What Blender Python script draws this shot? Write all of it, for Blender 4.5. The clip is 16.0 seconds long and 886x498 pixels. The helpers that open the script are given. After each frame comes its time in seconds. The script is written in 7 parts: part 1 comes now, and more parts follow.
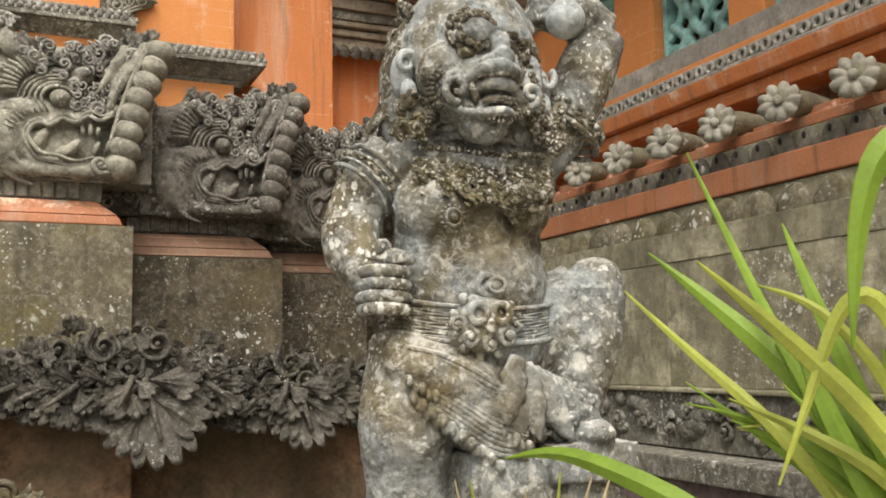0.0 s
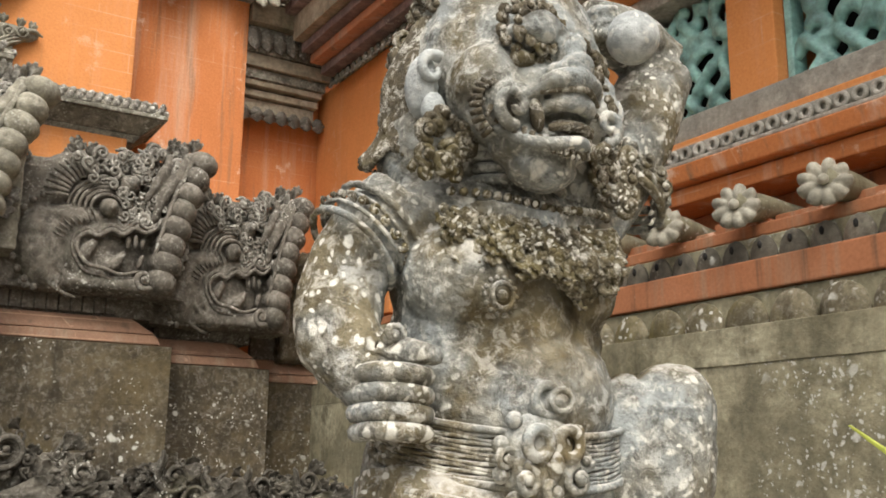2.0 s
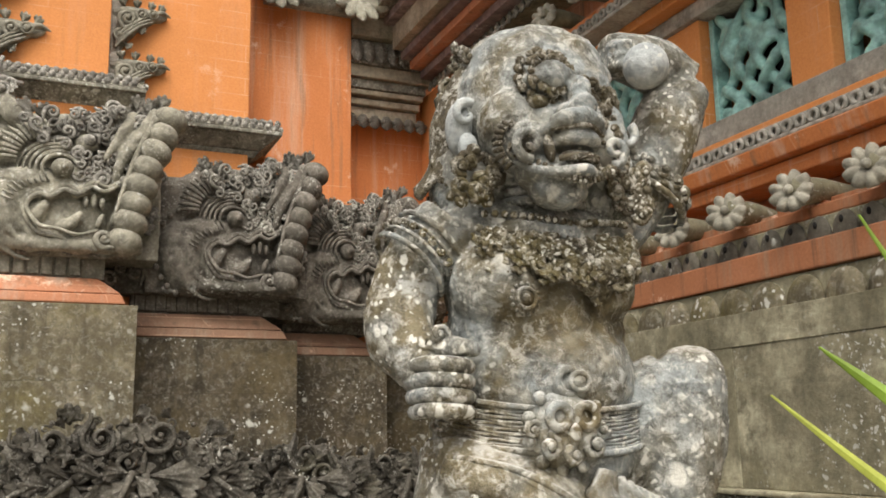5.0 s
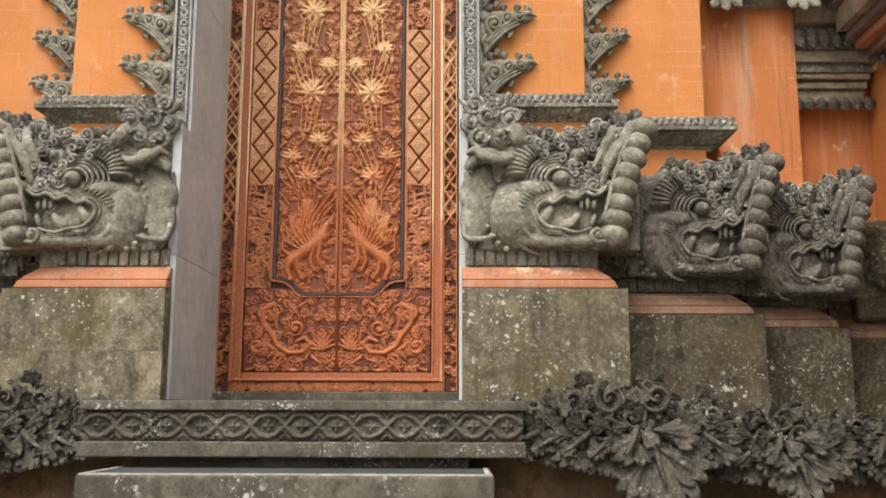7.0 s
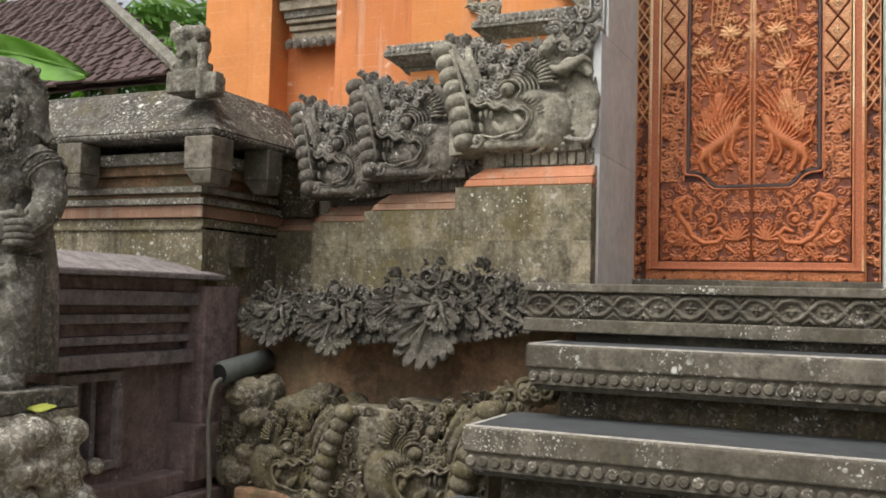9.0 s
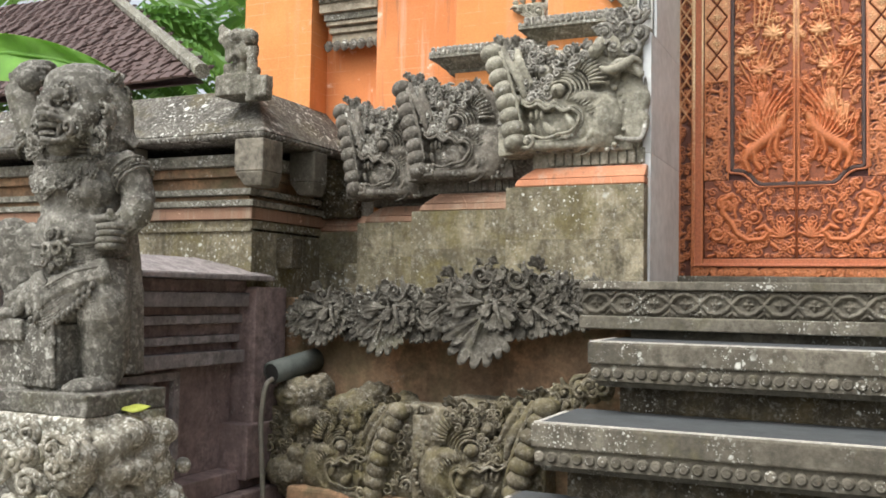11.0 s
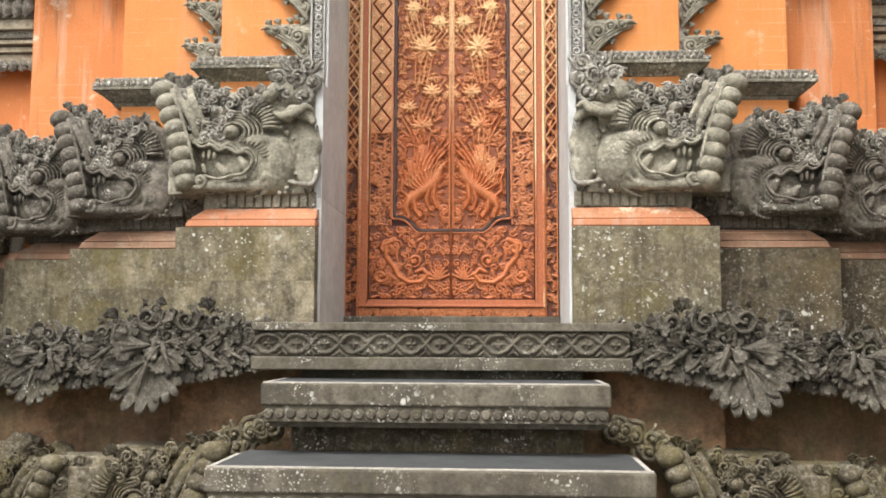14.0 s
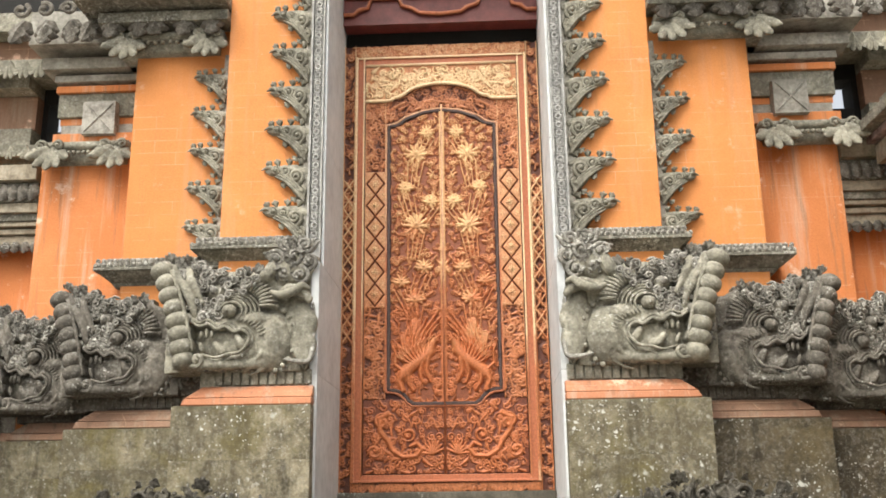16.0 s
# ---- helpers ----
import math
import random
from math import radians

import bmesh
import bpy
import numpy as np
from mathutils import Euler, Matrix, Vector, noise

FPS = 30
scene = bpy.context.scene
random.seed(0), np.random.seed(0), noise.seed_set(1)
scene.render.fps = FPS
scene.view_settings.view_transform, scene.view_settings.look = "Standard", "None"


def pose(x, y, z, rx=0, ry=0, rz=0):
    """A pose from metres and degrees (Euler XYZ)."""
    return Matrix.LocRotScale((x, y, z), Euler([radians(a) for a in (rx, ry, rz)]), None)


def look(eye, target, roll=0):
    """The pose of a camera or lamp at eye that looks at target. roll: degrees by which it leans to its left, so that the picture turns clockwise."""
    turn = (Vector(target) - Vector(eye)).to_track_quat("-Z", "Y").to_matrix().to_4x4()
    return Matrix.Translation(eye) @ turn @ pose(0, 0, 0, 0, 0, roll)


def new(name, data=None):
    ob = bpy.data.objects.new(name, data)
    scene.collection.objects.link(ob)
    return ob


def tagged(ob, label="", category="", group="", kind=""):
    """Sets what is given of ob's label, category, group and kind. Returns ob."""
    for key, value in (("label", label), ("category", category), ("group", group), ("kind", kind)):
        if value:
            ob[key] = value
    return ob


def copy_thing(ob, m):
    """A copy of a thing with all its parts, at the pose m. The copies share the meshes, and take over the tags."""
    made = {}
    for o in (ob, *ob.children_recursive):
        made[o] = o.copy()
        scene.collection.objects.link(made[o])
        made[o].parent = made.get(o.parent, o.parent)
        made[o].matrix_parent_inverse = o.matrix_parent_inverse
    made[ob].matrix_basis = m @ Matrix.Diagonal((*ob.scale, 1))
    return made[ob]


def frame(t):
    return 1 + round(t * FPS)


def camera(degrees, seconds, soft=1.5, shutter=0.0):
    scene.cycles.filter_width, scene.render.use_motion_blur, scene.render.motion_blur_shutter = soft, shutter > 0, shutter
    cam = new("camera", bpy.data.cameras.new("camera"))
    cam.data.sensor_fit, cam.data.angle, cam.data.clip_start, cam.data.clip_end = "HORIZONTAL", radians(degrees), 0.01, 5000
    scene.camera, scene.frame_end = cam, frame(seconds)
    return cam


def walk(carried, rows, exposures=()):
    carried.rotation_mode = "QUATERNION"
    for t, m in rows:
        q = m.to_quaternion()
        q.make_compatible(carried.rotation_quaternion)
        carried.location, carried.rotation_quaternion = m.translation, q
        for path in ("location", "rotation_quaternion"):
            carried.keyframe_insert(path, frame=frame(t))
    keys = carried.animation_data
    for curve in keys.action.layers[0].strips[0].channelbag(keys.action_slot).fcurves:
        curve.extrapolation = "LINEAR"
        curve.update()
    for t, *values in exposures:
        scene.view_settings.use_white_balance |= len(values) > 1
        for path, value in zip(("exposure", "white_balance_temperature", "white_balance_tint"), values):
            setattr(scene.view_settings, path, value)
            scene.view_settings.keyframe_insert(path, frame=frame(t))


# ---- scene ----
cam = camera(50.4, 16.0, soft=1.8)
METRES, EYE, TILT, LEAN, TURN = 2.8, 1.5, 0.0, 0.0, -24.1
ROWS = [
    (0.0, 0.0, 0.0, 0.0, 0.12, 6.57, 1.04),
    (0.5, -0.0064, 0.0682, 0.0048, 0.88, 7.65, 0.2),
    (1.0, -0.0301, 0.129, 0.0101, -2.43, 9.84, 0.53),
    (1.5, -0.0535, 0.1661, 0.0154, -5.33, 11.15, 0.7),
    (2.0, -0.0621, 0.1802, 0.0189, -7.92, 12.42, -0.49),
    (2.5, -0.0611, 0.1844, 0.0235, -9.48, 13.49, -1.12),
    (3.0, -0.0564, 0.1898, 0.0256, -9.7, 13.8, -0.9),
    (5.5, -0.0295, 0.0545, 0.0148, 6.36, 11.37, 0.82),
    (6.0, -0.0554, 0.0033, 0.0129, 13.22, 12.04, 0.07),
    (6.5, -0.0816, -0.0688, 0.0075, 17.87, 10.23, 1.46),
    (7.0, -0.0741, -0.1059, 0.0073, 24.98, 9.58, -0.15),
    (7.5, -0.0317, -0.1334, -0.0, 34.47, 8.24, -1.65),
    (8.0, -0.0154, -0.1546, -0.0097, 42.46, 5.6, -1.98),
    (8.5, -0.0151, -0.1711, -0.0105, 46.77, 3.64, -1.36),
    (9.0, -0.0432, -0.2114, -0.0098, 48.52, 2.96, -1.5),
    (9.5, -0.0778, -0.2601, -0.0102, 48.91, 2.64, -0.81),
    (12.0, -0.0877, -0.2922, -0.0102, 46.93, 3.16, -1.97),
    (12.5, -0.0477, -0.2734, -0.0032, 40.32, 4.28, -2.06),
    (13.0, -0.0249, -0.271, -0.0027, 38.18, 3.73, -1.98),
    (13.5, -0.059, -0.2977, -0.0027, 31.33, 4.09, -0.85),
    (14.0, -0.0922, -0.3293, -0.0042, 27.59, 5.3, -0.26),
    (14.5, -0.0998, -0.3466, -0.0037, 26.94, 6.02, -0.65),
    (15.0, -0.097, -0.3547, -0.0021, 26.93, 7.54, 0.1),
    (15.5, -0.0935, -0.3603, 0.0076, 26.62, 11.24, 0.13),
    (16.0, -0.0891, -0.3642, 0.0161, 26.88, 14.99, 0.7),
]
walk(cam, [(t, pose(0, 0, EYE, TILT, LEAN, TURN) @ pose(METRES * x, METRES * y, METRES * z, 90 + pitch, roll, yaw)) for t, x, y, z, yaw, pitch, roll in ROWS],
     [(0.0, 0.68, 6750, 10), (3.0, 0.87, 6750, 10), (5.5, 0.62, 6750, 10), (7.0, 0.57, 6750, 10), (9.0, 0.51, 6500, 10), (9.7, 0.83, 6300, 8), (12.0, 1.01, 6400, 8), (13.5, 1.00, 6550, 10), (14.5, 0.95, 6650, 10), (16.0, 1.01, 6650, 8)])

SKY, SUN = 0.14, 1.2

# ---- world and light ----
world = bpy.data.worlds.new("sky")
scene.world = world
world.use_nodes = True
wn = world.node_tree
sky = wn.nodes.new("ShaderNodeTexSky")
sky.sky_type, sky.sun_disc = "NISHITA", False
sky.sun_elevation, sky.sun_rotation = radians(58), radians(200)
sky.air_density, sky.dust_density, sky.ozone_density = 1.0, 6.0, 0.6
haze = wn.nodes.new("ShaderNodeHueSaturation")
haze.inputs["Saturation"].default_value = 0.3
wn.links.new(sky.outputs[0], haze.inputs["Color"])
wn.links.new(haze.outputs[0], wn.nodes["Background"].inputs[0])
wn.nodes["Background"].inputs[1].default_value = SKY
sun = new("sun", bpy.data.lights.new("sun", "SUN"))
sun.data.energy, sun.data.angle, sun.data.color = SUN, radians(35), (1.0, 0.96, 0.9)
sun.matrix_world = look((-1.6, -2.6, 5.0), (0, 0, 0))

# ---- materials ----


def ramp(nt, fac, stops):
    n = nt.nodes.new("ShaderNodeValToRGB")
    e = n.color_ramp.elements
    while len(e) < len(stops):
        e.new(0.5)
    for el, (p, c) in zip(e, stops):
        el.position = p
        el.color = (*c, 1) if len(c) == 3 else c
    nt.links.new(fac, n.inputs[0])
    return n.outputs[0]


def tex(nt, kind, vec, scale, **kw):
    n = nt.nodes.new(kind)
    nt.links.new(vec, n.inputs["Vector"])
    n.inputs["Scale"].default_value = scale
    for k, v in kw.items():
        n.inputs[k].default_value = v
    return n


def mix(nt, fac, a, b, mode="MIX"):
    n = nt.nodes.new("ShaderNodeMix")
    n.data_type, n.blend_type = "RGBA", mode
    for sock, v in ((n.inputs[0], fac), (n.inputs[6], a), (n.inputs[7], b)):
        if isinstance(v, (int, float)):
            sock.default_value = v
        elif isinstance(v, tuple):
            sock.default_value = (*v, 1)
        else:
            nt.links.new(v, sock)
    return n.outputs[2]


G0, G1 = (0, 0, 0), (1, 1, 1)


def start(name, vary=True):
    m = bpy.data.materials.new(name)
    m.use_nodes = True
    nt = m.node_tree
    bsdf = nt.nodes["Principled BSDF"]
    tc = nt.nodes.new("ShaderNodeTexCoord")
    vec = tc.outputs["Object"]
    if vary:
        info = nt.nodes.new("ShaderNodeObjectInfo")
        add = nt.nodes.new("ShaderNodeVectorMath")
        add.operation = "MULTIPLY_ADD"
        nt.links.new(info.outputs["Random"], add.inputs[0])
        add.inputs[1].default_value = (7.1, 3.3, 5.7)
        nt.links.new(vec, add.inputs[2])
        vec = add.outputs[0]
    return m, nt, bsdf, vec


def relief_bump(nt, bsdf, height, strength, distance):
    b = nt.nodes.new("ShaderNodeBump")
    b.inputs["Strength"].default_value, b.inputs["Distance"].default_value = strength, distance
    nt.links.new(height, b.inputs["Height"])
    nt.links.new(b.outputs[0], bsdf.inputs["Normal"])


def stone(name, dark, mid, light, lichen=0.5, moss=(0.09, 0.085, 0.04), moss_amount=0.4, spots=(0.62, 0.62, 0.56), rough=0.9, bump=0.5, streak=0.35, tint=None, grain=60.0, mottle=0.0, sizes=((22, 0.26), (48, 0.3), (105, 0.34)), crust=0.0):
    """Weathered stone: broad stains, grain, run-off streaks, moss and round pale lichen spots."""
    m, nt, bsdf, vec = start(name)
    big = tex(nt, "ShaderNodeTexNoise", vec, 2.6, Detail=6, Roughness=0.65)
    fine = tex(nt, "ShaderNodeTexNoise", vec, grain, Detail=5, Roughness=0.7)
    medium = tex(nt, "ShaderNodeTexNoise", vec, 14, Detail=6, Roughness=0.7)
    col = ramp(nt, big.outputs[0], [(0.32, dark), (0.5, mid), (0.68, light)])
    col = mix(nt, ramp(nt, medium.outputs[0], [(0.38, G1), (0.56, G0)]), col, tuple(c * 0.62 for c in mid))
    if tint:
        patch = tex(nt, "ShaderNodeTexNoise", vec, 4.6, Detail=5, Roughness=0.6, Distortion=0.6)
        col = mix(nt, ramp(nt, patch.outputs[0], [(0.41, G0), (0.58, (0.78, 0.78, 0.78))]), col, tint)
    if mottle:
        mt = tex(nt, "ShaderNodeTexNoise", vec, 48, Detail=9, Roughness=0.8, Distortion=0.6)
        col = mix(nt, ramp(nt, mt.outputs[0], [(0.51, G0), (0.58, (0.62 * mottle,) * 3)]), col, (0.62, 0.6, 0.53))
        mt2 = tex(nt, "ShaderNodeTexNoise", vec, 33, Detail=9, Roughness=0.8, Distortion=0.4)
        col = mix(nt, ramp(nt, mt2.outputs[0], [(0.4, (0.8 * mottle,) * 3), (0.47, G0)]), col, (0.05, 0.045, 0.036))
    if moss_amount:
        mo = tex(nt, "ShaderNodeTexNoise", vec, 4.1, Detail=7, Roughness=0.7, Distortion=0.4)
        col = mix(nt, ramp(nt, mo.outputs[0], [(0.64 - 0.25 * moss_amount, G0), (0.8 - 0.2 * moss_amount, (0.8, 0.8, 0.8))]), col, moss)
    if streak:
        mp = nt.nodes.new("ShaderNodeMapping")
        mp.inputs["Scale"].default_value = (16, 16, 1.1)
        nt.links.new(vec, mp.inputs[0])
        st = tex(nt, "ShaderNodeTexNoise", mp.outputs[0], 1.0, Detail=5, Roughness=0.6)
        col = mix(nt, ramp(nt, st.outputs[0], [(0.5, G0), (0.72, (streak,) * 3)]), col, tuple(c * 0.45 for c in dark))
    col = mix(nt, 0.55, col, ramp(nt, fine.outputs[0], [(0.25, (0.25,) * 3), (0.75, (0.8,) * 3)]), "OVERLAY")
    if lichen:
        warp = tex(nt, "ShaderNodeTexNoise", vec, 22, Detail=3)
        wv = nt.nodes.new("ShaderNodeVectorMath")
        wv.operation = "MULTIPLY_ADD"
        nt.links.new(warp.outputs["Color"], wv.inputs[0])
        wv.inputs[1].default_value = (0.045, 0.045, 0.045)
        nt.links.new(vec, wv.inputs[2])
        where = tex(nt, "ShaderNodeTexNoise", vec, 3.4, Detail=4, Roughness=0.6)
        mask = ramp(nt, where.outputs[0], [(0.62 - 0.22 * lichen, G0), (0.74 - 0.2 * lichen, G1)])
        for size, edge in sizes:
            vo = tex(nt, "ShaderNodeTexVoronoi", wv.outputs[0], size, Randomness=1.0)
            dot = ramp(nt, vo.outputs["Distance"], [(edge - 0.1, G1), (edge, G0)])
            some = ramp(nt, vo.outputs["Color"], [(0.62 - 0.25 * lichen, G0), (0.66 - 0.25 * lichen, G1)])
            f = mix(nt, 1.0, mix(nt, 1.0, dot, some, "MULTIPLY"), mask, "MULTIPLY")
            col = mix(nt, mix(nt, 1.0, f, (0.85, 0.85, 0.85), "MULTIPLY"), col, spots)
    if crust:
        # pale crust in a lichen tone, mixed in by upward normal and noise
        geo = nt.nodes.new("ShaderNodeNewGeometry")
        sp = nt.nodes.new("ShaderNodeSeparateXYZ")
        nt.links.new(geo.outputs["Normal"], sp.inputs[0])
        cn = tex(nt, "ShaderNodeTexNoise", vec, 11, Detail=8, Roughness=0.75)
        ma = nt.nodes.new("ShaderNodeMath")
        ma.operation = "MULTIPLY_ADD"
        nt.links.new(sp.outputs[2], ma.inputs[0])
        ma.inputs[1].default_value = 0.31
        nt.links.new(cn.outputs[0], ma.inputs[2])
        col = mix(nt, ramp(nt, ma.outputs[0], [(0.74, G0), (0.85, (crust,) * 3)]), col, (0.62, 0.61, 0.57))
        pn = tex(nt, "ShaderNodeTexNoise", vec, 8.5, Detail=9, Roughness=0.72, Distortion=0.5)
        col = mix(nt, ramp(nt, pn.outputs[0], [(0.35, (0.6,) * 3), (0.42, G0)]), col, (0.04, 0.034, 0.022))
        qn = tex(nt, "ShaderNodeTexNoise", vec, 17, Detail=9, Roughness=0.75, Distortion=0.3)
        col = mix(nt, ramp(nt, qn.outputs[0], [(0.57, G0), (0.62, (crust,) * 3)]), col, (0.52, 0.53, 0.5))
    nt.links.new(col, bsdf.inputs["Base Color"])
    bsdf.inputs["Roughness"].default_value = rough
    bsdf.inputs["Specular IOR Level"].default_value = 0.25
    h = mix(nt, 0.5, medium.outputs[0], fine.outputs[0])
    relief_bump(nt, bsdf, h, bump, 0.012)
    return m


def orange_paint(name, base=(0.66, 0.262, 0.085), worn=(0.62, 0.36, 0.24), stain=(0.3, 0.16, 0.08), wear=0.3, joints=True):
    m, nt, bsdf, vec = start(name, False)
    big = tex(nt, "ShaderNodeTexNoise", vec, 2.2, Detail=6, Roughness=0.6)
    col = ramp(nt, big.outputs[0], [(0.3, tuple(c * 0.86 for c in base)), (0.55, base), (0.75, tuple(min(1, c * 1.12 + 0.02) for c in base))])
    mp = nt.nodes.new("ShaderNodeMapping")
    mp.inputs["Scale"].default_value = (13, 13, 0.9)
    nt.links.new(vec, mp.inputs[0])
    st = tex(nt, "ShaderNodeTexNoise", mp.outputs[0], 1.0, Detail=6, Roughness=0.65)
    col = mix(nt, ramp(nt, st.outputs[0], [(0.52, G0), (0.74, (wear,) * 3)]), col, worn)
    st2 = tex(nt, "ShaderNodeTexNoise", mp.outputs[0], 2.3, Detail=5, Roughness=0.6)
    col = mix(nt, ramp(nt, st2.outputs[0], [(0.56, G0), (0.78, (wear,) * 3)]), col, stain)
    patch = tex(nt, "ShaderNodeTexNoise", vec, 7, Detail=8, Roughness=0.75)
    col = mix(nt, ramp(nt, patch.outputs[0], [(0.6, G0), (0.68, (wear * 1.4,) * 3)]), col, (0.75, 0.5, 0.36))
    if joints:
        sp = nt.nodes.new("ShaderNodeSeparateXYZ")
        cb = nt.nodes.new("ShaderNodeCombineXYZ")
        nt.links.new(vec, sp.inputs[0])
        ad = nt.nodes.new("ShaderNodeMath")
        nt.links.new(sp.outputs[0], ad.inputs[0])
        nt.links.new(sp.outputs[1], ad.inputs[1])
        nt.links.new(ad.outputs[0], cb.inputs[0])
        nt.links.new(sp.outputs[2], cb.inputs[1])
        br = tex(nt, "ShaderNodeTexBrick", cb.outputs[0], 1.0)
        br.inputs["Brick Width"].default_value, br.inputs["Row Height"].default_value = 0.23, 0.068
        br.inputs["Mortar Size"].default_value = 0.0022
        br.inputs["Color1"].default_value = br.inputs["Color2"].default_value = (0, 0, 0, 1)
        br.inputs["Mortar"].default_value = (1, 1, 1, 1)
        jm = ramp(nt, tex(nt, "ShaderNodeTexNoise", vec, 3.3, Detail=5, Roughness=0.7).outputs[0], [(0.48, G0), (0.62, (0.4,) * 3)])
        col = mix(nt, mix(nt, 1.0, br.outputs["Color"], jm, "MULTIPLY"), col, (0.72, 0.46, 0.3))
    fine = tex(nt, "ShaderNodeTexNoise", vec, 130, Detail=4)
    col = mix(nt, 0.25, col, ramp(nt, fine.outputs[0], [(0.3, (0.3,) * 3), (0.7, (0.7,) * 3)]), "OVERLAY")
    nt.links.new(col, bsdf.inputs["Base Color"])
    bsdf.inputs["Roughness"].default_value = 0.8
    bsdf.inputs["Specular IOR Level"].default_value = 0.25
    h = mix(nt, 0.35, big.outputs[0], fine.outputs[0])
    relief_bump(nt, bsdf, h, 0.35, 0.006)
    return m


def plain(name, c, rough=0.6, vary=0.25, scale=18.0, bump=0.2, metal=0.0):
    m, nt, bsdf, vec = start(name)
    a = tex(nt, "ShaderNodeTexNoise", vec, scale, Detail=6, Roughness=0.65)
    b = tex(nt, "ShaderNodeTexNoise", vec, scale * 7, Detail=3)
    col = ramp(nt, a.outputs[0], [(0.3, tuple(x * (1 - vary) for x in c)), (0.7, tuple(min(1, x * (1 + vary)) for x in c))])
    col = mix(nt, 0.3, col, ramp(nt, b.outputs[0], [(0.3, (0.3,) * 3), (0.7, (0.7,) * 3)]), "OVERLAY")
    nt.links.new(col, bsdf.inputs["Base Color"])
    bsdf.inputs["Roughness"].default_value, bsdf.inputs["Metallic"].default_value = rough, metal
    relief_bump(nt, bsdf, b.outputs[0], bump, 0.004)
    return m


def leaf_blade(name, c, back, scale=9.0):
    """A thin leaf that lets light through, with fine veins along it."""
    m, nt, bsdf, vec = start(name)
    a = tex(nt, "ShaderNodeTexNoise", vec, scale, Detail=5, Roughness=0.6)
    b = tex(nt, "ShaderNodeTexNoise", vec, 160, Detail=3)
    col = ramp(nt, a.outputs[0], [(0.32, tuple(x * 0.6 for x in c)), (0.52, c), (0.72, tuple(x * 1.35 for x in c))])
    col = mix(nt, 0.3, col, ramp(nt, b.outputs[0], [(0.3, (0.3,) * 3), (0.7, (0.7,) * 3)]), "OVERLAY")
    nt.links.new(col, bsdf.inputs["Base Color"])
    bsdf.inputs["Roughness"].default_value = 0.5
    bsdf.inputs["Specular IOR Level"].default_value = 0.35
    tr = nt.nodes.new("ShaderNodeBsdfTranslucent")
    tr.inputs["Color"].default_value = (*back, 1)
    ms = nt.nodes.new("ShaderNodeMixShader")
    ms.inputs[0].default_value = 0.38
    nt.links.new(bsdf.outputs[0], ms.inputs[1])
    nt.links.new(tr.outputs[0], ms.inputs[2])
    nt.links.new(ms.outputs[0], nt.nodes["Material Output"].inputs[0])
    relief_bump(nt, bsdf, b.outputs[0], 0.2, 0.003)
    return m


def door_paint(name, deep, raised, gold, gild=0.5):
    """Carved wood: ground darkened with depth, as red paint and as shade in the recesses, painted relief and gilding
    that is worn off towards the foot of the door.
    """
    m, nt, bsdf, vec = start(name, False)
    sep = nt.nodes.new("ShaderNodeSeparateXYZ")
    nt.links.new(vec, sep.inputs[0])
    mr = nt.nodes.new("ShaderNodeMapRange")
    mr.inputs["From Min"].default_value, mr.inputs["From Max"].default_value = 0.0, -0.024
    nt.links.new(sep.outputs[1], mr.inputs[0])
    # the deep tone puts shade into the hollows of the carving
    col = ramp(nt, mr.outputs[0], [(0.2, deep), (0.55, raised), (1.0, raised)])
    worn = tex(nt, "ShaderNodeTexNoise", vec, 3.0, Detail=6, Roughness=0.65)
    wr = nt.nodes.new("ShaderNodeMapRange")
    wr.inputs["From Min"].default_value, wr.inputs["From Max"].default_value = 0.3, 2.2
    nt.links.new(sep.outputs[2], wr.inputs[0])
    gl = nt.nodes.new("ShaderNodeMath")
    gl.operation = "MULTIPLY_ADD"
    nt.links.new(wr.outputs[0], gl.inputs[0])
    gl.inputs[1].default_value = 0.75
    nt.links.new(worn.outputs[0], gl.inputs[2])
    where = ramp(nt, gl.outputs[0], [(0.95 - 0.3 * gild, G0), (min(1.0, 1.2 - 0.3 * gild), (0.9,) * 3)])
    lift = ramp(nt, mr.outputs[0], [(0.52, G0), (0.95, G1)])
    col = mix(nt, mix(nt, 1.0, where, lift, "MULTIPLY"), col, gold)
    fine = tex(nt, "ShaderNodeTexNoise", vec, 90, Detail=5, Roughness=0.7)
    col = mix(nt, 0.7, col, ramp(nt, fine.outputs[0], [(0.3, (0.24,) * 3), (0.7, (0.78,) * 3)]), "OVERLAY")
    nt.links.new(col, bsdf.inputs["Base Color"])
    bsdf.inputs["Roughness"].default_value = 0.5
    bsdf.inputs["Metallic"].default_value = 0.12
    relief_bump(nt, bsdf, fine.outputs[0], 0.35, 0.004)
    return m


M_PIER = stone("pier_stone", (0.07, 0.06, 0.036), (0.175, 0.152, 0.098), (0.34, 0.3, 0.21), mottle=0.3, lichen=0.75, moss=(0.14, 0.118, 0.045), moss_amount=0.6, streak=0.6, sizes=((11, 0.2), (24, 0.24), (58, 0.3)))
# stained stone of the piers; its dark tone doubles as shade on risers
M_PIERDARK = stone("stain_and_shade_stone", (0.03, 0.025, 0.016), (0.083, 0.068, 0.044), (0.16, 0.138, 0.092), mottle=0.25, lichen=0.6, moss=(0.11, 0.085, 0.04), moss_amount=0.6, streak=0.6, sizes=((14, 0.18), (30, 0.24), (70, 0.3)))
M_HEAD = stone("carved_stone", (0.17, 0.158, 0.122), (0.27, 0.255, 0.198), (0.4, 0.38, 0.302), mottle=0.45, lichen=0.35, moss=(0.1, 0.095, 0.075), moss_amount=0.45, streak=0.25)
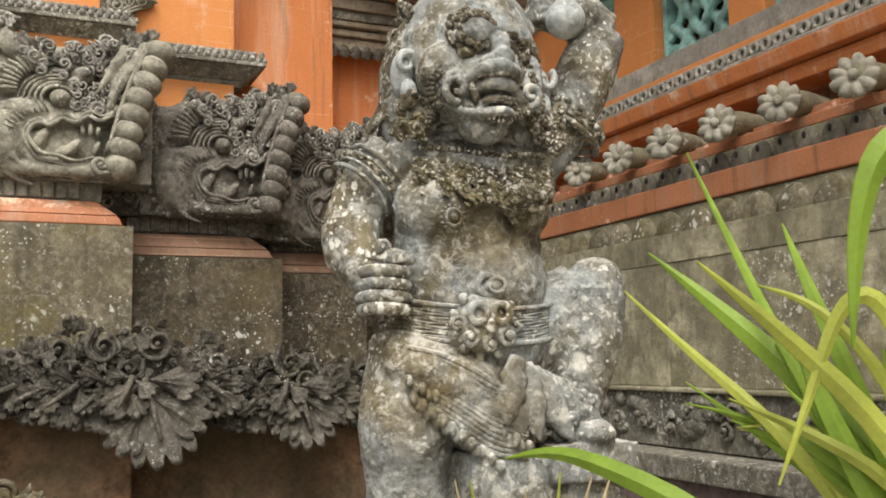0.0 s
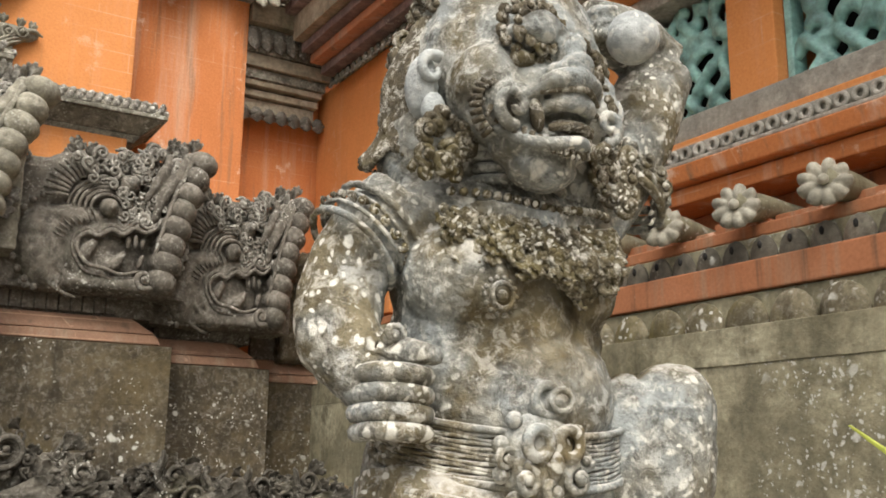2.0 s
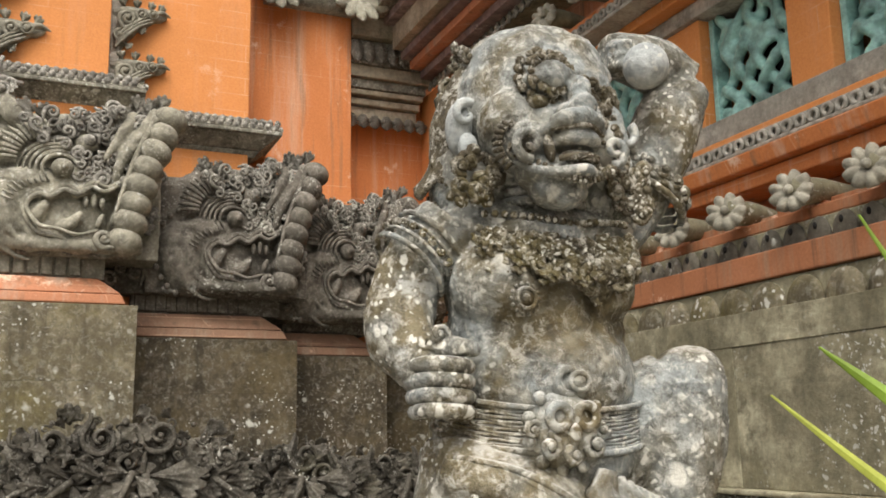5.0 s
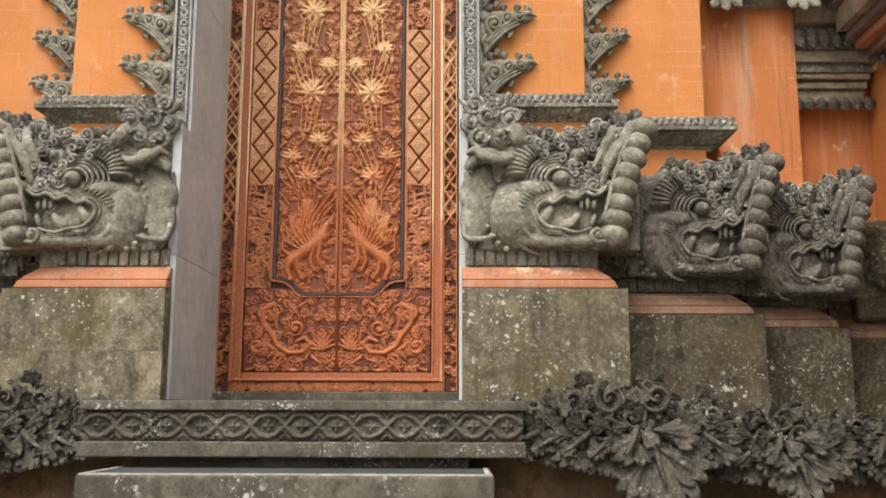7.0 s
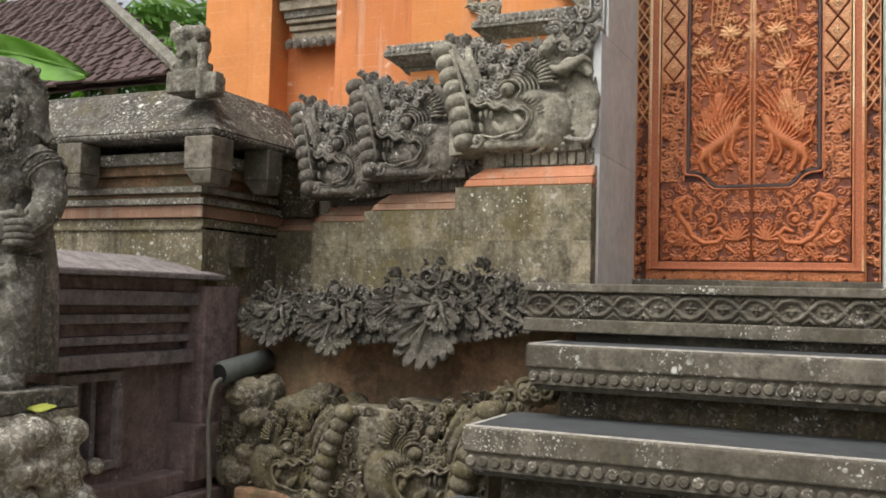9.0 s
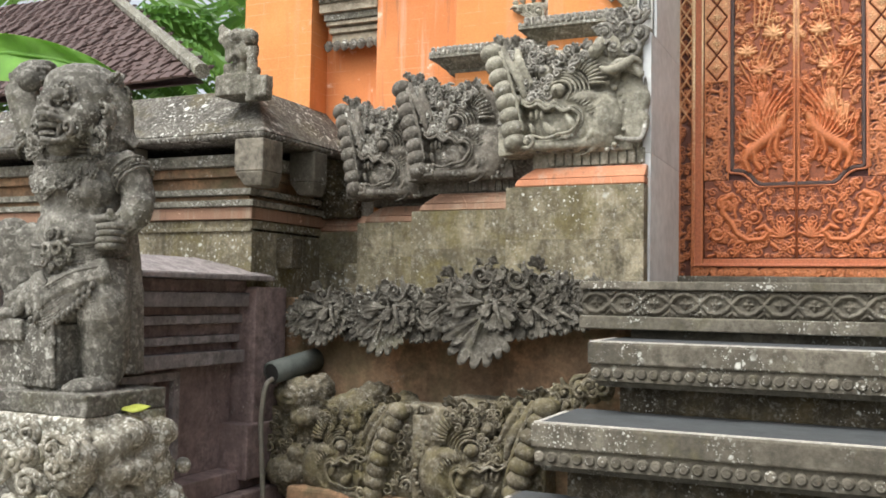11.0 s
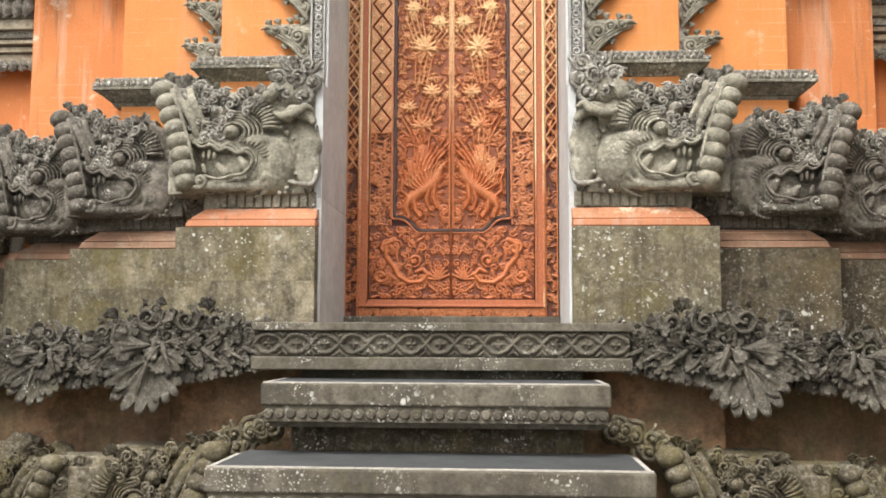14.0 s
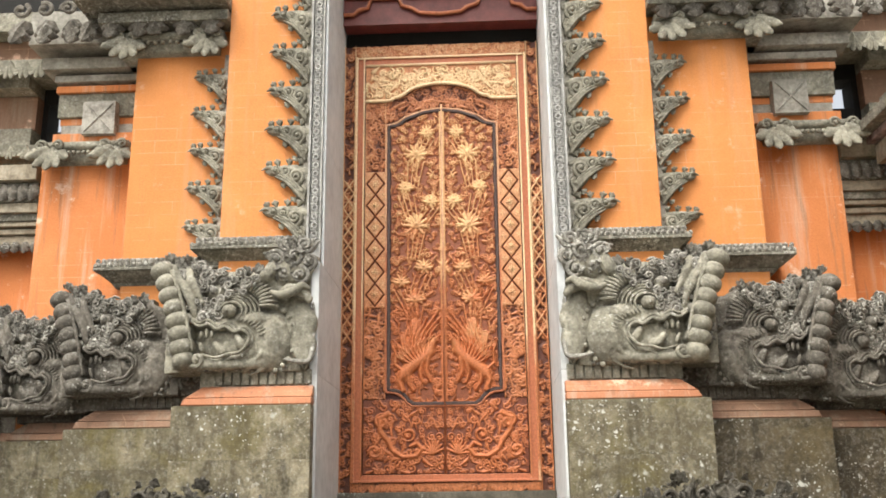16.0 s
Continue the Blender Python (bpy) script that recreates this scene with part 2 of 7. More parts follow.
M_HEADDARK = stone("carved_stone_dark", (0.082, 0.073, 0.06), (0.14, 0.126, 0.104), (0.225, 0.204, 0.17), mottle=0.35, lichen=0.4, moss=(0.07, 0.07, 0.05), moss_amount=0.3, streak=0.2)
M_FRIEZE = stone("frieze_stone", (0.045, 0.041, 0.033), (0.085, 0.077, 0.062), (0.15, 0.137, 0.11), mottle=0.25, lichen=0.3, moss=(0.08, 0.075, 0.045), moss_amount=0.3, streak=0.15)
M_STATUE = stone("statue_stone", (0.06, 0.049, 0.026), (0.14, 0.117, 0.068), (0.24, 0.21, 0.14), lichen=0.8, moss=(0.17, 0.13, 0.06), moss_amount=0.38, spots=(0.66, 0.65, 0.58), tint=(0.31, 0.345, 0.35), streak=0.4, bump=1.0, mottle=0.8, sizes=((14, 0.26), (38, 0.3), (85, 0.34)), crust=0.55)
# dark crusted hair and ornament; also coloured-in shade of mouth and eyes
M_HAIR = stone("crusted_ornament_and_shade", (0.04, 0.033, 0.022), (0.1, 0.084, 0.055), (0.21, 0.185, 0.13), lichen=0.75, moss=(0.14, 0.115, 0.04), moss_amount=0.5, spots=(0.62, 0.61, 0.54), streak=0.2, bump=1.0, mottle=1.0, sizes=((38, 0.3), (85, 0.34), (140, 0.36)))
M_WHITED = stone("pale_blue_crust", (0.34, 0.38, 0.38), (0.46, 0.49, 0.48), (0.58, 0.6, 0.58), lichen=0.5, moss_amount=0.15, streak=0.1, bump=0.8, mottle=0.3)
M_TWIN = stone("dark_statue_stone", (0.075, 0.07, 0.06), (0.14, 0.132, 0.112), (0.23, 0.22, 0.19), lichen=0.45, moss=(0.1, 0.095, 0.06), moss_amount=0.4, streak=0.2, bump=1.0, mottle=0.5)
M_CAP = stone("cap_stone", (0.1, 0.095, 0.075), (0.17, 0.16, 0.126), (0.28, 0.265, 0.211), mottle=0.5, lichen=0.7, moss=(0.1, 0.1, 0.06), moss_amount=0.3)
M_COPING = stone("lichened_coping_stone", (0.04, 0.036, 0.029), (0.08, 0.073, 0.06), (0.15, 0.139, 0.115), mottle=0.4, lichen=0.8, moss=(0.1, 0.085, 0.045), moss_amount=0.5, sizes=((9, 0.22), (22, 0.26), (60, 0.32)))
M_TRIM = stone("grey_trim_stone", (0.27, 0.255, 0.215), (0.38, 0.36, 0.31), (0.5, 0.475, 0.42), lichen=0.15, moss_amount=0.1, streak=0.25)
M_JAMB = plain("jamb_cement", (0.57, 0.59, 0.59), 0.9, 0.14, 3.0, 0.25)
M_RINGTILE = stone("pale_ring_tile_stone", (0.36, 0.355, 0.33), (0.45, 0.445, 0.42), (0.54, 0.535, 0.51), lichen=0.1, moss_amount=0.1, streak=0.2)
M_STEP = stone("step_stone", (0.075, 0.068, 0.054), (0.135, 0.122, 0.095), (0.215, 0.195, 0.155), lichen=0.55, moss=(0.11, 0.1, 0.055), moss_amount=0.4, streak=0.2)
M_WALL = stone("wing_wall_stone", (0.13, 0.118, 0.074), (0.29, 0.267, 0.18), (0.54, 0.507, 0.36), lichen=0.42, moss=(0.2, 0.18, 0.1), moss_amount=0.4, streak=0.4)
M_MANE = stone("lichened_carving", (0.13, 0.122, 0.105), (0.24, 0.228, 0.198), (0.4, 0.38, 0.335), mottle=0.8, lichen=0.6, moss=(0.1, 0.095, 0.075), moss_amount=0.4, streak=0.2)
M_MOSSHEAD = stone("mossy_carving", (0.05, 0.042, 0.027), (0.115, 0.098, 0.066), (0.21, 0.185, 0.135), mottle=0.4, lichen=0.15, moss=(0.13, 0.11, 0.05), moss_amount=0.75)
M_PLINTHGREY = stone("purple_grey_stone", (0.18, 0.157, 0.152), (0.25, 0.222, 0.216), (0.32, 0.288, 0.28), lichen=0.1, moss_amount=0.15, streak=0.4)
M_REDSTONE = stone("red_brown_stone", (0.16, 0.116, 0.107), (0.25, 0.186, 0.174), (0.34, 0.262, 0.247), lichen=0.05, moss_amount=0.1, streak=0.5)
M_MOSSY = stone("mossy_brick", (0.14, 0.1, 0.065), (0.27, 0.175, 0.105), (0.4, 0.225, 0.125), lichen=0.15, moss=(0.12, 0.11, 0.06), moss_amount=0.7)
M_ORANGE = orange_paint("orange_paint")
M_ORANGEWORN = orange_paint("worn_orange_paint", base=(0.62, 0.225, 0.08), worn=(0.66, 0.45, 0.33), wear=0.85, stain=(0.22, 0.14, 0.09))
M_BRICKPALE = orange_paint("pale_brown_course", base=(0.27, 0.16, 0.105), worn=(0.34, 0.28, 0.21), stain=(0.12, 0.09, 0.06), wear=0.9)
M_BRICK = orange_paint("orange_brick_course", base=(0.45, 0.195, 0.105), worn=(0.44, 0.33, 0.25), stain=(0.15, 0.1, 0.065), wear=0.95)
M_BRICKWORN = orange_paint("worn_brick_course", base=(0.4, 0.165, 0.08), worn=(0.33, 0.25, 0.17), stain=(0.1, 0.075, 0.05), wear=1.0, joints=False)
M_INLAY = plain("dark_tread_inlay", (0.055, 0.06, 0.062), 0.75, 0.3, 9)
M_CHALK = plain("pale_mortar_edge", (0.42, 0.4, 0.36), 0.9, 0.35, 40)
M_GREEN = plain("green_glazed_ceramic", (0.24, 0.44, 0.4), 0.35, 0.6, 14, 0.5)
M_PALE = stone("pale_flower_stone", (0.24, 0.225, 0.175), (0.36, 0.34, 0.275), (0.5, 0.48, 0.4), lichen=0.2, moss_amount=0.15, streak=0.2)
M_FASCIA = stone("fascia_stone", (0.24, 0.2, 0.14), (0.36, 0.31, 0.23), (0.46, 0.41, 0.32), lichen=0.1, moss_amount=0.2, streak=0.3)
# near-black in place of unlit depth, not a paint or stone
M_DARK = plain("unlit_depth_black", (0.012, 0.011, 0.01), 0.9, 0.2)
M_BLOCK = stone("lichen_crusted_stone", (0.14, 0.125, 0.09), (0.27, 0.25, 0.2), (0.45, 0.43, 0.37), mottle=1.0, lichen=0.85, moss=(0.13, 0.12, 0.06), moss_amount=0.4)
M_BLADE = leaf_blade("green_blade", (0.25, 0.37, 0.05), (0.42, 0.6, 0.06))
M_BLADEPALE = leaf_blade("yellow_green_blade", (0.46, 0.5, 0.1), (0.6, 0.66, 0.12))
M_STRAW = plain("dry_straw", (0.42, 0.35, 0.2), 0.8, 0.4, 25)
M_BANANA = leaf_blade("banana_leaf_green", (0.14, 0.31, 0.04), (0.3, 0.55, 0.07), 5.0)
M_PALM = leaf_blade("palm_green", (0.12, 0.24, 0.06), (0.25, 0.45, 0.09), 2.0)
M_TILE = plain("brown_clay_tile", (0.07, 0.04, 0.034), 0.75, 0.4, 12, 0.4)
M_PIPE = plain("grey_pipe", (0.085, 0.095, 0.085), 0.75, 0.3, 16)
M_HOSE = plain("grey_hose", (0.16, 0.15, 0.12), 0.6, 0.3, 16)
# pale tone chosen to reflect light upwards
M_SOIL = plain("pale_bounce_ground", (0.33, 0.3, 0.245), 0.95, 0.5, 5, 0.8)
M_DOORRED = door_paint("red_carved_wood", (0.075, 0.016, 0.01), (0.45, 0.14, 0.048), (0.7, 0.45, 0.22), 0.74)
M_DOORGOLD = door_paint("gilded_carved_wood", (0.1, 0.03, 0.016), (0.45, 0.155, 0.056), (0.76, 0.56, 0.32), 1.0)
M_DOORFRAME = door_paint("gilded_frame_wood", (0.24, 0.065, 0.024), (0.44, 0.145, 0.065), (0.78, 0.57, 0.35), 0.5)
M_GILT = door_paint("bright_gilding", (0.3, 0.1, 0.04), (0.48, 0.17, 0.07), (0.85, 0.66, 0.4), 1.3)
M_GROOVE = plain("brown_painted_groove", (0.06, 0.035, 0.03), 0.6, 0.3)
M_MAROON = plain("maroon_paint", (0.14, 0.03, 0.025), 0.5, 0.3)

# ---- shapes ----
rng = np.random.default_rng(5)


class Shape:
    """Collects vertices and faces of one part."""

    def __init__(self):
        self.v, self.f = [], []

    def add(self, verts, faces, flip=False):
        o = len(self.v)
        self.v.extend([tuple(map(float, p)) for p in verts])
        self.f.extend([tuple(o + i for i in (reversed(q) if flip else q)) for q in faces])

    def hexa(self, lo, hi):
        """lo, hi: (x0, x1, y0, y1, z) of the bottom and the top."""
        a, b, c, d, z = lo
        e, f, g, h, w = hi
        self.add([(a, c, z), (b, c, z), (b, d, z), (a, d, z), (e, g, w), (f, g, w), (f, h, w), (e, h, w)],
                 [(3, 2, 1, 0), (4, 5, 6, 7), (0, 1, 5, 4), (1, 2, 6, 5), (2, 3, 7, 6), (3, 0, 4, 7)])

    def box(self, x0, x1, y0, y1, z0, z1):
        self.hexa((x0, x1, y0, y1, z0), (x0, x1, y0, y1, z1))

    def ball(self, c, r, turn=(0, 0, 0), nu=12, nv=8):
        r = (r, r, r) if isinstance(r, (int, float)) else r
        m = Euler([radians(a) for a in turn]).to_matrix()
        vs = [Vector((0, 0, -1))]
        for j in range(1, nv):
            a = math.pi * j / nv
            vs += [Vector((math.sin(a) * math.cos(2 * math.pi * i / nu), math.sin(a) * math.sin(2 * math.pi * i / nu), -math.cos(a))) for i in range(nu)]
        vs.append(Vector((0, 0, 1)))
        pts = [m @ Vector((p.x * r[0], p.y * r[1], p.z * r[2])) + Vector(c) for p in vs]
        top = len(vs) - 1
        fs = [(0, 1 + (i + 1) % nu, 1 + i) for i in range(nu)]
        for j in range(nv - 2):
            for i in range(nu):
                a, b = 1 + j * nu + i, 1 + j * nu + (i + 1) % nu
                fs.append((a, b, b + nu, a + nu))
        fs += [(1 + (nv - 2) * nu + i, 1 + (nv - 2) * nu + (i + 1) % nu, top) for i in range(nu)]
        self.add(pts, fs)

    def tube(self, pts, radii, n=8, flat=1.0, closed=False):
        """A tube along pts; flat squeezes it along y."""
        P = np.array(pts, float)
        k = len(P)
        R = np.broadcast_to(np.array(radii, float), (k,)) if np.ndim(radii) == 0 or len(radii) == k else np.interp(np.linspace(0, 1, k), np.linspace(0, 1, len(radii)), radii)
        T = np.roll(P, -1, 0) - np.roll(P, 1, 0) if closed else np.gradient(P, axis=0)
        T /= np.maximum(np.linalg.norm(T, axis=1)[:, None], 1e-9)
        ref = np.array([0.0, 1.0, 0.0])
        vs = []
        for p, t, r in zip(P, T, R):
            b = np.cross(t, ref)
            if np.linalg.norm(b) < 0.2:
                b = np.cross(t, [1.0, 0, 0])
            b /= np.linalg.norm(b)
            c = np.cross(b, t)
            for i in range(n):
                a = 2 * math.pi * i / n
                q = r * (math.cos(a) * b + math.sin(a) * c * flat)
                vs.append(p + q)
        fs = []
        for j in range(k if closed else k - 1):
            for i in range(n):
                a, b = j * n + i, j * n + (i + 1) % n
                a2, b2 = ((j + 1) % k) * n + i, ((j + 1) % k) * n + (i + 1) % n
                fs.append((a, b, b2, a2))
        if not closed:
            fs += [tuple(reversed(range(n))), tuple(range((k - 1) * n, k * n))]
        self.add(vs, fs)

    def spline(self, pts, radii, n=8, steps=6, flat=1.0, closed=False):
        P = [np.array(p, float) for p in pts]
        k = len(P)
        out = []
        for i in range(k if closed else k - 1):
            a, b, c, d = (P[(i - 1) % k], P[i], P[(i + 1) % k], P[(i + 2) % k]) if closed else (P[max(i - 1, 0)], P[i], P[i + 1], P[min(i + 2, k - 1)])
            for s in range(steps):
                t = s / steps
                out.append(0.5 * (2 * b + (c - a) * t + (2 * a - 5 * b + 4 * c - d) * t * t + (3 * b - a - 3 * c + d) * t ** 3))
        if not closed:
            out.append(P[-1])
        if np.ndim(radii):
            radii = np.interp(np.linspace(0, 1, len(out)), np.linspace(0, 1, len(radii)), radii)
        self.tube(out, radii, n, flat, closed)

    def curl(self, c, R, thick, turns=1.4, begin=0.0, hand=1, rise=0.5, n=7, steps=22, tail=0.0, eye=True):
        """A scroll in the xz plane that winds inwards and rises towards the viewer (-y). tail: length of a straight stem."""
        pts, rad = [], []
        b = radians(begin)
        if tail:
            d = np.array([math.sin(b), 0, -math.cos(b)]) * hand
            p0 = np.array([c[0] + R * math.cos(b), c[1], c[2] + R * math.sin(b)])
            for s in (1.0, 0.55):
                pts.append(p0 + d * tail * s + np.array([math.cos(b), 0, math.sin(b)]) * R * 0.35 * s * s)
                rad.append(thick * (0.55 + 0.4 * (1 - s)))
        for i in range(steps):
            t = i / (steps - 1)
            a = b + hand * 2 * math.pi * turns * t
            r = R * (1 - 0.82 * t)
            pts.append((c[0] + r * math.cos(a), c[1] - rise * R * t, c[2] + r * math.sin(a)))
            rad.append(thick * (1 - 0.45 * t))
        self.tube(pts, rad, n)
        if eye:
            self.ball((c[0], c[1] - rise * R, c[2]), thick * 0.95, nu=8, nv=5)

    def leaf(self, base, angle, length, width, lobes=5, bulge=0.3, tipcurl=0.25, thick=0.008, ns=22, nt=11, lean=0.0):
        """A carved acanthus leaf: lobed rim, ribs, hollow back, tip curled forward. angle: degrees in the xz plane, 0 to +x, 90 up."""
        a = radians(angle)
        ax, side = np.array([math.cos(a), 0, math.sin(a)]), np.array([-math.sin(a), 0, math.cos(a)])
        fr, bk = [], []
        for i in range(ns + 1):
            s = i / ns
            env = math.sin(math.pi * min(1, 0.12 + 0.88 * s) ** 0.85) ** 0.75 if s < 0.995 else 0.05
            lobe = 0.72 + 0.36 * abs(math.sin(math.pi * lobes * s)) ** 0.6
            w = 0.5 * width * env * lobe
            for j in range(nt):
                t = 2 * j / (nt - 1) - 1
                sweep = 0.16 * length * abs(t) * (1 - 0.4 * s)
                rib = 0.07 * width * (0.5 + 0.5 * math.cos(t * math.pi * 3.0))
                y = -(bulge * width * (1 - t * t) * math.sin(math.pi * min(1, s * 0.9 + 0.08)) + rib * math.sin(math.pi * min(1, s + 0.05)) + tipcurl * length * s ** 2.5 + lean * length * s)
                p = np.array(base, float) + ax * (length * s + sweep * (s > 0)) + side * w * t + np.array([0, y, 0])
                fr.append(p)
                bk.append(p + np.array([0, thick, 0]))
        fs = []
        N = (ns + 1) * nt
        for i in range(ns):
            for j in range(nt - 1):
                q = i * nt + j
                fs.append((q, q + nt, q + nt + 1, q + 1))
                fs.append((N + q, N + q + 1, N + q + nt + 1, N + q + nt))
        rim = [i * nt for i in range(ns + 1)] + [ns * nt + j for j in range(1, nt)] + [i * nt + nt - 1 for i in range(ns - 1, -1, -1)] + [j for j in range(nt - 2, 0, -1)]
        for p, q in zip(rim, rim[1:] + rim[:1]):
            fs.append((q, p, N + p, N + q))
        self.add(fr + bk, fs)

    def fan(self, base, angle, length, spread=70, lobes=5, bulge=0.25, tip=0.3, thick=0.01, ns=9, per=4):
        """A fan-shaped carved leaf with a scalloped hem and a rib to every lobe. angle: degrees in the xz plane."""
        nt = lobes * per + 1
        fr = []
        for i in range(ns + 1):
            s = 0.06 + 0.94 * i / ns
            for j in range(nt):
                t = 2 * j / (nt - 1) - 1
                ph = abs(math.sin(math.pi * lobes * j / (nt - 1)))
                a = radians(angle + spread * 0.5 * t * (0.55 + 0.45 * s))
                r = length * s * (1 - 0.2 * t * t) * (1 - 0.17 * (1 - ph) ** 1.3 * s ** 9)
                y = -(bulge * length * (1 - t * t) * math.sin(math.pi * min(1, s * 0.85 + 0.1)) + 0.055 * length * ph * s + tip * length * s ** 3)
                fr.append(np.array(base, float) + np.array([r * math.cos(a), y, r * math.sin(a)]))
        bk = [q + np.array([0, thick, 0]) for q in fr]
        N, fs = len(fr), []
        for i in range(ns):
            for j in range(nt - 1):
                q = i * nt + j
                fs += [(q, q + nt, q + nt + 1, q + 1), (N + q, N + q + 1, N + q + nt + 1, N + q + nt)]
        rim = [i * nt for i in range(ns + 1)] + [ns * nt + j for j in range(1, nt)] + [i * nt + nt - 1 for i in range(ns - 1, -1, -1)] + [j for j in range(nt - 2, 0, -1)]
        fs += [(q, p, N + p, N + q) for p, q in zip(rim, rim[1:] + rim[:1])]
        self.add(fr + bk, fs)

    def ring(self, c, R, r, n=18, m=6, squash=1.0):
        pts = [(c[0] + R * math.cos(2 * math.pi * i / n), c[1], c[2] + R * math.sin(2 * math.pi * i / n) * squash) for i in range(n)]
        self.tube(pts, r, m, closed=True)

    def turned(self, m):
        s = Shape()
        s.add([m @ Vector(p) for p in self.v], self.f, m.determinant() < 0)
        return s

    def join(self, other):
        self.add(other.v, other.f)

    def mesh(self, name, smooth=True):
        me = bpy.data.meshes.new(name)
        me.from_pydata(self.v, [], self.f)
        me.update()
        bm = bmesh.new()
        bm.from_mesh(me)
        bmesh.ops.recalc_face_normals(bm, faces=bm.faces)
        bm.to_mesh(me)
        bm.free()
        if smooth:
            me.polygons.foreach_set("use_smooth", [True] * len(me.polygons))
        return me


def part(name, geo, material, parent=None, label="", smooth=False, bevel=0.0, voxel=0.0, rough=0.0):
    me = geo if isinstance(geo, bpy.types.Mesh) else geo.mesh(name, smooth or bool(voxel))
    if not me.materials:
        me.materials.append(material)
    ob = new(name, me)
    if parent:
        ob.parent = parent
    if label:
        tagged(ob, label)
    if bevel:
        b = ob.modifiers.new("bevel", "BEVEL")
        b.width, b.segments, b.limit_method = bevel, 2, "ANGLE"
    if voxel:
        fused(ob, voxel, rough)
    return ob


def fused(ob, voxel, rough=0.0):
    """Melts the overlapping lumps of a carving into one skin."""
    r = ob.modifiers.new("fuse", "REMESH")
    r.mode, r.voxel_size, r.use_smooth_shade = "VOXEL", voxel, True
    s = ob.modifiers.new("soften", "SMOOTH")
    s.factor, s.iterations = 0.5, 2
    if rough:
        t = bpy.data.textures.new("pitting", "CLOUDS")
        t.noise_scale, t.noise_depth = 0.03, 4
        d = ob.modifiers.new("pitting", "DISPLACE")
        d.texture, d.strength, d.mid_level, d.texture_coords = t, rough, 0.5, "LOCAL"
    dg = bpy.context.evaluated_depsgraph_get()
    me = bpy.data.meshes.new_from_object(ob.evaluated_get(dg))
    me.polygons.foreach_set("use_smooth", [True] * len(me.polygons))
    ob.modifiers.clear()
    old = ob.data
    ob.data = me
    bpy.data.meshes.remove(old)


def melted(name, body, detail, voxel, rough, material, *more):
    """A fused body with fine carving laid over it, as one mesh; more: further carving, each with its own material."""
    tmp = part(name, body, material, voxel=voxel, rough=rough)
    me = tmp.data
    bm = bmesh.new()
    bm.from_mesh(me)
    for k, (sh, mat) in enumerate(((detail, None), *more)):
        extra = sh.mesh("extra")
        if mat:
            me.materials.append(mat)
            extra.polygons.foreach_set("material_index", [k] * len(extra.polygons))
        bm.from_mesh(extra)
        bpy.data.meshes.remove(extra)
    bm.to_mesh(me)
    bm.free()
    me.polygons.foreach_set("use_smooth", [True] * len(me.polygons))
    return tmp


def thing(name, label, category, at=(0, 0, 0), group="", kind=""):
    e = new(name)
    e.location = at
    e.empty_display_size = 0.1
    return tagged(e, label, category, group, kind)


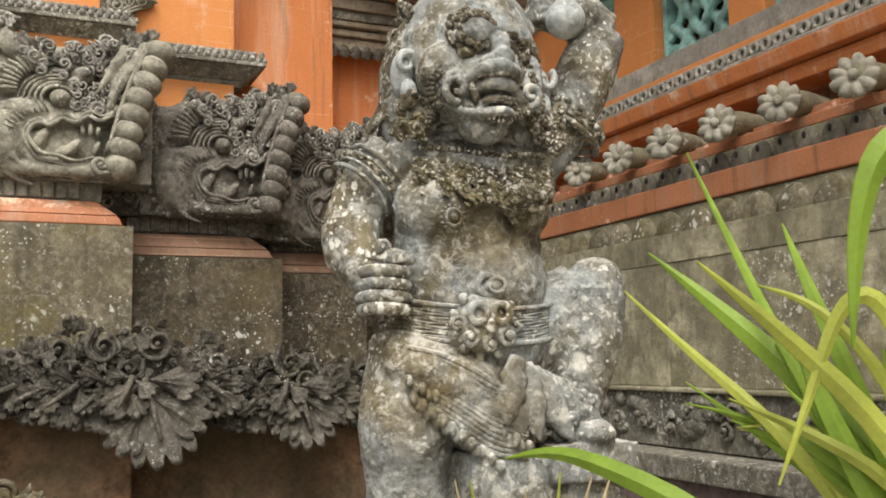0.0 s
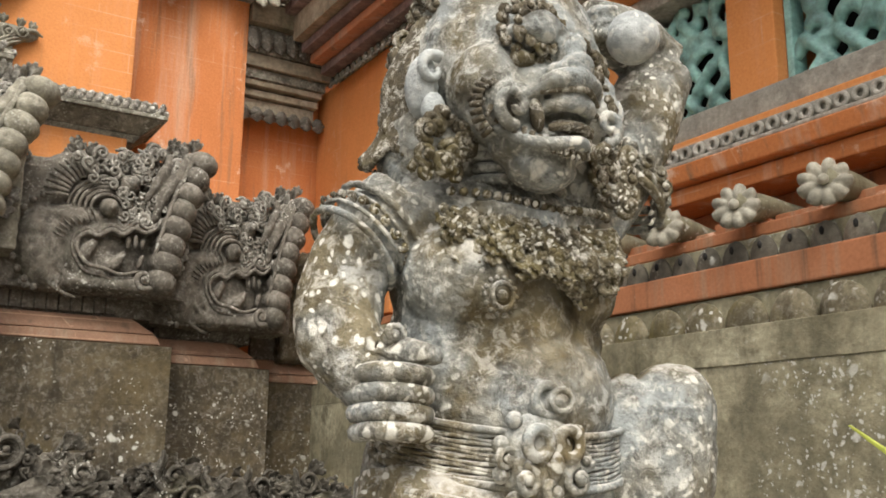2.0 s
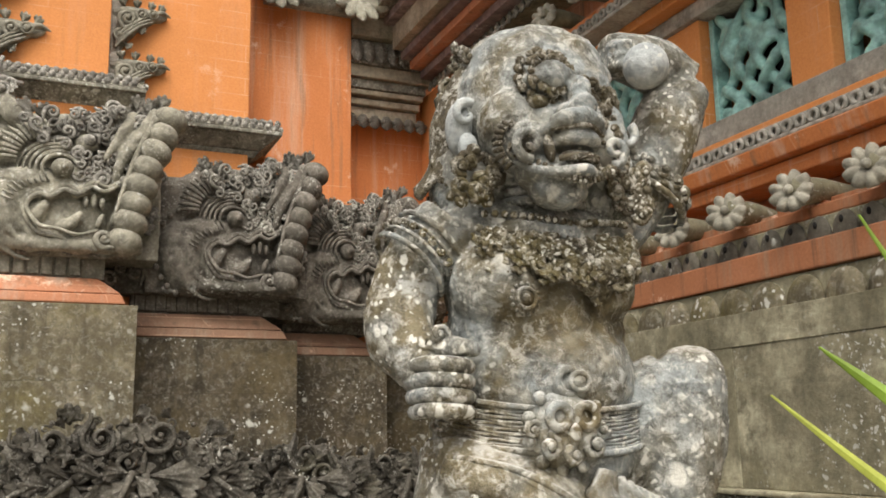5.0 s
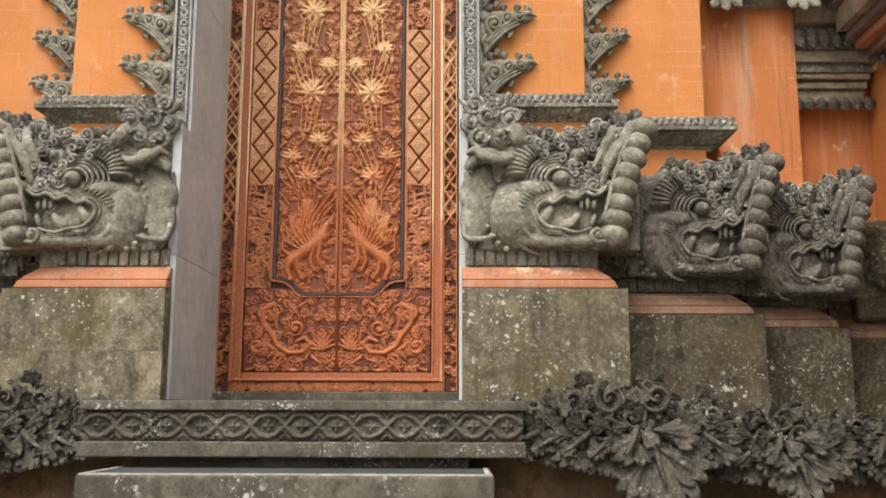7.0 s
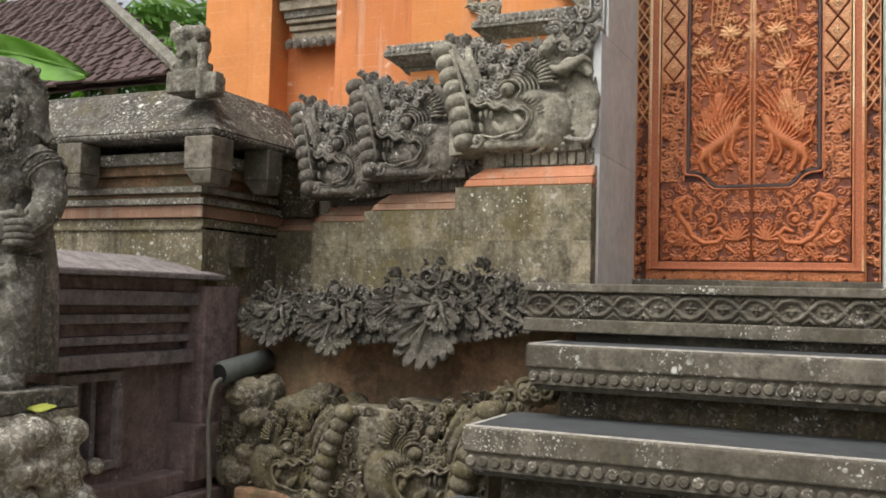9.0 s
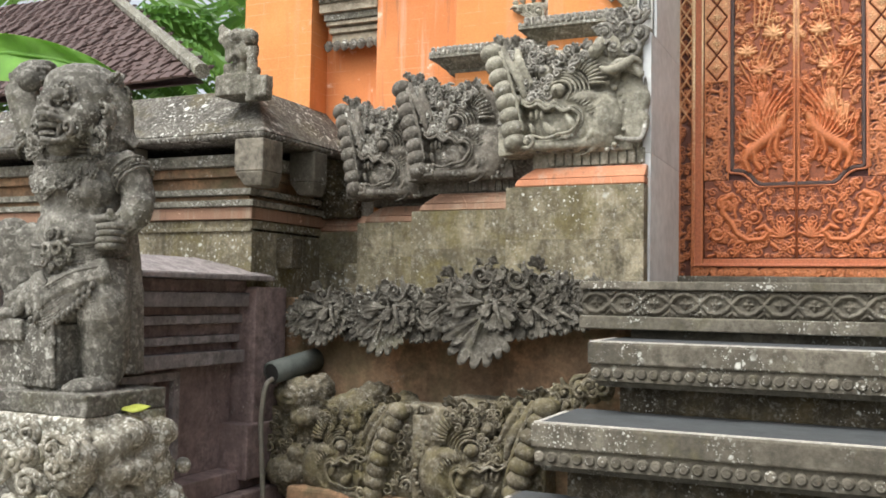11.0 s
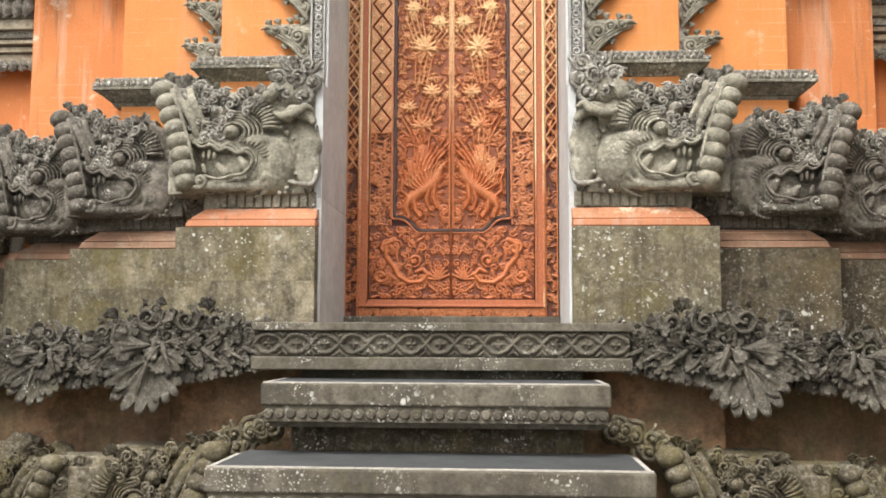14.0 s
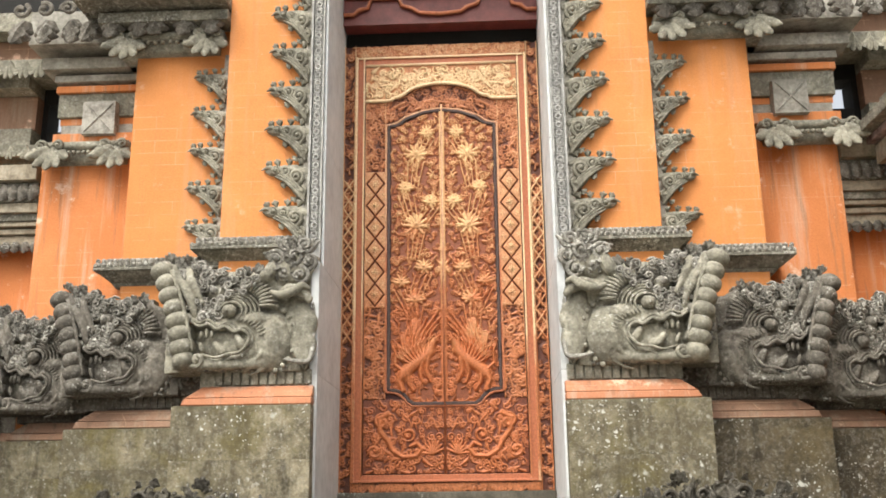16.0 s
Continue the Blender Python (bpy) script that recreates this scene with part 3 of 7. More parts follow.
# carved relief as a height grid, facing -y
class Relief:
    def __init__(self, w, h, step):
        self.w, self.h = w, h
        self.nx, self.nz = max(2, int(w / step)), max(2, int(h / step))
        self.X, self.Z = np.meshgrid(np.linspace(0, w, self.nx), np.linspace(0, h, self.nz), indexing="ij")
        self.H = np.zeros_like(self.X)

    def window(self, cx, cz, R):
        i0, i1 = np.searchsorted(self.X[:, 0], [cx - R, cx + R])
        j0, j1 = np.searchsorted(self.Z[0], [cz - R, cz + R])
        return slice(i0, i1), slice(j0, j1)

    def up(self, win, val):
        self.H[win] = np.maximum(self.H[win], val)

    def spiral(self, cx, cz, R, height, turns=1.6, begin=0.0, hand=1):
        w = self.window(cx, cz, R)
        dx, dz = self.X[w] - cx, self.Z[w] - cz
        r, a = np.hypot(dx, dz) / R, np.arctan2(dz, dx) * hand + begin
        ph = (r * turns - a / (2 * np.pi)) % 1.0
        val = height * (0.04 + 0.96 * np.sin(np.pi * ph) ** 1.1) * np.clip((1 - r) * 6, 0, 1)
        self.up(w, np.maximum(val, height * 1.1 * np.clip(1 - r * 4.5, 0, 1) ** 0.5))

    def rosette(self, cx, cz, R, height, petals=8, begin=0.0):
        w = self.window(cx, cz, R)
        dx, dz = self.X[w] - cx, self.Z[w] - cz
        r, a = np.hypot(dx, dz) / R, np.arctan2(dz, dx)
        edge = 0.78 + 0.22 * np.cos(petals * a + begin)
        val = height * np.clip((edge - r) * 7, 0, 1) * (0.45 + 0.35 * r + 0.2 * np.cos(petals * a + begin))
        self.up(w, np.maximum(val, height * 1.15 * np.clip(1 - (r * 3.4) ** 2, 0, 1) ** 0.5))

    def stroke(self, pts, width, height, taper=0.3):
        P = np.array(pts, float)
        for k in range(len(P) - 1):
            a, b = P[k], P[k + 1]
            mid, L = (a + b) / 2, np.linalg.norm(b - a)
            w = self.window(mid[0], mid[1], L / 2 + width)
            dx, dz = self.X[w] - a[0], self.Z[w] - a[1]
            d = (b - a) / max(L, 1e-9)
            t = np.clip((dx * d[0] + dz * d[1]) / max(L, 1e-9), 0, 1)
            dist = np.hypot(dx - t * L * d[0], dz - t * L * d[1])
            ww = width * (1 - taper * (k + t) / (len(P) - 1))
            self.up(w, height * np.sqrt(np.clip(1 - (dist / ww) ** 2, 0, 1)))

    def foliage(self, r, height, count, x0=0.0, x1=None, z0=0.0, z1=None, seed=1, mirror=False):
        g = np.random.default_rng(seed)
        x1, z1 = x1 or self.w, z1 or self.h
        for _ in range(count):
            x, z, R = g.uniform(x0, x1), g.uniform(z0, z1), r * g.uniform(0.6, 1.25)
            kind, beg, hand = g.uniform(), g.uniform(0, 6.3), g.choice([-1, 1])
            hh = height * g.uniform(0.55, 1.0)
            for s in ((1, -1) if mirror else (1,)):
                xx = x if s == 1 else self.w - x
                if kind < 0.55:
                    self.spiral(xx, z, R, hh, 1.5, beg if s == 1 else beg, hand * s)
                elif kind < 0.75:
                    self.rosette(xx, z, R * 0.8, hh, 6, beg)
                else:
                    e = (xx + s * R * 1.9 * math.cos(beg), z + R * 1.9 * math.sin(beg))
                    self.stroke([(xx, z), e], R * 0.45, hh, 0.8)

    def shape(self, at=(0, 0, 0), depth=0.02, clip=None):
        """The grid as a slab whose ground lies at y = 0 of at, with its back at +depth."""
        s = Shape()
        nx, nz = self.nx, self.nz
        V = np.stack([self.X + at[0], at[1] - self.H, self.Z + at[2]], -1).reshape(-1, 3)
        idx = np.arange(nx * nz).reshape(nx, nz)
        F = np.stack([idx[:-1, :-1], idx[1:, :-1], idx[1:, 1:], idx[:-1, 1:]], -1).reshape(-1, 4)
        if clip is not None:
            keep = clip(self.X, self.Z)
            ok = (keep[:-1, :-1] & keep[1:, :-1] & keep[1:, 1:] & keep[:-1, 1:]).reshape(-1)
            F = F[ok]
        s.v = [tuple(p) for p in V.tolist()]
        s.f = [tuple(q) for q in F.tolist()]
        if clip is None:
            x0, x1, z0, z1 = at[0], at[0] + self.w, at[2], at[2] + self.h
            rim = [idx[i, 0] for i in range(nx)] + [idx[-1, j] for j in range(1, nz)] + [idx[i, -1] for i in range(nx - 2, -1, -1)] + [idx[0, j] for j in range(nz - 2, 0, -1)]
            o = len(s.v)
            s.v += [(s.v[k][0], at[1] + depth, s.v[k][2]) for k in rim]
            m = len(rim)
            s.f += [(int(rim[(i + 1) % m]), int(rim[i]), o + i, o + (i + 1) % m) for i in range(m)]
        return s


def relief_mesh(s, name):
    me = bpy.data.meshes.new(name)
    me.from_pydata(s.v, [], s.f)
    me.update()
    me.polygons.foreach_set("use_smooth", [True] * len(me.polygons))
    return me

# ---- the gate ----
C = -0.868          # middle of the door
RIGHT, LEFT = Matrix.Translation((C, 0, 0)), Matrix.Translation((C, 0, 0)) @ Matrix.Diagonal((-1, 1, 1, 1))

# ground colour lifted to throw bounce light up under the eaves
s = Shape()
s.box(-60, 60, -60, 90, -0.3, 0.0)
tagged(part("ground", s, M_SOIL), "pale ground of the temple yard, lightened to bounce light upwards", "ground", kind="structure")


def slabs(levels):
    """Stacked slabs, each (u0, u1, y0, y1, z0, z1) or with the top outline too."""
    s = Shape()
    for q in levels:
        if len(q) == 6:
            s.box(*q)
        else:
            s.hexa(q[:5], q[5:])
    return s


def wall_panel(name, geo, mat, side, parent, label="", bevel=0.004):
    return part(name, geo.turned(side), mat, parent, label, bevel=bevel)


PIERS = ((0.575, 1.213, 3.42, 1.975), (1.216, 1.795, 3.62, 1.895), (1.798, 2.2, 3.78, 1.855), (2.203, 2.62, 3.94, 1.82))

for side, word in ((RIGHT, "right"), (LEFT, "left")):
    gw = thing("wall_gate", "orange painted stepped gate wall with grey stone trim", "gate wall", kind="structure")
    wall_panel("wall_panel", slabs([(0.6, 1.1, 3.66, 4.4, 1.9, 4.9)]), M_ORANGE, side, gw)
    wall_panel("wall_panel", slabs([(1.102, 1.625, 3.745, 4.4, 1.9, 4.9)]), M_ORANGE, side, gw)
    wall_panel("wall_panel", slabs([(1.627, 2.11 if side is RIGHT else 2.2, 3.955, 4.4, 1.8, 4.9 if side is RIGHT else 3.42)]), M_ORANGEWORN, side, gw, "faded orange paint with pale run-off streaks")
    wall_panel("wall_panel", slabs([(2.112, 3.2, 4.13, 4.4, 0, 3.42)]), M_ORANGEWORN, side, gw)
    # near-black sheet put in as the shade of the eaves behind the gate
    wall_panel("eaves_shadow_wall", slabs([(2.112, 3.2, 4.3, 4.45, 3.88, 4.9), (2.37, 3.2, 4.3, 4.45, 3.42, 3.88), (2.112, 2.37, 4.3, 4.45, 3.42, 3.7), (2.112, 2.23, 4.3, 4.45, 3.7, 3.88)]), M_DARK, side, gw, "near-black sheet in place of the shaded eaves behind the gate")
    for z0, z1 in ((1.55, 2.12), (2.121, 2.66), (2.661, 3.3), (3.301, 4.1), (4.101, 4.9)):
        wall_panel("jamb", slabs([(0.563, 0.6 if z0 < 2.6 else 0.577, 3.5 if z0 < 2.6 else 3.61, 4.24, z0, z1)]), M_JAMB, side, gw, "smooth grey cement door reveal", bevel=0.0025)
    wall_panel("wall_base", slabs([(0.2, 1.23, 3.46, 4.4, 0, 1.4), (1.23, 2.9, 3.6, 4.3, 0, 1.45)]), M_MOSSY, side, gw, "mossy brown brick base", bevel=0.01)
    for k, (u0, u1, y, z) in enumerate(PIERS):
        pr = thing("gate_pier", "weathered grey-brown stone pier with white lichen spots", "stone pier", group="stepped piers of the gate", kind="structure")
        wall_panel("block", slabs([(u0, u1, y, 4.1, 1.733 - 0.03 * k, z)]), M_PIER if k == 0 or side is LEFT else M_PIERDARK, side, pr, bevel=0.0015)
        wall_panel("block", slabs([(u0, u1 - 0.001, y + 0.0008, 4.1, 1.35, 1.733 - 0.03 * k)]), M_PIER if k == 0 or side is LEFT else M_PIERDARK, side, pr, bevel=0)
        wall_panel("brick_course", slabs([(u0, u1 - 0.035, y + 0.006, 4.0, z + 0.003, u0, u1 - 0.05, y + 0.014, 4.0, z + 0.036),
                                          (u0, u1 - 0.05, y + 0.018, 4.0, z + 0.038, u0, u1 - 0.12, y + 0.06, 4.0, z + 0.092)]), M_BRICK if k == 0 else M_BRICKPALE, side, pr, "sloped brick course, scuffed", bevel=0.006)
        wall_panel("neck", slabs([(u0, u1 - (0.1 if k == 0 else 0.05), y + 0.085, 4.0, z + 0.092, z + 0.175)]), M_HEAD if k == 0 else M_HEADDARK, side, pr)
        n = 11
        d = Shape()
        for i in range(n):
            a = u0 + 0.012 + (u1 - 0.18 - u0) * i / n
            d.box(a, a + 0.034, y + 0.072, y + 0.09, z + 0.1, z + 0.17)
        wall_panel("dentil_row", d, M_HEAD if k == 0 else M_HEADDARK, side, pr, bevel=0.004)

# outer pier beyond the bracket, on the side away from the wing
pier = thing("wall_outer_pier", "orange painted outer pier of the gate wall", "gate wall", kind="structure")
wall_panel("wall_panel", slabs([(2.63, 3.1, 3.95, 4.4, 1.85, 3.42)]), M_ORANGE, LEFT, pier)

# caps over the carved heads
for side in (RIGHT, LEFT):
    for u0, u1, y, z in ((0.6, 1.228, 3.59, 2.82), (1.1, 1.74, 3.665, 2.742)):
        cap = thing("wall_cap", "dark lichen-covered stone cornice with a beaded edge", "cornice", kind="structure")
        d = 0.006
        wall_panel("moulding", slabs([(u0, u1 - 0.09, y + 0.085, y + 0.3, z - 0.135, u0, u1 - 0.07, y + 0.07, y + 0.3, z - 0.11),
                                      (u0, u1 - 0.07, y + 0.07, y + 0.3, z - 0.109, u0, u1 - 0.012, y + 0.012, y + 0.3, z - 0.062),
                                      (u0, u1, y, y + 0.3, z - 0.061, u0, u1, y, y + 0.3, z - 0.045),
                                      (u0, u1, y, y + 0.3, z - 0.044, u0, u1 - 0.05, y + 0.06, y + 0.3, z + 0.015)]), M_CAP, side, cap, bevel=0.004)
        b = Shape()
        n = int((u1 - u0) / 0.03)
        for row in range(2):
            for i in range(n):
                b.ball((u0 + 0.015 + 0.03 * i + 0.012 * row, y + 0.008 + 0.022 * row, z - 0.03 + 0.024 * row), (0.013, 0.012, 0.014), nu=7, nv=5)
        for i in range(5):
            b.ball((u1 - 0.002 - 0.01 * (i % 2), y + 0.03 + 0.045 * i, z - 0.03), (0.012, 0.015, 0.014), nu=7, nv=5)
        wall_panel("bead_trim", b, M_MANE, side, cap, "lichen-whitened beaded edge", bevel=0)

# column of pierced square tiles along the door opening
tile = Shape()
tile.ring((0, 0, 0), 0.0135, 0.006, 14, 6)
for a, b_ in (((-0.022, -0.022), (0.022, -0.022)), ((-0.022, 0.022), (0.022, 0.022))):
    tile.tube([(a[0], 0, a[1]), (b_[0], 0, b_[1])], 0.0045, 5)
tile_me = tile.mesh("tile")
for side in (RIGHT, LEFT):
    st = thing("door_border", "pale grey stone strip of pierced ring tiles", "border strip", kind="structure")
    wall_panel("backing", slabs([(0.578, 0.585, 3.588, 3.7, 2.7, 4.75), (0.639, 0.648, 3.588, 3.7, 2.7, 4.75), (0.587, 0.637, 3.61, 3.7, 2.7, 4.75)]), M_RINGTILE, side, st, bevel=0)
    for i in range(43):
        ob = part("tile", tile_me, M_RINGTILE, st)
        ob.location = (side @ Vector((0.612, 3.604, 2.78 + 0.045 * i)))


# flame scrolls up the panel edges
def flame_scroll():
    """A bracket of stone scrolls: a bird-like beak with a level top at the outside, a hollow sweep from its tip back down to the border."""
    s, f = Shape(), Shape()
    s.box(0.0, 0.045, -0.005, 0.05, -0.09, 0.115)
    s.spline([(0.0, 0.015, 0.07), (0.07, 0.008, 0.085), (0.14, 0.004, 0.088), (0.19, 0.004, 0.08), (0.225, 0.006, 0.092)], [0.034, 0.032, 0.026, 0.02, 0.005], 9)
    s.spline([(0.02, 0.012, -0.07), (0.055, 0.008, -0.01), (0.105, 0.005, 0.04), (0.17, 0.005, 0.068)], [0.026, 0.03, 0.028, 0.012], 9)
    s.ball((0.06, 0.015, 0.04), (0.05, 0.03, 0.05))
    f.curl((0.06, -0.025, 0.045), 0.036, 0.011, 1.6, 230, -1, 0.4, tail=0.05)
    f.curl((0.035, -0.02, -0.03), 0.026, 0.0095, 1.5, 120, 1, 0.4, tail=0.03)
    f.curl((0.118, -0.02, 0.075), 0.026, 0.009, 1.4, 250, -1, 0.4, tail=0.03)
    f.ball((0.165, -0.022, 0.083), 0.0125)
    f.ring((0.165, -0.02, 0.083), 0.019, 0.0045, 14, 5)
    for k in range(3):
        f.spline([(0.015, -0.022, -0.085 + 0.016 * k), (0.06, -0.03, -0.03 + 0.018 * k), (0.11, -0.028, 0.018 + 0.014 * k), (0.165 - 0.01 * k, -0.02, 0.05 + 0.01 * k)], [0.007, 0.0095, 0.008, 0.003], 6)
    f.spline([(0.175, -0.012, 0.09), (0.205, -0.01, 0.1), (0.238, -0.004, 0.088)], [0.014, 0.011, 0.002], 7)
    for a, x, z in ((75, 0.15, 0.098), (95, 0.1, 0.1), (110, 0.05, 0.1), (60, 0.185, 0.095), (-30, 0.1, 0.02), (-40, 0.05, -0.05)):
        f.fan((x, -0.01, z), a, 0.042, 70, 3, 0.25, 0.25, 0.008, 5, 3)
    return s, f


fl_body, fl_fine = flame_scroll()
fl_me = {}
for tag in (0, 1):
    m = Matrix.Diagonal((1 if tag == 0 else -1, 1, 1, 1))
    tmp = melted("flame_scroll", fl_body.turned(m), fl_fine.turned(m), 0.006, 0.006, M_HEAD)
    fl_me[tag] = tmp.data
    bpy.data.objects.remove(tmp)
for side, tag in ((RIGHT, 0), (LEFT, 1)):
    for u, y, z0, n, sc, dz in ((0.648, 3.665, 2.87, 9, 1.05, 0.218), (1.102, 3.745, 2.83, 5, 0.9, 0.208)):
        col = thing("flame_border", "grey carved stone column of curling flame scrolls", "carved border", group="flame borders of the gate")
        wall_panel("backing", slabs([(u, u + 0.035, y - 0.03, y + 0.03, z0 - 0.03, z0 + n * dz)]), M_TRIM, side, col)
        for i in range(n):
            ob = part("scroll", fl_me[tag], M_HEAD, col)
            ob.location = side @ Vector((u + 0.005, y - 0.015, z0 + dz * i))
            q = sc * (1.0 - 0.02 * i)
            ob.scale = (q, 1.1, sc)


# leafy capitals over the outer pilasters
def leaf_capital(u0, u1, y, z):
    s = Shape()
    s.box(u0 + 0.05, u1 - 0.05, y + 0.03, y + 0.25, z - 0.02, z + 0.05)
    s.box(u0 + 0.02, u1 - 0.02, y, y + 0.25, z + 0.05, z + 0.09)
    for u, h in ((u0 + 0.1, -1), (u1 - 0.1, 1)):
        for k, a in enumerate((-150, -118, -90, -62, -30)):
            s.leaf((u, y - 0.005 * k, z + 0.05), a, 0.125, 0.075, 3, 0.2, 0.3, 0.01, 12, 7)
        s.curl((u - 0.05, y - 0.01, z + 0.065), 0.03, 0.011, 1.2, 0, 1)
        s.curl((u + 0.05, y - 0.01, z + 0.065), 0.03, 0.011, 1.2, 180, -1)
    n = 8
    for i in range(n):
        s.ball((u0 + 0.18 + (u1 - u0 - 0.36) * i / (n - 1), y - 0.005, z + 0.025), 0.013, nu=7, nv=5)
    return s


for side in (RIGHT, LEFT):
    for u0, u1, y, z in ((1.12, 1.76, 3.66, 3.9), (1.67, 2.22, 3.87, 3.37)):
        tagged(part("leaf_capital", leaf_capital(u0, u1, y, z).turned(side), M_HEAD, smooth=True), "grey carved stone capital with drooping acanthus leaves", "capital")
    ent = thing("entablature", "stepped orange and grey mouldings above a pilaster", "moulding", kind="structure")
    wall_panel("moulding", slabs([(1.63, 2.13, 3.9, 4.3, 3.46, 3.52), (1.63, 2.11, 3.93, 4.3, 3.58, 3.62), (1.63, 2.13, 3.89, 4.3, 3.76, 3.8)]), M_ORANGEWORN, side, ent)
    wall_panel("moulding", slabs([(1.64, 2.1, 3.925, 4.3, 3.521, 3.579), (1.63, 2.14, 3.88, 4.3, 3.82, 3.86), (1.63, 2.2, 3.84, 4.3, 3.88, 3.95), (1.63, 2.26, 3.78, 4.3, 4.0, 4.2)]), M_TRIM, side, ent)
    wall_panel("leaf_band", slabs([(1.63, 2.12, 3.91, 4.3, 3.621, 3.76)]), M_HEAD, side, ent)
    blk = slabs([(1.775, 1.955, 3.86, 4.0, 3.5, 3.69)])
    blk.tube([(1.79, 3.858, 3.515), (1.94, 3.858, 3.675)], 0.006, 5)
    blk.tube([(1.94, 3.858, 3.515), (1.79, 3.858, 3.675)], 0.006, 5)
    wall_panel("cross_block", blk, M_TRIM, side, ent, "square grey block carved with a cross", bevel=0)
    corn = thing("upper_cornice", "dark mossy stone cornice with leaf carvings", "cornice", kind="structure")
    wall_panel("moulding", slabs([(1.1, 1.8, 3.6, 4.3, 4.02, 4.08), (1.1, 1.9, 3.5, 4.3, 4.1, 4.17)]), M_CAP, side, corn)
    lf = Shape()
    for i in range(9):
        lf.leaf((1.2 + 0.13 * i, 3.7 - 0.05 * (i < 5), 4.1), -95 + 12 * (i % 3), 0.15, 0.13, 3, 0.25, 0.35, 0.01, 12, 7)
        lf.curl((1.2 + 0.13 * i, 3.64, 4.13), 0.045, 0.014, 1.3, 60 * i, 1)
    wall_panel("leaf_row", lf, M_HEADDARK, side, corn, bevel=0)
    # bracket in the recess beside the wing
    recess = side if side is RIGHT else side @ Matrix.Translation((0.1, 0, 0))
    br = thing("wall_bracket", "stepped dark stone bracket with a leaf fringe", "bracket", kind="structure")
    wall_panel("moulding", slabs([(2.115, 2.45, 4.05, 4.2, 2.93, 2.985), (2.115, 2.46, 4.03, 4.2, 2.99, 3.02), (2.115, 2.47, 4.01, 4.2, 3.03, 3.055), (2.115, 2.5, 3.98, 4.2, 3.1, 3.155), (2.115, 2.5, 3.93, 4.2, 3.27, 3.36)]), M_FASCIA, recess, br)
    wall_panel("moulding", slabs([(2.115, 2.48, 4.0, 4.2, 3.057, 3.098), (2.115, 2.5, 3.97, 4.2, 3.157, 3.268)]), M_CAP, recess, br)
    lf = Shape()
    for i in range(7):
        lf.leaf((2.14 + 0.055 * i, 3.965, 3.26), -90, 0.095, 0.075, 3, 0.25, 0.2, 0.008, 10, 5)
        lf.leaf((2.14 + 0.055 * i, 4.045, 2.95), -90, 0.06, 0.06, 2, 0.25, 0.2, 0.008, 10, 5)
    wall_panel("leaf_fringe", lf, M_HEADDARK, recess, br, bevel=0)


# stepped cornice behind the outer pilasters
for side in (RIGHT, LEFT):
    co = thing("rear_cornice", "grey stepped stone cornice with a leaf fringe", "cornice", kind="structure")
    wall_panel("moulding", slabs([(2.24, 3.2, 4.2, 4.3, 3.42, 3.5), (2.24, 3.2, 4.14, 4.3, 3.502, 3.56), (2.4, 3.2, 4.18, 4.3, 3.562, 3.68), (2.4, 3.2, 4.1, 4.3, 3.9, 3.97), (2.2, 3.2, 4.04, 4.3, 3.972, 4.05), (2.2, 3.2, 3.98, 4.3, 4.2, 4.32)]), M_HEAD, side, co)
    wall_panel("moulding", slabs([(2.26, 3.2, 4.1, 4.3, 4.052, 4.198), (2.4, 3.2, 4.22, 4.3, 3.682, 3.898)]), M_BRICKPALE, side, co)
    lf = Shape()
    for i in range(9):
        lf.fan((2.3 + 0.09 * i, 4.03, 4.04), -90, 0.13, 70, 4, 0.2, 0.15, 0.01, 6, 4)
        lf.fan((2.3 + 0.09 * i, 4.13, 3.56), -90, 0.1, 70, 4, 0.2, 0.15, 0.01, 6, 4)
    wall_panel("leaf_fringe", lf, M_HEAD, side, co, bevel=0)


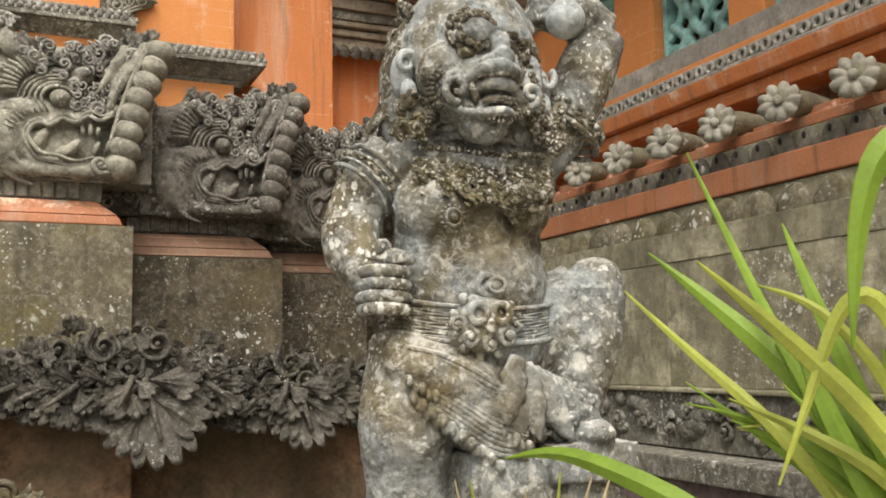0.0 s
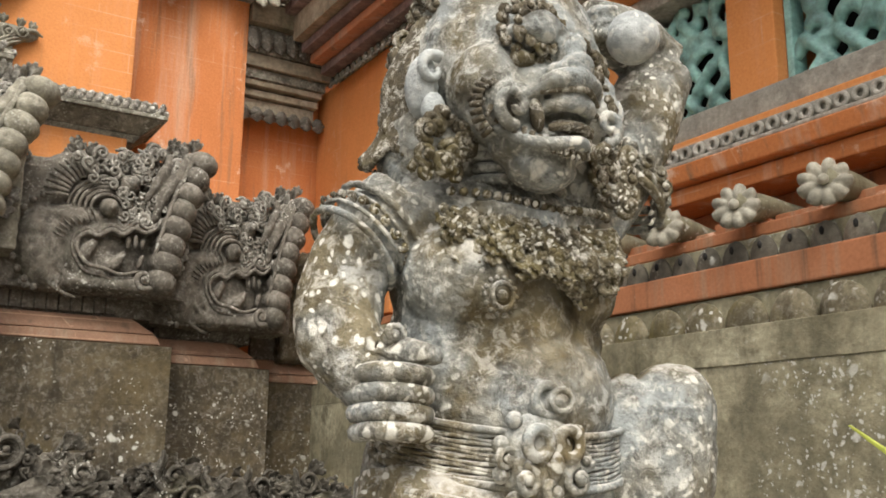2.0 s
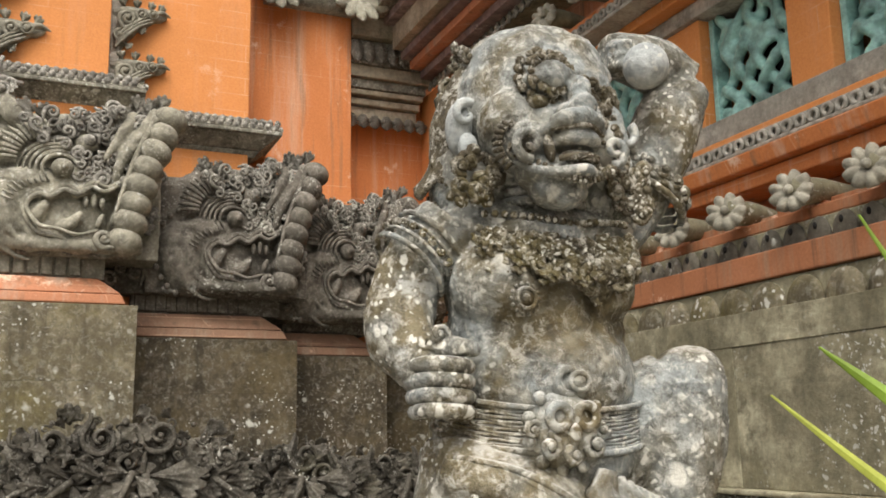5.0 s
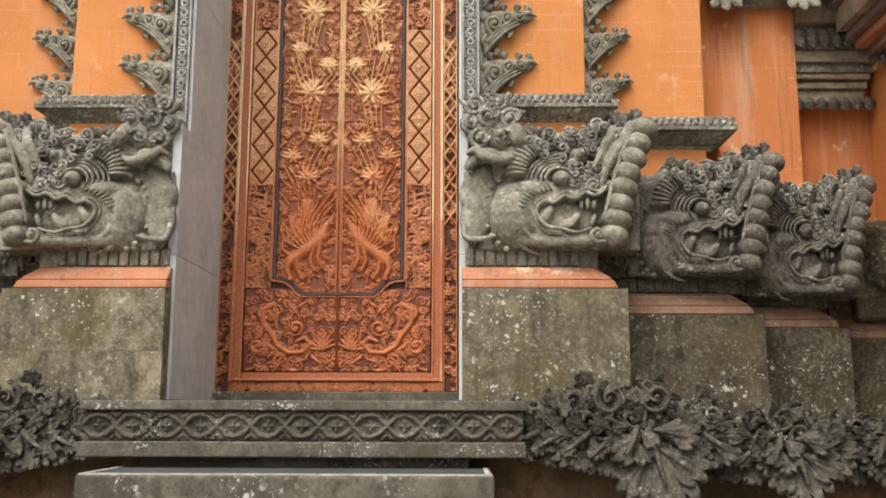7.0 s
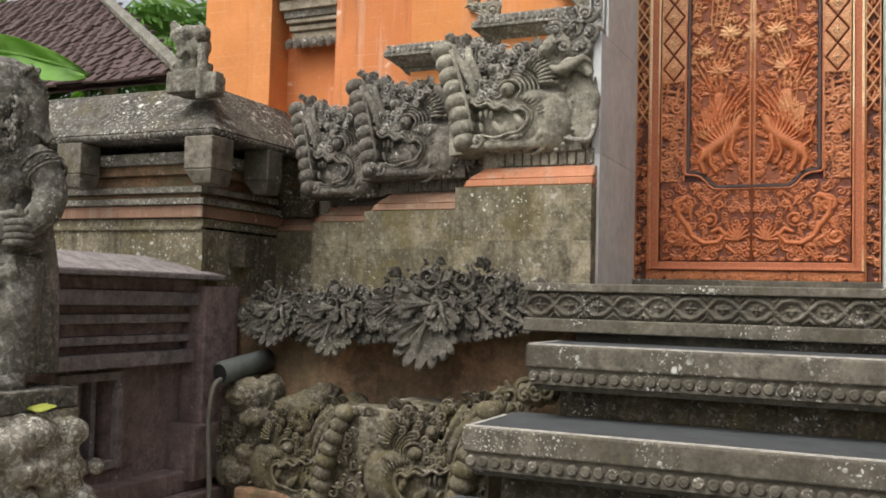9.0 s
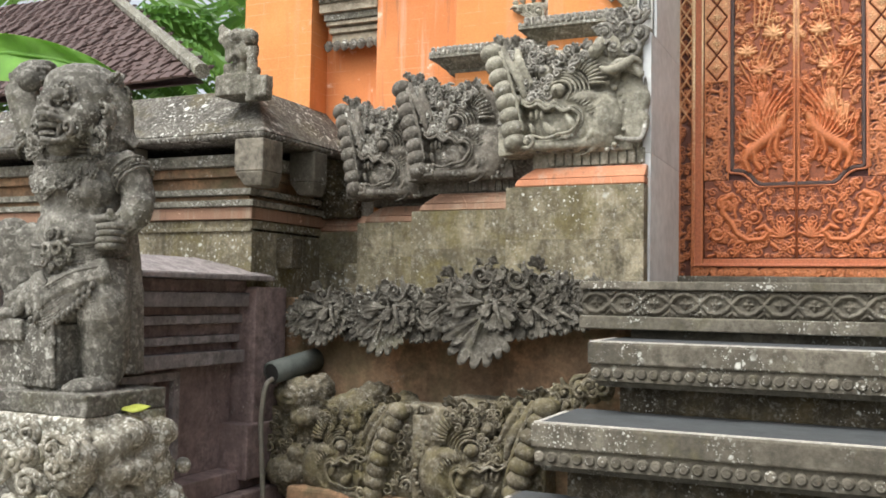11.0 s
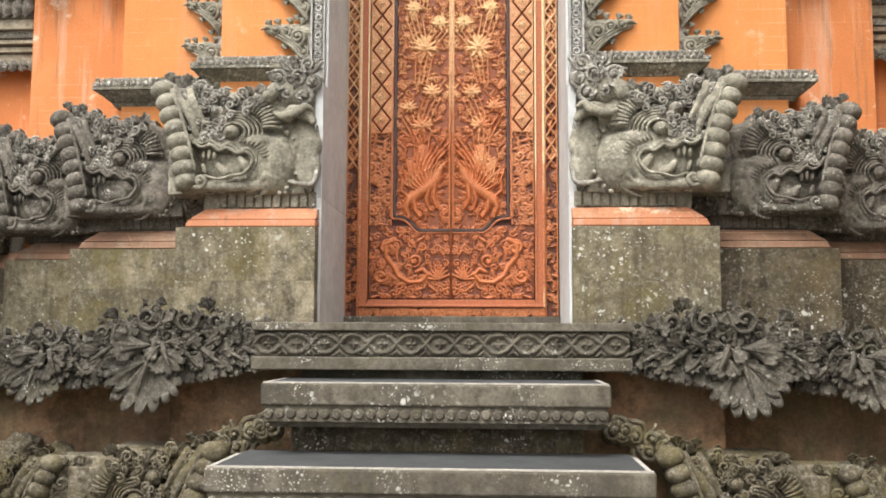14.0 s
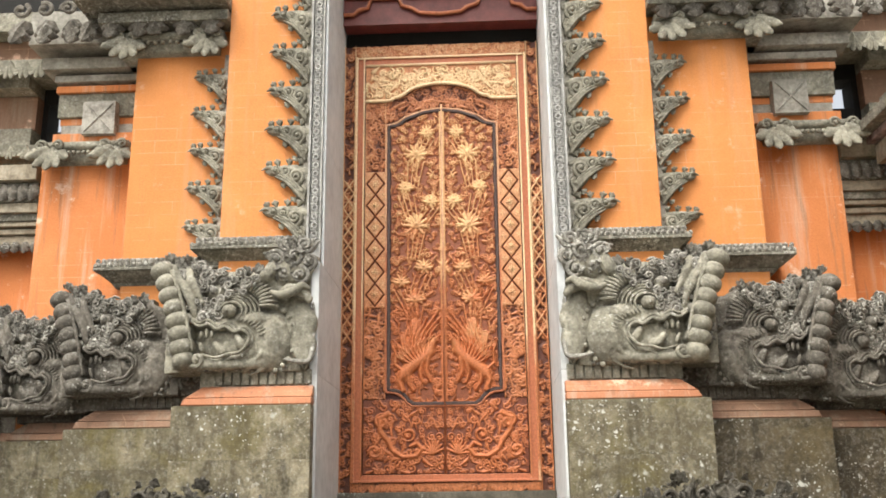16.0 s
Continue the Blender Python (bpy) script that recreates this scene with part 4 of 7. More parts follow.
# ---- carved elephant-like heads on the piers ----
def carved_head(ear):
    """Body lumps and fine carving of a trunked beast's head in high relief; it looks along +x."""
    s = Shape()
    f = {k: Shape() for k in ("eye", "brow", "mouth", "trunk_seam", "mane", "bead_trim", "ear", "ear_wing", *("trunk_ring_%d" % i for i in range(8)))}
    g = np.random.default_rng(3)
    s.box(0.06, 0.7, -0.05, 0.15, 0.0, 0.4)
    s.ball((0.42, -0.01, 0.38), (0.29, 0.07, 0.11))
    s.box(0.24, 0.68, 0.0, 0.15, 0.3, 0.49)
    s.ball((0.2, -0.03, 0.14), (0.11, 0.085, 0.145), nu=16, nv=12)
    s.ball((0.3, -0.05, 0.235), (0.13, 0.07, 0.05))
    s.ball((0.46, -0.05, 0.26), (0.12, 0.075, 0.06))
    s.ball((0.38, -0.06, 0.11), (0.15, 0.05, 0.09))
    # eye, brows, crest
    f["eye"].ball((0.385, -0.125, 0.272), (0.034, 0.034, 0.031), nu=14, nv=10)
    f["eye"].ball((0.39, -0.153, 0.27), 0.012)
    for i in range(5):
        R = 0.044 + 0.0145 * i
        f["brow"].spline([(0.38 + R * math.cos(a) * 1.25, -0.12 + 0.009 * i, 0.272 + R * math.sin(a)) for a in np.radians(np.linspace(215 - 8 * i, 20 + 20 * i, 8))], [0.004, 0.0085, 0.005], 6, 3)
    for i in range(11):
        a = radians(88 + 9 * i)
        f["brow"].spline([(0.335 + 0.085 * math.cos(a), -0.1, 0.298 + 0.078 * math.sin(a)), (0.33 + 0.12 * math.cos(a), -0.1, 0.298 + 0.115 * math.sin(a)), (0.315 + 0.145 * math.cos(a), -0.07, 0.298 + 0.15 * math.sin(a))], [0.005, 0.0085, 0.004], 6, 3)
    s.ball((0.455, -0.09, 0.365), (0.04, 0.04, 0.036))
    f["mane"].ball((0.462, -0.125, 0.372), 0.02)
    f["mane"].curl((0.43, -0.115, 0.325), 0.024, 0.0085, 1.3, 40, 1, 0.5)
    f["mane"].curl((0.51, -0.12, 0.245), 0.026, 0.01, 1.3, 200, -1, 0.4, tail=0.03)
    # open jaws: doubled wavy lip, tongue, teeth
    upper = [(0.555, -0.135, 0.225), (0.515, -0.145, 0.2), (0.475, -0.14, 0.212), (0.435, -0.145, 0.185), (0.395, -0.14, 0.198), (0.355, -0.14, 0.172), (0.325, -0.13, 0.182), (0.295, -0.12, 0.165), (0.288, -0.12, 0.138), (0.302, -0.125, 0.108), (0.33, -0.135, 0.078), (0.38, -0.14, 0.07), (0.44, -0.14, 0.055), (0.5, -0.14, 0.072)]
    f["mouth"].spline(upper, [0.006, 0.009, 0.009, 0.008, 0.005], 7, 4)
    f["mouth"].spline([(0.4 + 1.1 * (x - 0.4), y + 0.018, 0.135 + 1.3 * (z - 0.135)) for x, y, z in upper], [0.006, 0.009, 0.009, 0.008, 0.005], 7, 4)
    s.spline([(0.4 + 1.16 * (x - 0.4), y + 0.045, 0.135 + 1.45 * (z - 0.135)) for x, y, z in upper], 0.024, 8, 4)
    s.spline([(0.32, -0.05, 0.09), (0.325, -0.11, 0.12), (0.35, -0.125, 0.16)], [0.028, 0.024, 0.012], 9)
    s.spline([(0.37, -0.05, 0.085), (0.415, -0.125, 0.088), (0.45, -0.125, 0.13)], [0.026, 0.023, 0.009], 9)
    for x, z, q in ((0.46, 0.165, 0.02), (0.485, 0.17, 0.024), (0.51, 0.165, 0.018)):
        f["mouth"].ball((x, -0.125, z), (0.0095, 0.012, q))
    f["mouth"].ball((0.505, -0.13, 0.105), (0.01, 0.012, 0.026), (0, 20, 0))
    for i in range(9):
        a = radians(96 + 8 * i)
        f["mouth"].tube([(0.36 + 0.125 * math.cos(a), -0.122, 0.125 + 0.1 * math.sin(a)), (0.35 + 0.15 * math.cos(a), -0.108, 0.13 + 0.128 * math.sin(a))], [0.0045, 0.003], 5)
    for i in range(3):
        R = 0.115 + 0.026 * i
        s.spline([(0.335 + R * math.cos(a), -0.098 + 0.014 * i, 0.13 + R * 0.92 * math.sin(a)) for a in np.radians(np.linspace(135, 262, 8))], [0.006, 0.012, 0.006], 7, 3)
    s.spline([(0.16, -0.05, 0.04), (0.3, -0.085, 0.03), (0.5, -0.12, 0.025), (0.64, -0.11, 0.02)], [0.02, 0.024, 0.026, 0.018], 8)
    # trunk of swollen rings with a seam rope and a curled tip
    top, bot = np.array([0.715, -0.1, 0.475]), np.array([0.585, -0.125, 0.045])
    for i in range(8):
        t = i / 7
        q = top + (bot - top) * t + np.array([-0.018 * math.sin(math.pi * t), -0.015 * math.sin(math.pi * t), 0])
        f["trunk_ring_%d" % i].ball(q, (0.06 - 0.004 * (i % 2), 0.06, 0.046), (0, 16 + 5 * (i % 2), 0), nu=14, nv=9)
        s.ball(q + np.array([0, 0.06, 0]), (0.055, 0.07, 0.05))
    f["trunk_seam"].curl((0.52, -0.14, 0.045), 0.03, 0.012, 1.3, -70, -1, 0.3, tail=0.03)
    f["trunk_seam"].spline([(0.665, -0.13, 0.47), (0.61, -0.15, 0.34), (0.57, -0.155, 0.21), (0.54, -0.15, 0.09)], [0.012, 0.0095, 0.008, 0.006], 7)
    s.spline([(0.67, -0.1, 0.5), (0.635, -0.12, 0.43), (0.575, -0.125, 0.34), (0.545, -0.12, 0.25)], [0.02, 0.026, 0.024, 0.012], 8)
    s.spline([(0.6, -0.08, 0.49), (0.57, -0.12, 0.42), (0.51, -0.12, 0.31)], [0.018, 0.022, 0.01], 8)
    # matted mane: curls and small leaves
    for i in range(78):
        x = g.uniform(0.26, 0.7)
        z = 0.35 + 0.135 * g.uniform() * (0.55 + x)
        if i % 3:
            f["mane"].curl((x, -0.06 - 0.07 * g.uniform(), z), g.uniform(0.014, 0.03), 0.008, 1.3, g.uniform(0, 360), g.choice([-1, 1]), 0.5, 6, 13, tail=0.02, eye=False)
        else:
            f["mane"].fan((x, -0.06, z), g.uniform(20, 160), g.uniform(0.05, 0.075), 70, 3, 0.3, 0.5, 0.008, 5, 3)
    for i in range(46):
        x, z = g.uniform(0.43, 0.64), g.uniform(0.22, 0.47)
        f["mane"].curl((x, -0.11 - 0.02 * g.uniform(), z), g.uniform(0.012, 0.022), 0.0065, 1.2, g.uniform(0, 360), g.choice([-1, 1]), 0.5, 6, 11, tail=0.015, eye=False)
    for i in range(7):
        f["mane"].fan((0.6 + 0.015 * (i % 3), -0.05, 0.07 + 0.05 * i), g.uniform(-70, 20), 0.07, 80, 3, 0.3, 0.3, 0.01, 5, 3)
        f["mane"].fan((0.15 + 0.07 * i, -0.04, 0.05), g.uniform(-120, -60), 0.055, 80, 3, 0.3, 0.3, 0.01, 5, 3)
    for i in range(11):
        a = radians(100 + 14.5 * i)
        f["bead_trim"].ball((0.235 + 0.15 * math.cos(a), -0.07, 0.15 + 0.165 * math.sin(a)), 0.0125, nu=8, nv=6)
    if ear:
        s.spline([(0.17, -0.05, 0.35), (0.11, -0.09, 0.375), (0.05, -0.08, 0.36), (0.012, -0.09, 0.315)], [0.02, 0.03, 0.032, 0.012], 9)
        s.spline([(0.12, -0.0, 0.33), (0.055, -0.025, 0.25), (0.05, -0.02, 0.13), (0.055, -0.05, 0.05)], [0.03, 0.055, 0.055, 0.035], 10, flat=0.5)
        f["ear_wing"].leaf((0.085, -0.05, 0.37), -98, 0.34, 0.15, 2, 0.16, 0.1, 0.014, 20, 9)
        f["ear_wing"].spline([(0.2, -0.09, 0.37), (0.15, -0.12, 0.345), (0.09, -0.12, 0.36), (0.05, -0.11, 0.39), (0.015, -0.1, 0.375)], [0.008, 0.02, 0.024, 0.018, 0.006], 9)
        f["ear"].spline([(0.012, -0.02, 0.33), (0.005, -0.045, 0.18), (0.008, -0.09, 0.05), (0.06, -0.105, 0.035), (0.13, -0.09, 0.05)], [0.01, 0.012, 0.012, 0.012, 0.006], 7)
        s.box(0.0, 0.16, -0.01, 0.15, 0.0, 0.56)
        s.ball((0.12, -0.02, 0.5), (0.12, 0.05, 0.1))
        for x, z, R, b, h in ((0.1, 0.545, 0.058, 120, -1), (0.19, 0.535, 0.042, 60, 1), (0.05, 0.6, 0.04, 200, 1), (0.07, 0.45, 0.05, 10, 1), (0.14, 0.61, 0.035, 0, -1), (0.03, 0.52, 0.035, 250, -1), (0.15, 0.47, 0.032, 90, 1), (0.22, 0.47, 0.03, 180, -1)):
            f["ear"].curl((x, -0.05, z), R, 0.0125, 1.6, b, h, 0.5, tail=0.04)
        for i in range(14):
            f["ear"].fan((g.uniform(0.02, 0.2), -0.05, g.uniform(0.46, 0.6)), g.uniform(0, 360), 0.05, 80, 3, 0.3, 0.5, 0.008, 5, 3)
        s.spline([(0.2, -0.03, 0.52), (0.23, -0.07, 0.45), (0.29, -0.05, 0.4)], [0.03, 0.035, 0.012], 8)
    else:
        s.box(-0.14, 0.2, -0.01, 0.15, 0.0, 0.44)
        for i in range(40):
            f["mane"].curl((g.uniform(-0.13, 0.12), -0.015 - 0.03 * g.uniform(), g.uniform(0.04, 0.44)), g.uniform(0.016, 0.034), 0.0085, 1.3, g.uniform(0, 360), g.choice([-1, 1]), 0.5, 6, 12, tail=0.02, eye=False)
    return s, f


PARTS = {"eye": "bulging stone eye", "brow": "ridged brow and crest", "mouth": "open mouth with wavy lips", "trunk_seam": "raised seam with a curled tip", "mane": "matted curls", "bead_trim": "row of stone beads", "ear": "scrolled ear", "ear_wing": "smooth pale ear flap"}
head_me = {}
for ear in (True, False):
    body, fine = carved_head(ear)
    for tag in (0, 1):
        m = Matrix.Diagonal((1 if tag == 0 else -1, 1, 1, 1))
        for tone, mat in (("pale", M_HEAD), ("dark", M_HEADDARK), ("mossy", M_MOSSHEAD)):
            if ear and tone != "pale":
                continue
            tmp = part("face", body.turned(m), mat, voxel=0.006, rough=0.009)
            meshes = {"face": tmp.data}
            bpy.data.objects.remove(tmp)
            for k, sh in fine.items():
                if sh.v:
                    me = sh.turned(m).mesh(k)
                    me.materials.append(M_MANE if k in ("mane", "ear") and tone != "mossy" else mat)
                    meshes[k] = me
            head_me[ear, tag, tone] = meshes


def place_head(ear, tag, tone, at, scale, label, group):
    e = thing("carved_head", label, "carved head", at, group)
    e.scale = scale
    for k, me in head_me[ear, tag, tone].items():
        ob = part("trunk_ring" if k.startswith("trunk_ring") else k, me, None, e, PARTS.get(k, ""))
        if k in ("mane", "brow", "bead_trim"):
            tagged(ob, kind="stuff")
    return e


HEADS = ((True, "pale", 0.578, 3.53, 2.135, (1.0, 1.0, 1.0), "pale grey carved stone elephant-like head with a ringed trunk"),
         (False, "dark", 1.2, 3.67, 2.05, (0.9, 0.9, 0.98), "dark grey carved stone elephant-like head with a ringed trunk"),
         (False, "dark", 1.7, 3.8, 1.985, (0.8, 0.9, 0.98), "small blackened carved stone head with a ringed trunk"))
for side, tag in ((RIGHT, 0), (LEFT, 1)):
    for ear, tone, u, y, z, sc, lab in HEADS:
        place_head(ear, tag, tone, side @ Vector((u, y, z)), sc, lab, "carved heads on the gate piers")


for side in (RIGHT, LEFT):
    es = Shape()
    es.ball((2.46, 3.95, 2.16), (0.13, 0.12, 0.17), nu=16, nv=12)
    es.ball((2.42, 3.97, 2.28), (0.1, 0.1, 0.07))
    es.box(2.3, 2.58, 3.93, 4.1, 1.9, 2.2)
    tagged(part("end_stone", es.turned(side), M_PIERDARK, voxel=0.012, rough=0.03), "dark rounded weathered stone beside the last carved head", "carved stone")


# ---- leaf friezes ----
def leaf_frieze(u0, u1, z0, z1, y, fan, seed):
    """A bank of stone foliage: wide volutes along a rolling stem, smaller scrolls and leaf tips crowded round them."""
    s, body = Shape(), Shape()
    g = np.random.default_rng(seed)
    w, h = u1 - u0, z1 - z0

    def crest(u):
        t = (u - u0) / w
        return z0 + h * (0.6 + 0.4 * max(math.sin(math.pi * min(1, max(0, t) * 1.05)) ** 2 * 0.75, math.exp(-((u - fan) / 0.13) ** 2)))

    body.box(u0 + 0.02, u1 - 0.02, y + 0.04, y + 0.2, z0, z0 + h * 0.55)
    n = max(5, int(w / 0.07))
    for i in range(n):
        u = u0 + 0.05 + (w - 0.1) * i / (n - 1)
        body.ball((u, y + 0.02, z0 + 0.35 * (crest(u) - z0)), (0.06, 0.05, 0.4 * (crest(u) - z0)))
    # wide volutes with ribbed bands
    m = max(4, int(w / 0.085))
    for i in range(m):
        u = u0 + 0.06 + (w - 0.12) * (i + 0.3 * g.uniform(-1, 1)) / (m - 1)
        R = g.uniform(0.044, 0.06)
        z = z0 + (crest(u) - z0) * (0.3 if i % 2 else 0.62) + g.uniform(-0.012, 0.012)
        hand = -1 if i % 2 else 1
        b = 90 + hand * 70 + g.uniform(-40, 40)
        for k in range(3):
            s.curl((u, y - 0.045 + 0.012 * k, z), R * (1 - 0.22 * k), 0.0105, 1.35, b, hand, 0.25, 6, 20, tail=R * 0.5 if k < 2 else 0, eye=k == 0)
        for k in range(4):
            s.fan((u + R * math.cos(radians(b + 80 * k)), y - 0.03, z + R * math.sin(radians(b + 80 * k))), b + 80 * k + hand * 80, g.uniform(0.035, 0.05), 75, 3, 0.3, 0.5, 0.008, 5, 3)
    # small scrolls and hooked tips
    for i in range(int(44 * w / 0.7)):
        u = u0 + 0.03 + (w - 0.06) * g.uniform()
        q = 0.86 * g.uniform() ** 0.75
        R = g.uniform(0.011, 0.026)
        s.curl((u, y - 0.02 - 0.05 * (1 - 0.8 * q) * g.uniform(), z0 + (crest(u) - z0) * q), R, R * g.uniform(0.24, 0.34), g.uniform(0.9, 1.5), g.uniform(0, 360), g.choice([-1, 1]), 0.6, 6, 12, tail=R * g.uniform(0.5, 2.0), eye=i % 3 == 0)
    for i in range(int(22 * w / 0.7)):
        u = u0 + 0.04 + (w - 0.08) * g.uniform()
        q = g.uniform(0.05, 0.85)
        s.fan((u, y - 0.02 - 0.05 * (1 - 0.7 * q) * g.uniform(), z0 + (crest(u) - z0) * q), g.uniform(0, 360), g.uniform(0.045, 0.075), 85, 3, 0.2, 0.35, 0.008, 5, 4)
    for i in range(int(26 * w / 0.7)):
        s.ball((g.uniform(u0 + 0.03, u1 - 0.03), y - 0.06 * g.uniform(0.5, 1.1), g.uniform(z0, z0 + h * 0.75)), g.uniform(0.007, 0.013), nu=7, nv=5)
    return body, s


def acanthus(base, angle, length, spread, lobes):
    """A drooping acanthus leaf: a wide scalloped end, with pairs of scalloped side lobes folded over its root."""
    s = Shape()
    x, y, z = base
    s.fan(base, angle, length, spread, lobes, 0.12, 0.25, 0.014, 11, 5)
    ca, sa = math.cos(radians(angle)), math.sin(radians(angle))
    for k, q in enumerate((0.22, 0.02)):
        for d in (-1, 1):
            s.fan((x + ca * length * q, y - 0.015 - 0.012 * k, z + sa * length * q), angle + d * (50 + 22 * k), length * (0.7 - 0.12 * k), 58, 4, 0.16, 0.28, 0.01, 8, 4)
    s.spline([(x, y - 0.03, z), (x + ca * length * 0.35, y - 0.062, z + sa * length * 0.35), (x + ca * length * 0.7, y - 0.07, z + sa * length * 0.7)], [0.012, 0.01, 0.004], 7)
    return s


def hanging_leaves(u0, u1, z0, y, fan):
    """The leaves under a frieze: one large leaf, a spray of shrinking lobes towards the door and a short one away from it."""
    rail = Shape()
    rail.box(u0, u1, y + 0.05, y + 0.2, z0 - 0.06, z0 + 0.04)
    rail.spline([(u0 + 0.03, y + 0.05, z0 - 0.03), (fan - 0.1, y + 0.0, z0 - 0.01), (fan, y - 0.03, z0), (fan + 0.1, y + 0.0, z0 - 0.01), (u1 - 0.03, y + 0.05, z0 - 0.03)], [0.02, 0.028, 0.034, 0.028, 0.02], 9)
    big = min(1.0, (u1 - u0) / 0.6)
    leaves = [acanthus((fan + 0.01, y - 0.04, z0 + 0.045), -76, 0.285 * big + 0.02, 78, 6)]
    leaves.append(acanthus((fan - 0.03, y - 0.055, z0 + 0.05), -116, 0.16, 70, 5))
    x, k = 0.1, 0
    while fan - x > u0 + 0.03:
        leaves.append(acanthus((fan - x, y - 0.015 - 0.012 * (k % 2), z0 + 0.03), -138 - 7 * k, 0.19 - 0.014 * k, 64, 5))
        x += 0.095
        k += 1
    x, k = 0.11, 0
    while fan + x < u1 - 0.02:
        leaves.append(acanthus((fan + x, y - 0.015, z0 + 0.03), -46 + 7 * k, 0.17 - 0.014 * k, 64, 5))
        x += 0.1
        k += 1
    return rail, leaves


FRIEZES = ((0.74, 1.53, 1.405, 1.675, 3.36, 1.235, 11), (1.53, 2.0, 1.37, 1.57, 3.44, 1.775, 12), (2.0, 2.4, 1.36, 1.53, 3.56, 2.2, 13))
for side in (RIGHT, LEFT):
    for u0, u1, z0, z1, y, fan, seed in FRIEZES:
        fz = thing("leaf_frieze", "blackened stone frieze of curling foliage with hanging leaves", "stone frieze", group="leaf friezes of the gate")
        bank, scrolls = leaf_frieze(u0, u1, z0, z1, y, fan, seed)
        ob = melted("foliage", bank.turned(side), scrolls.turned(side), 0.008, 0.008, M_FRIEZE)
        ob.parent = fz
        tagged(ob, kind="stuff")
        rail, leaves = hanging_leaves(u0, u1, z0, y, fan)
        part("leaf_rail", rail.turned(side), M_FRIEZE, fz, smooth=True)
        for lf in leaves:
            part("hanging_leaf", lf.turned(side), M_FRIEZE, fz, "scalloped acanthus leaf of dark stone", smooth=True)

# lower carved heads beside the stairs
for side, tag in ((RIGHT, 0), (LEFT, 1)):
    for u, y, z, sc in ((1.05, 3.35, 0.52, 1.0), (1.72, 3.42, 0.5, 0.9)):
        place_head(False, 1 - tag, "mossy", side @ Vector((u + 0.62, y, z)), (sc, sc, sc), "mossy brown carved stone head beside the stairs", "carved heads beside the stairs")
    sc_ = Shape()
    g = np.random.default_rng(21)
    for i in range(26):
        t = i / 25
        sc_.curl((0.72 + 0.35 * t, 3.34 - 0.03 * g.uniform(), 1.15 - 0.12 * t - 0.09 * g.uniform()), g.uniform(0.025, 0.045), 0.013, 1.4, g.uniform(0, 360), g.choice([-1, 1]), 0.5, 6, 14, tail=0.03)
    for i in range(8):
        sc_.ball((0.72 + 0.05 * i, 3.36, 1.08 - 0.015 * i), (0.04, 0.05, 0.05))
    tagged(part("stair_scroll", sc_.turned(side), M_MOSSHEAD, smooth=True), "weathered stone scrollwork beside the steps", "scrollwork")
    plin = slabs([(0.95, 2.3, 3.3, 3.6, 0.0, 0.53)])
    tagged(part("stair_plinth", plin.turned(side), M_MOSSY, bevel=0.02), "mossy stone ledge under the carved heads", "ledge", kind="structure")

# ---- threshold and steps ----
th = thing("threshold", "grey stone threshold with a carved lozenge band", "threshold", kind="structure")
part("slab", slabs([(C - 0.8, C + 0.8, 3.215, 4.3, 1.51, 1.545)]), M_STEP, th, bevel=0.005)
part("sill", slabs([(C - 0.562, C + 0.562, 4.14, 4.3, 1.548, 1.592)]), M_STEP, th, bevel=0.004)
rl = Relief(1.58, 0.108, 0.004)
rl.H[:] = 0.002
for i in range(13):
    cx = 0.06 + 0.122 * i
    for d in (-1, 1):
        rl.stroke([(cx - 0.061, 0.054), (cx - 0.03, 0.054 + d * 0.034), (cx, 0.054 + d * 0.04), (cx + 0.03, 0.054 + d * 0.03), (cx + 0.061, 0.054)], 0.0095, 0.016, 0.0)
    rl.rosette(cx, 0.054, 0.022, 0.016, 4)
    for d in (-1, 1):
        rl.stroke([(cx + 0.045, 0.054 + d * 0.045), (cx + 0.061, 0.054 + d * 0.03), (cx + 0.077, 0.054 + d * 0.045)], 0.007, 0.013, 0.0)
        rl.rosette(cx + 0.061, 0.054 + d * 0.02, 0.014, 0.012, 4)
rl.H += 0.0016 * rng.standard_normal(rl.H.shape) + 0.004 * np.sin(rl.X * 31 + 3 * np.sin(rl.Z * 40)) * np.sin(rl.X * 9.7 + 1)
part("carved_band", relief_mesh(rl.shape((C - 0.79, 3.24, 1.401), 0.2), "carved_band"), M_STEP, th)
part("moulding", slabs([(C - 0.8, C + 0.8, 3.215, 3.6, 1.345, 1.4), (C - 0.6, C + 0.6, 3.3, 3.6, 0.9, 1.343)]), M_STEP, th, bevel=0.006)

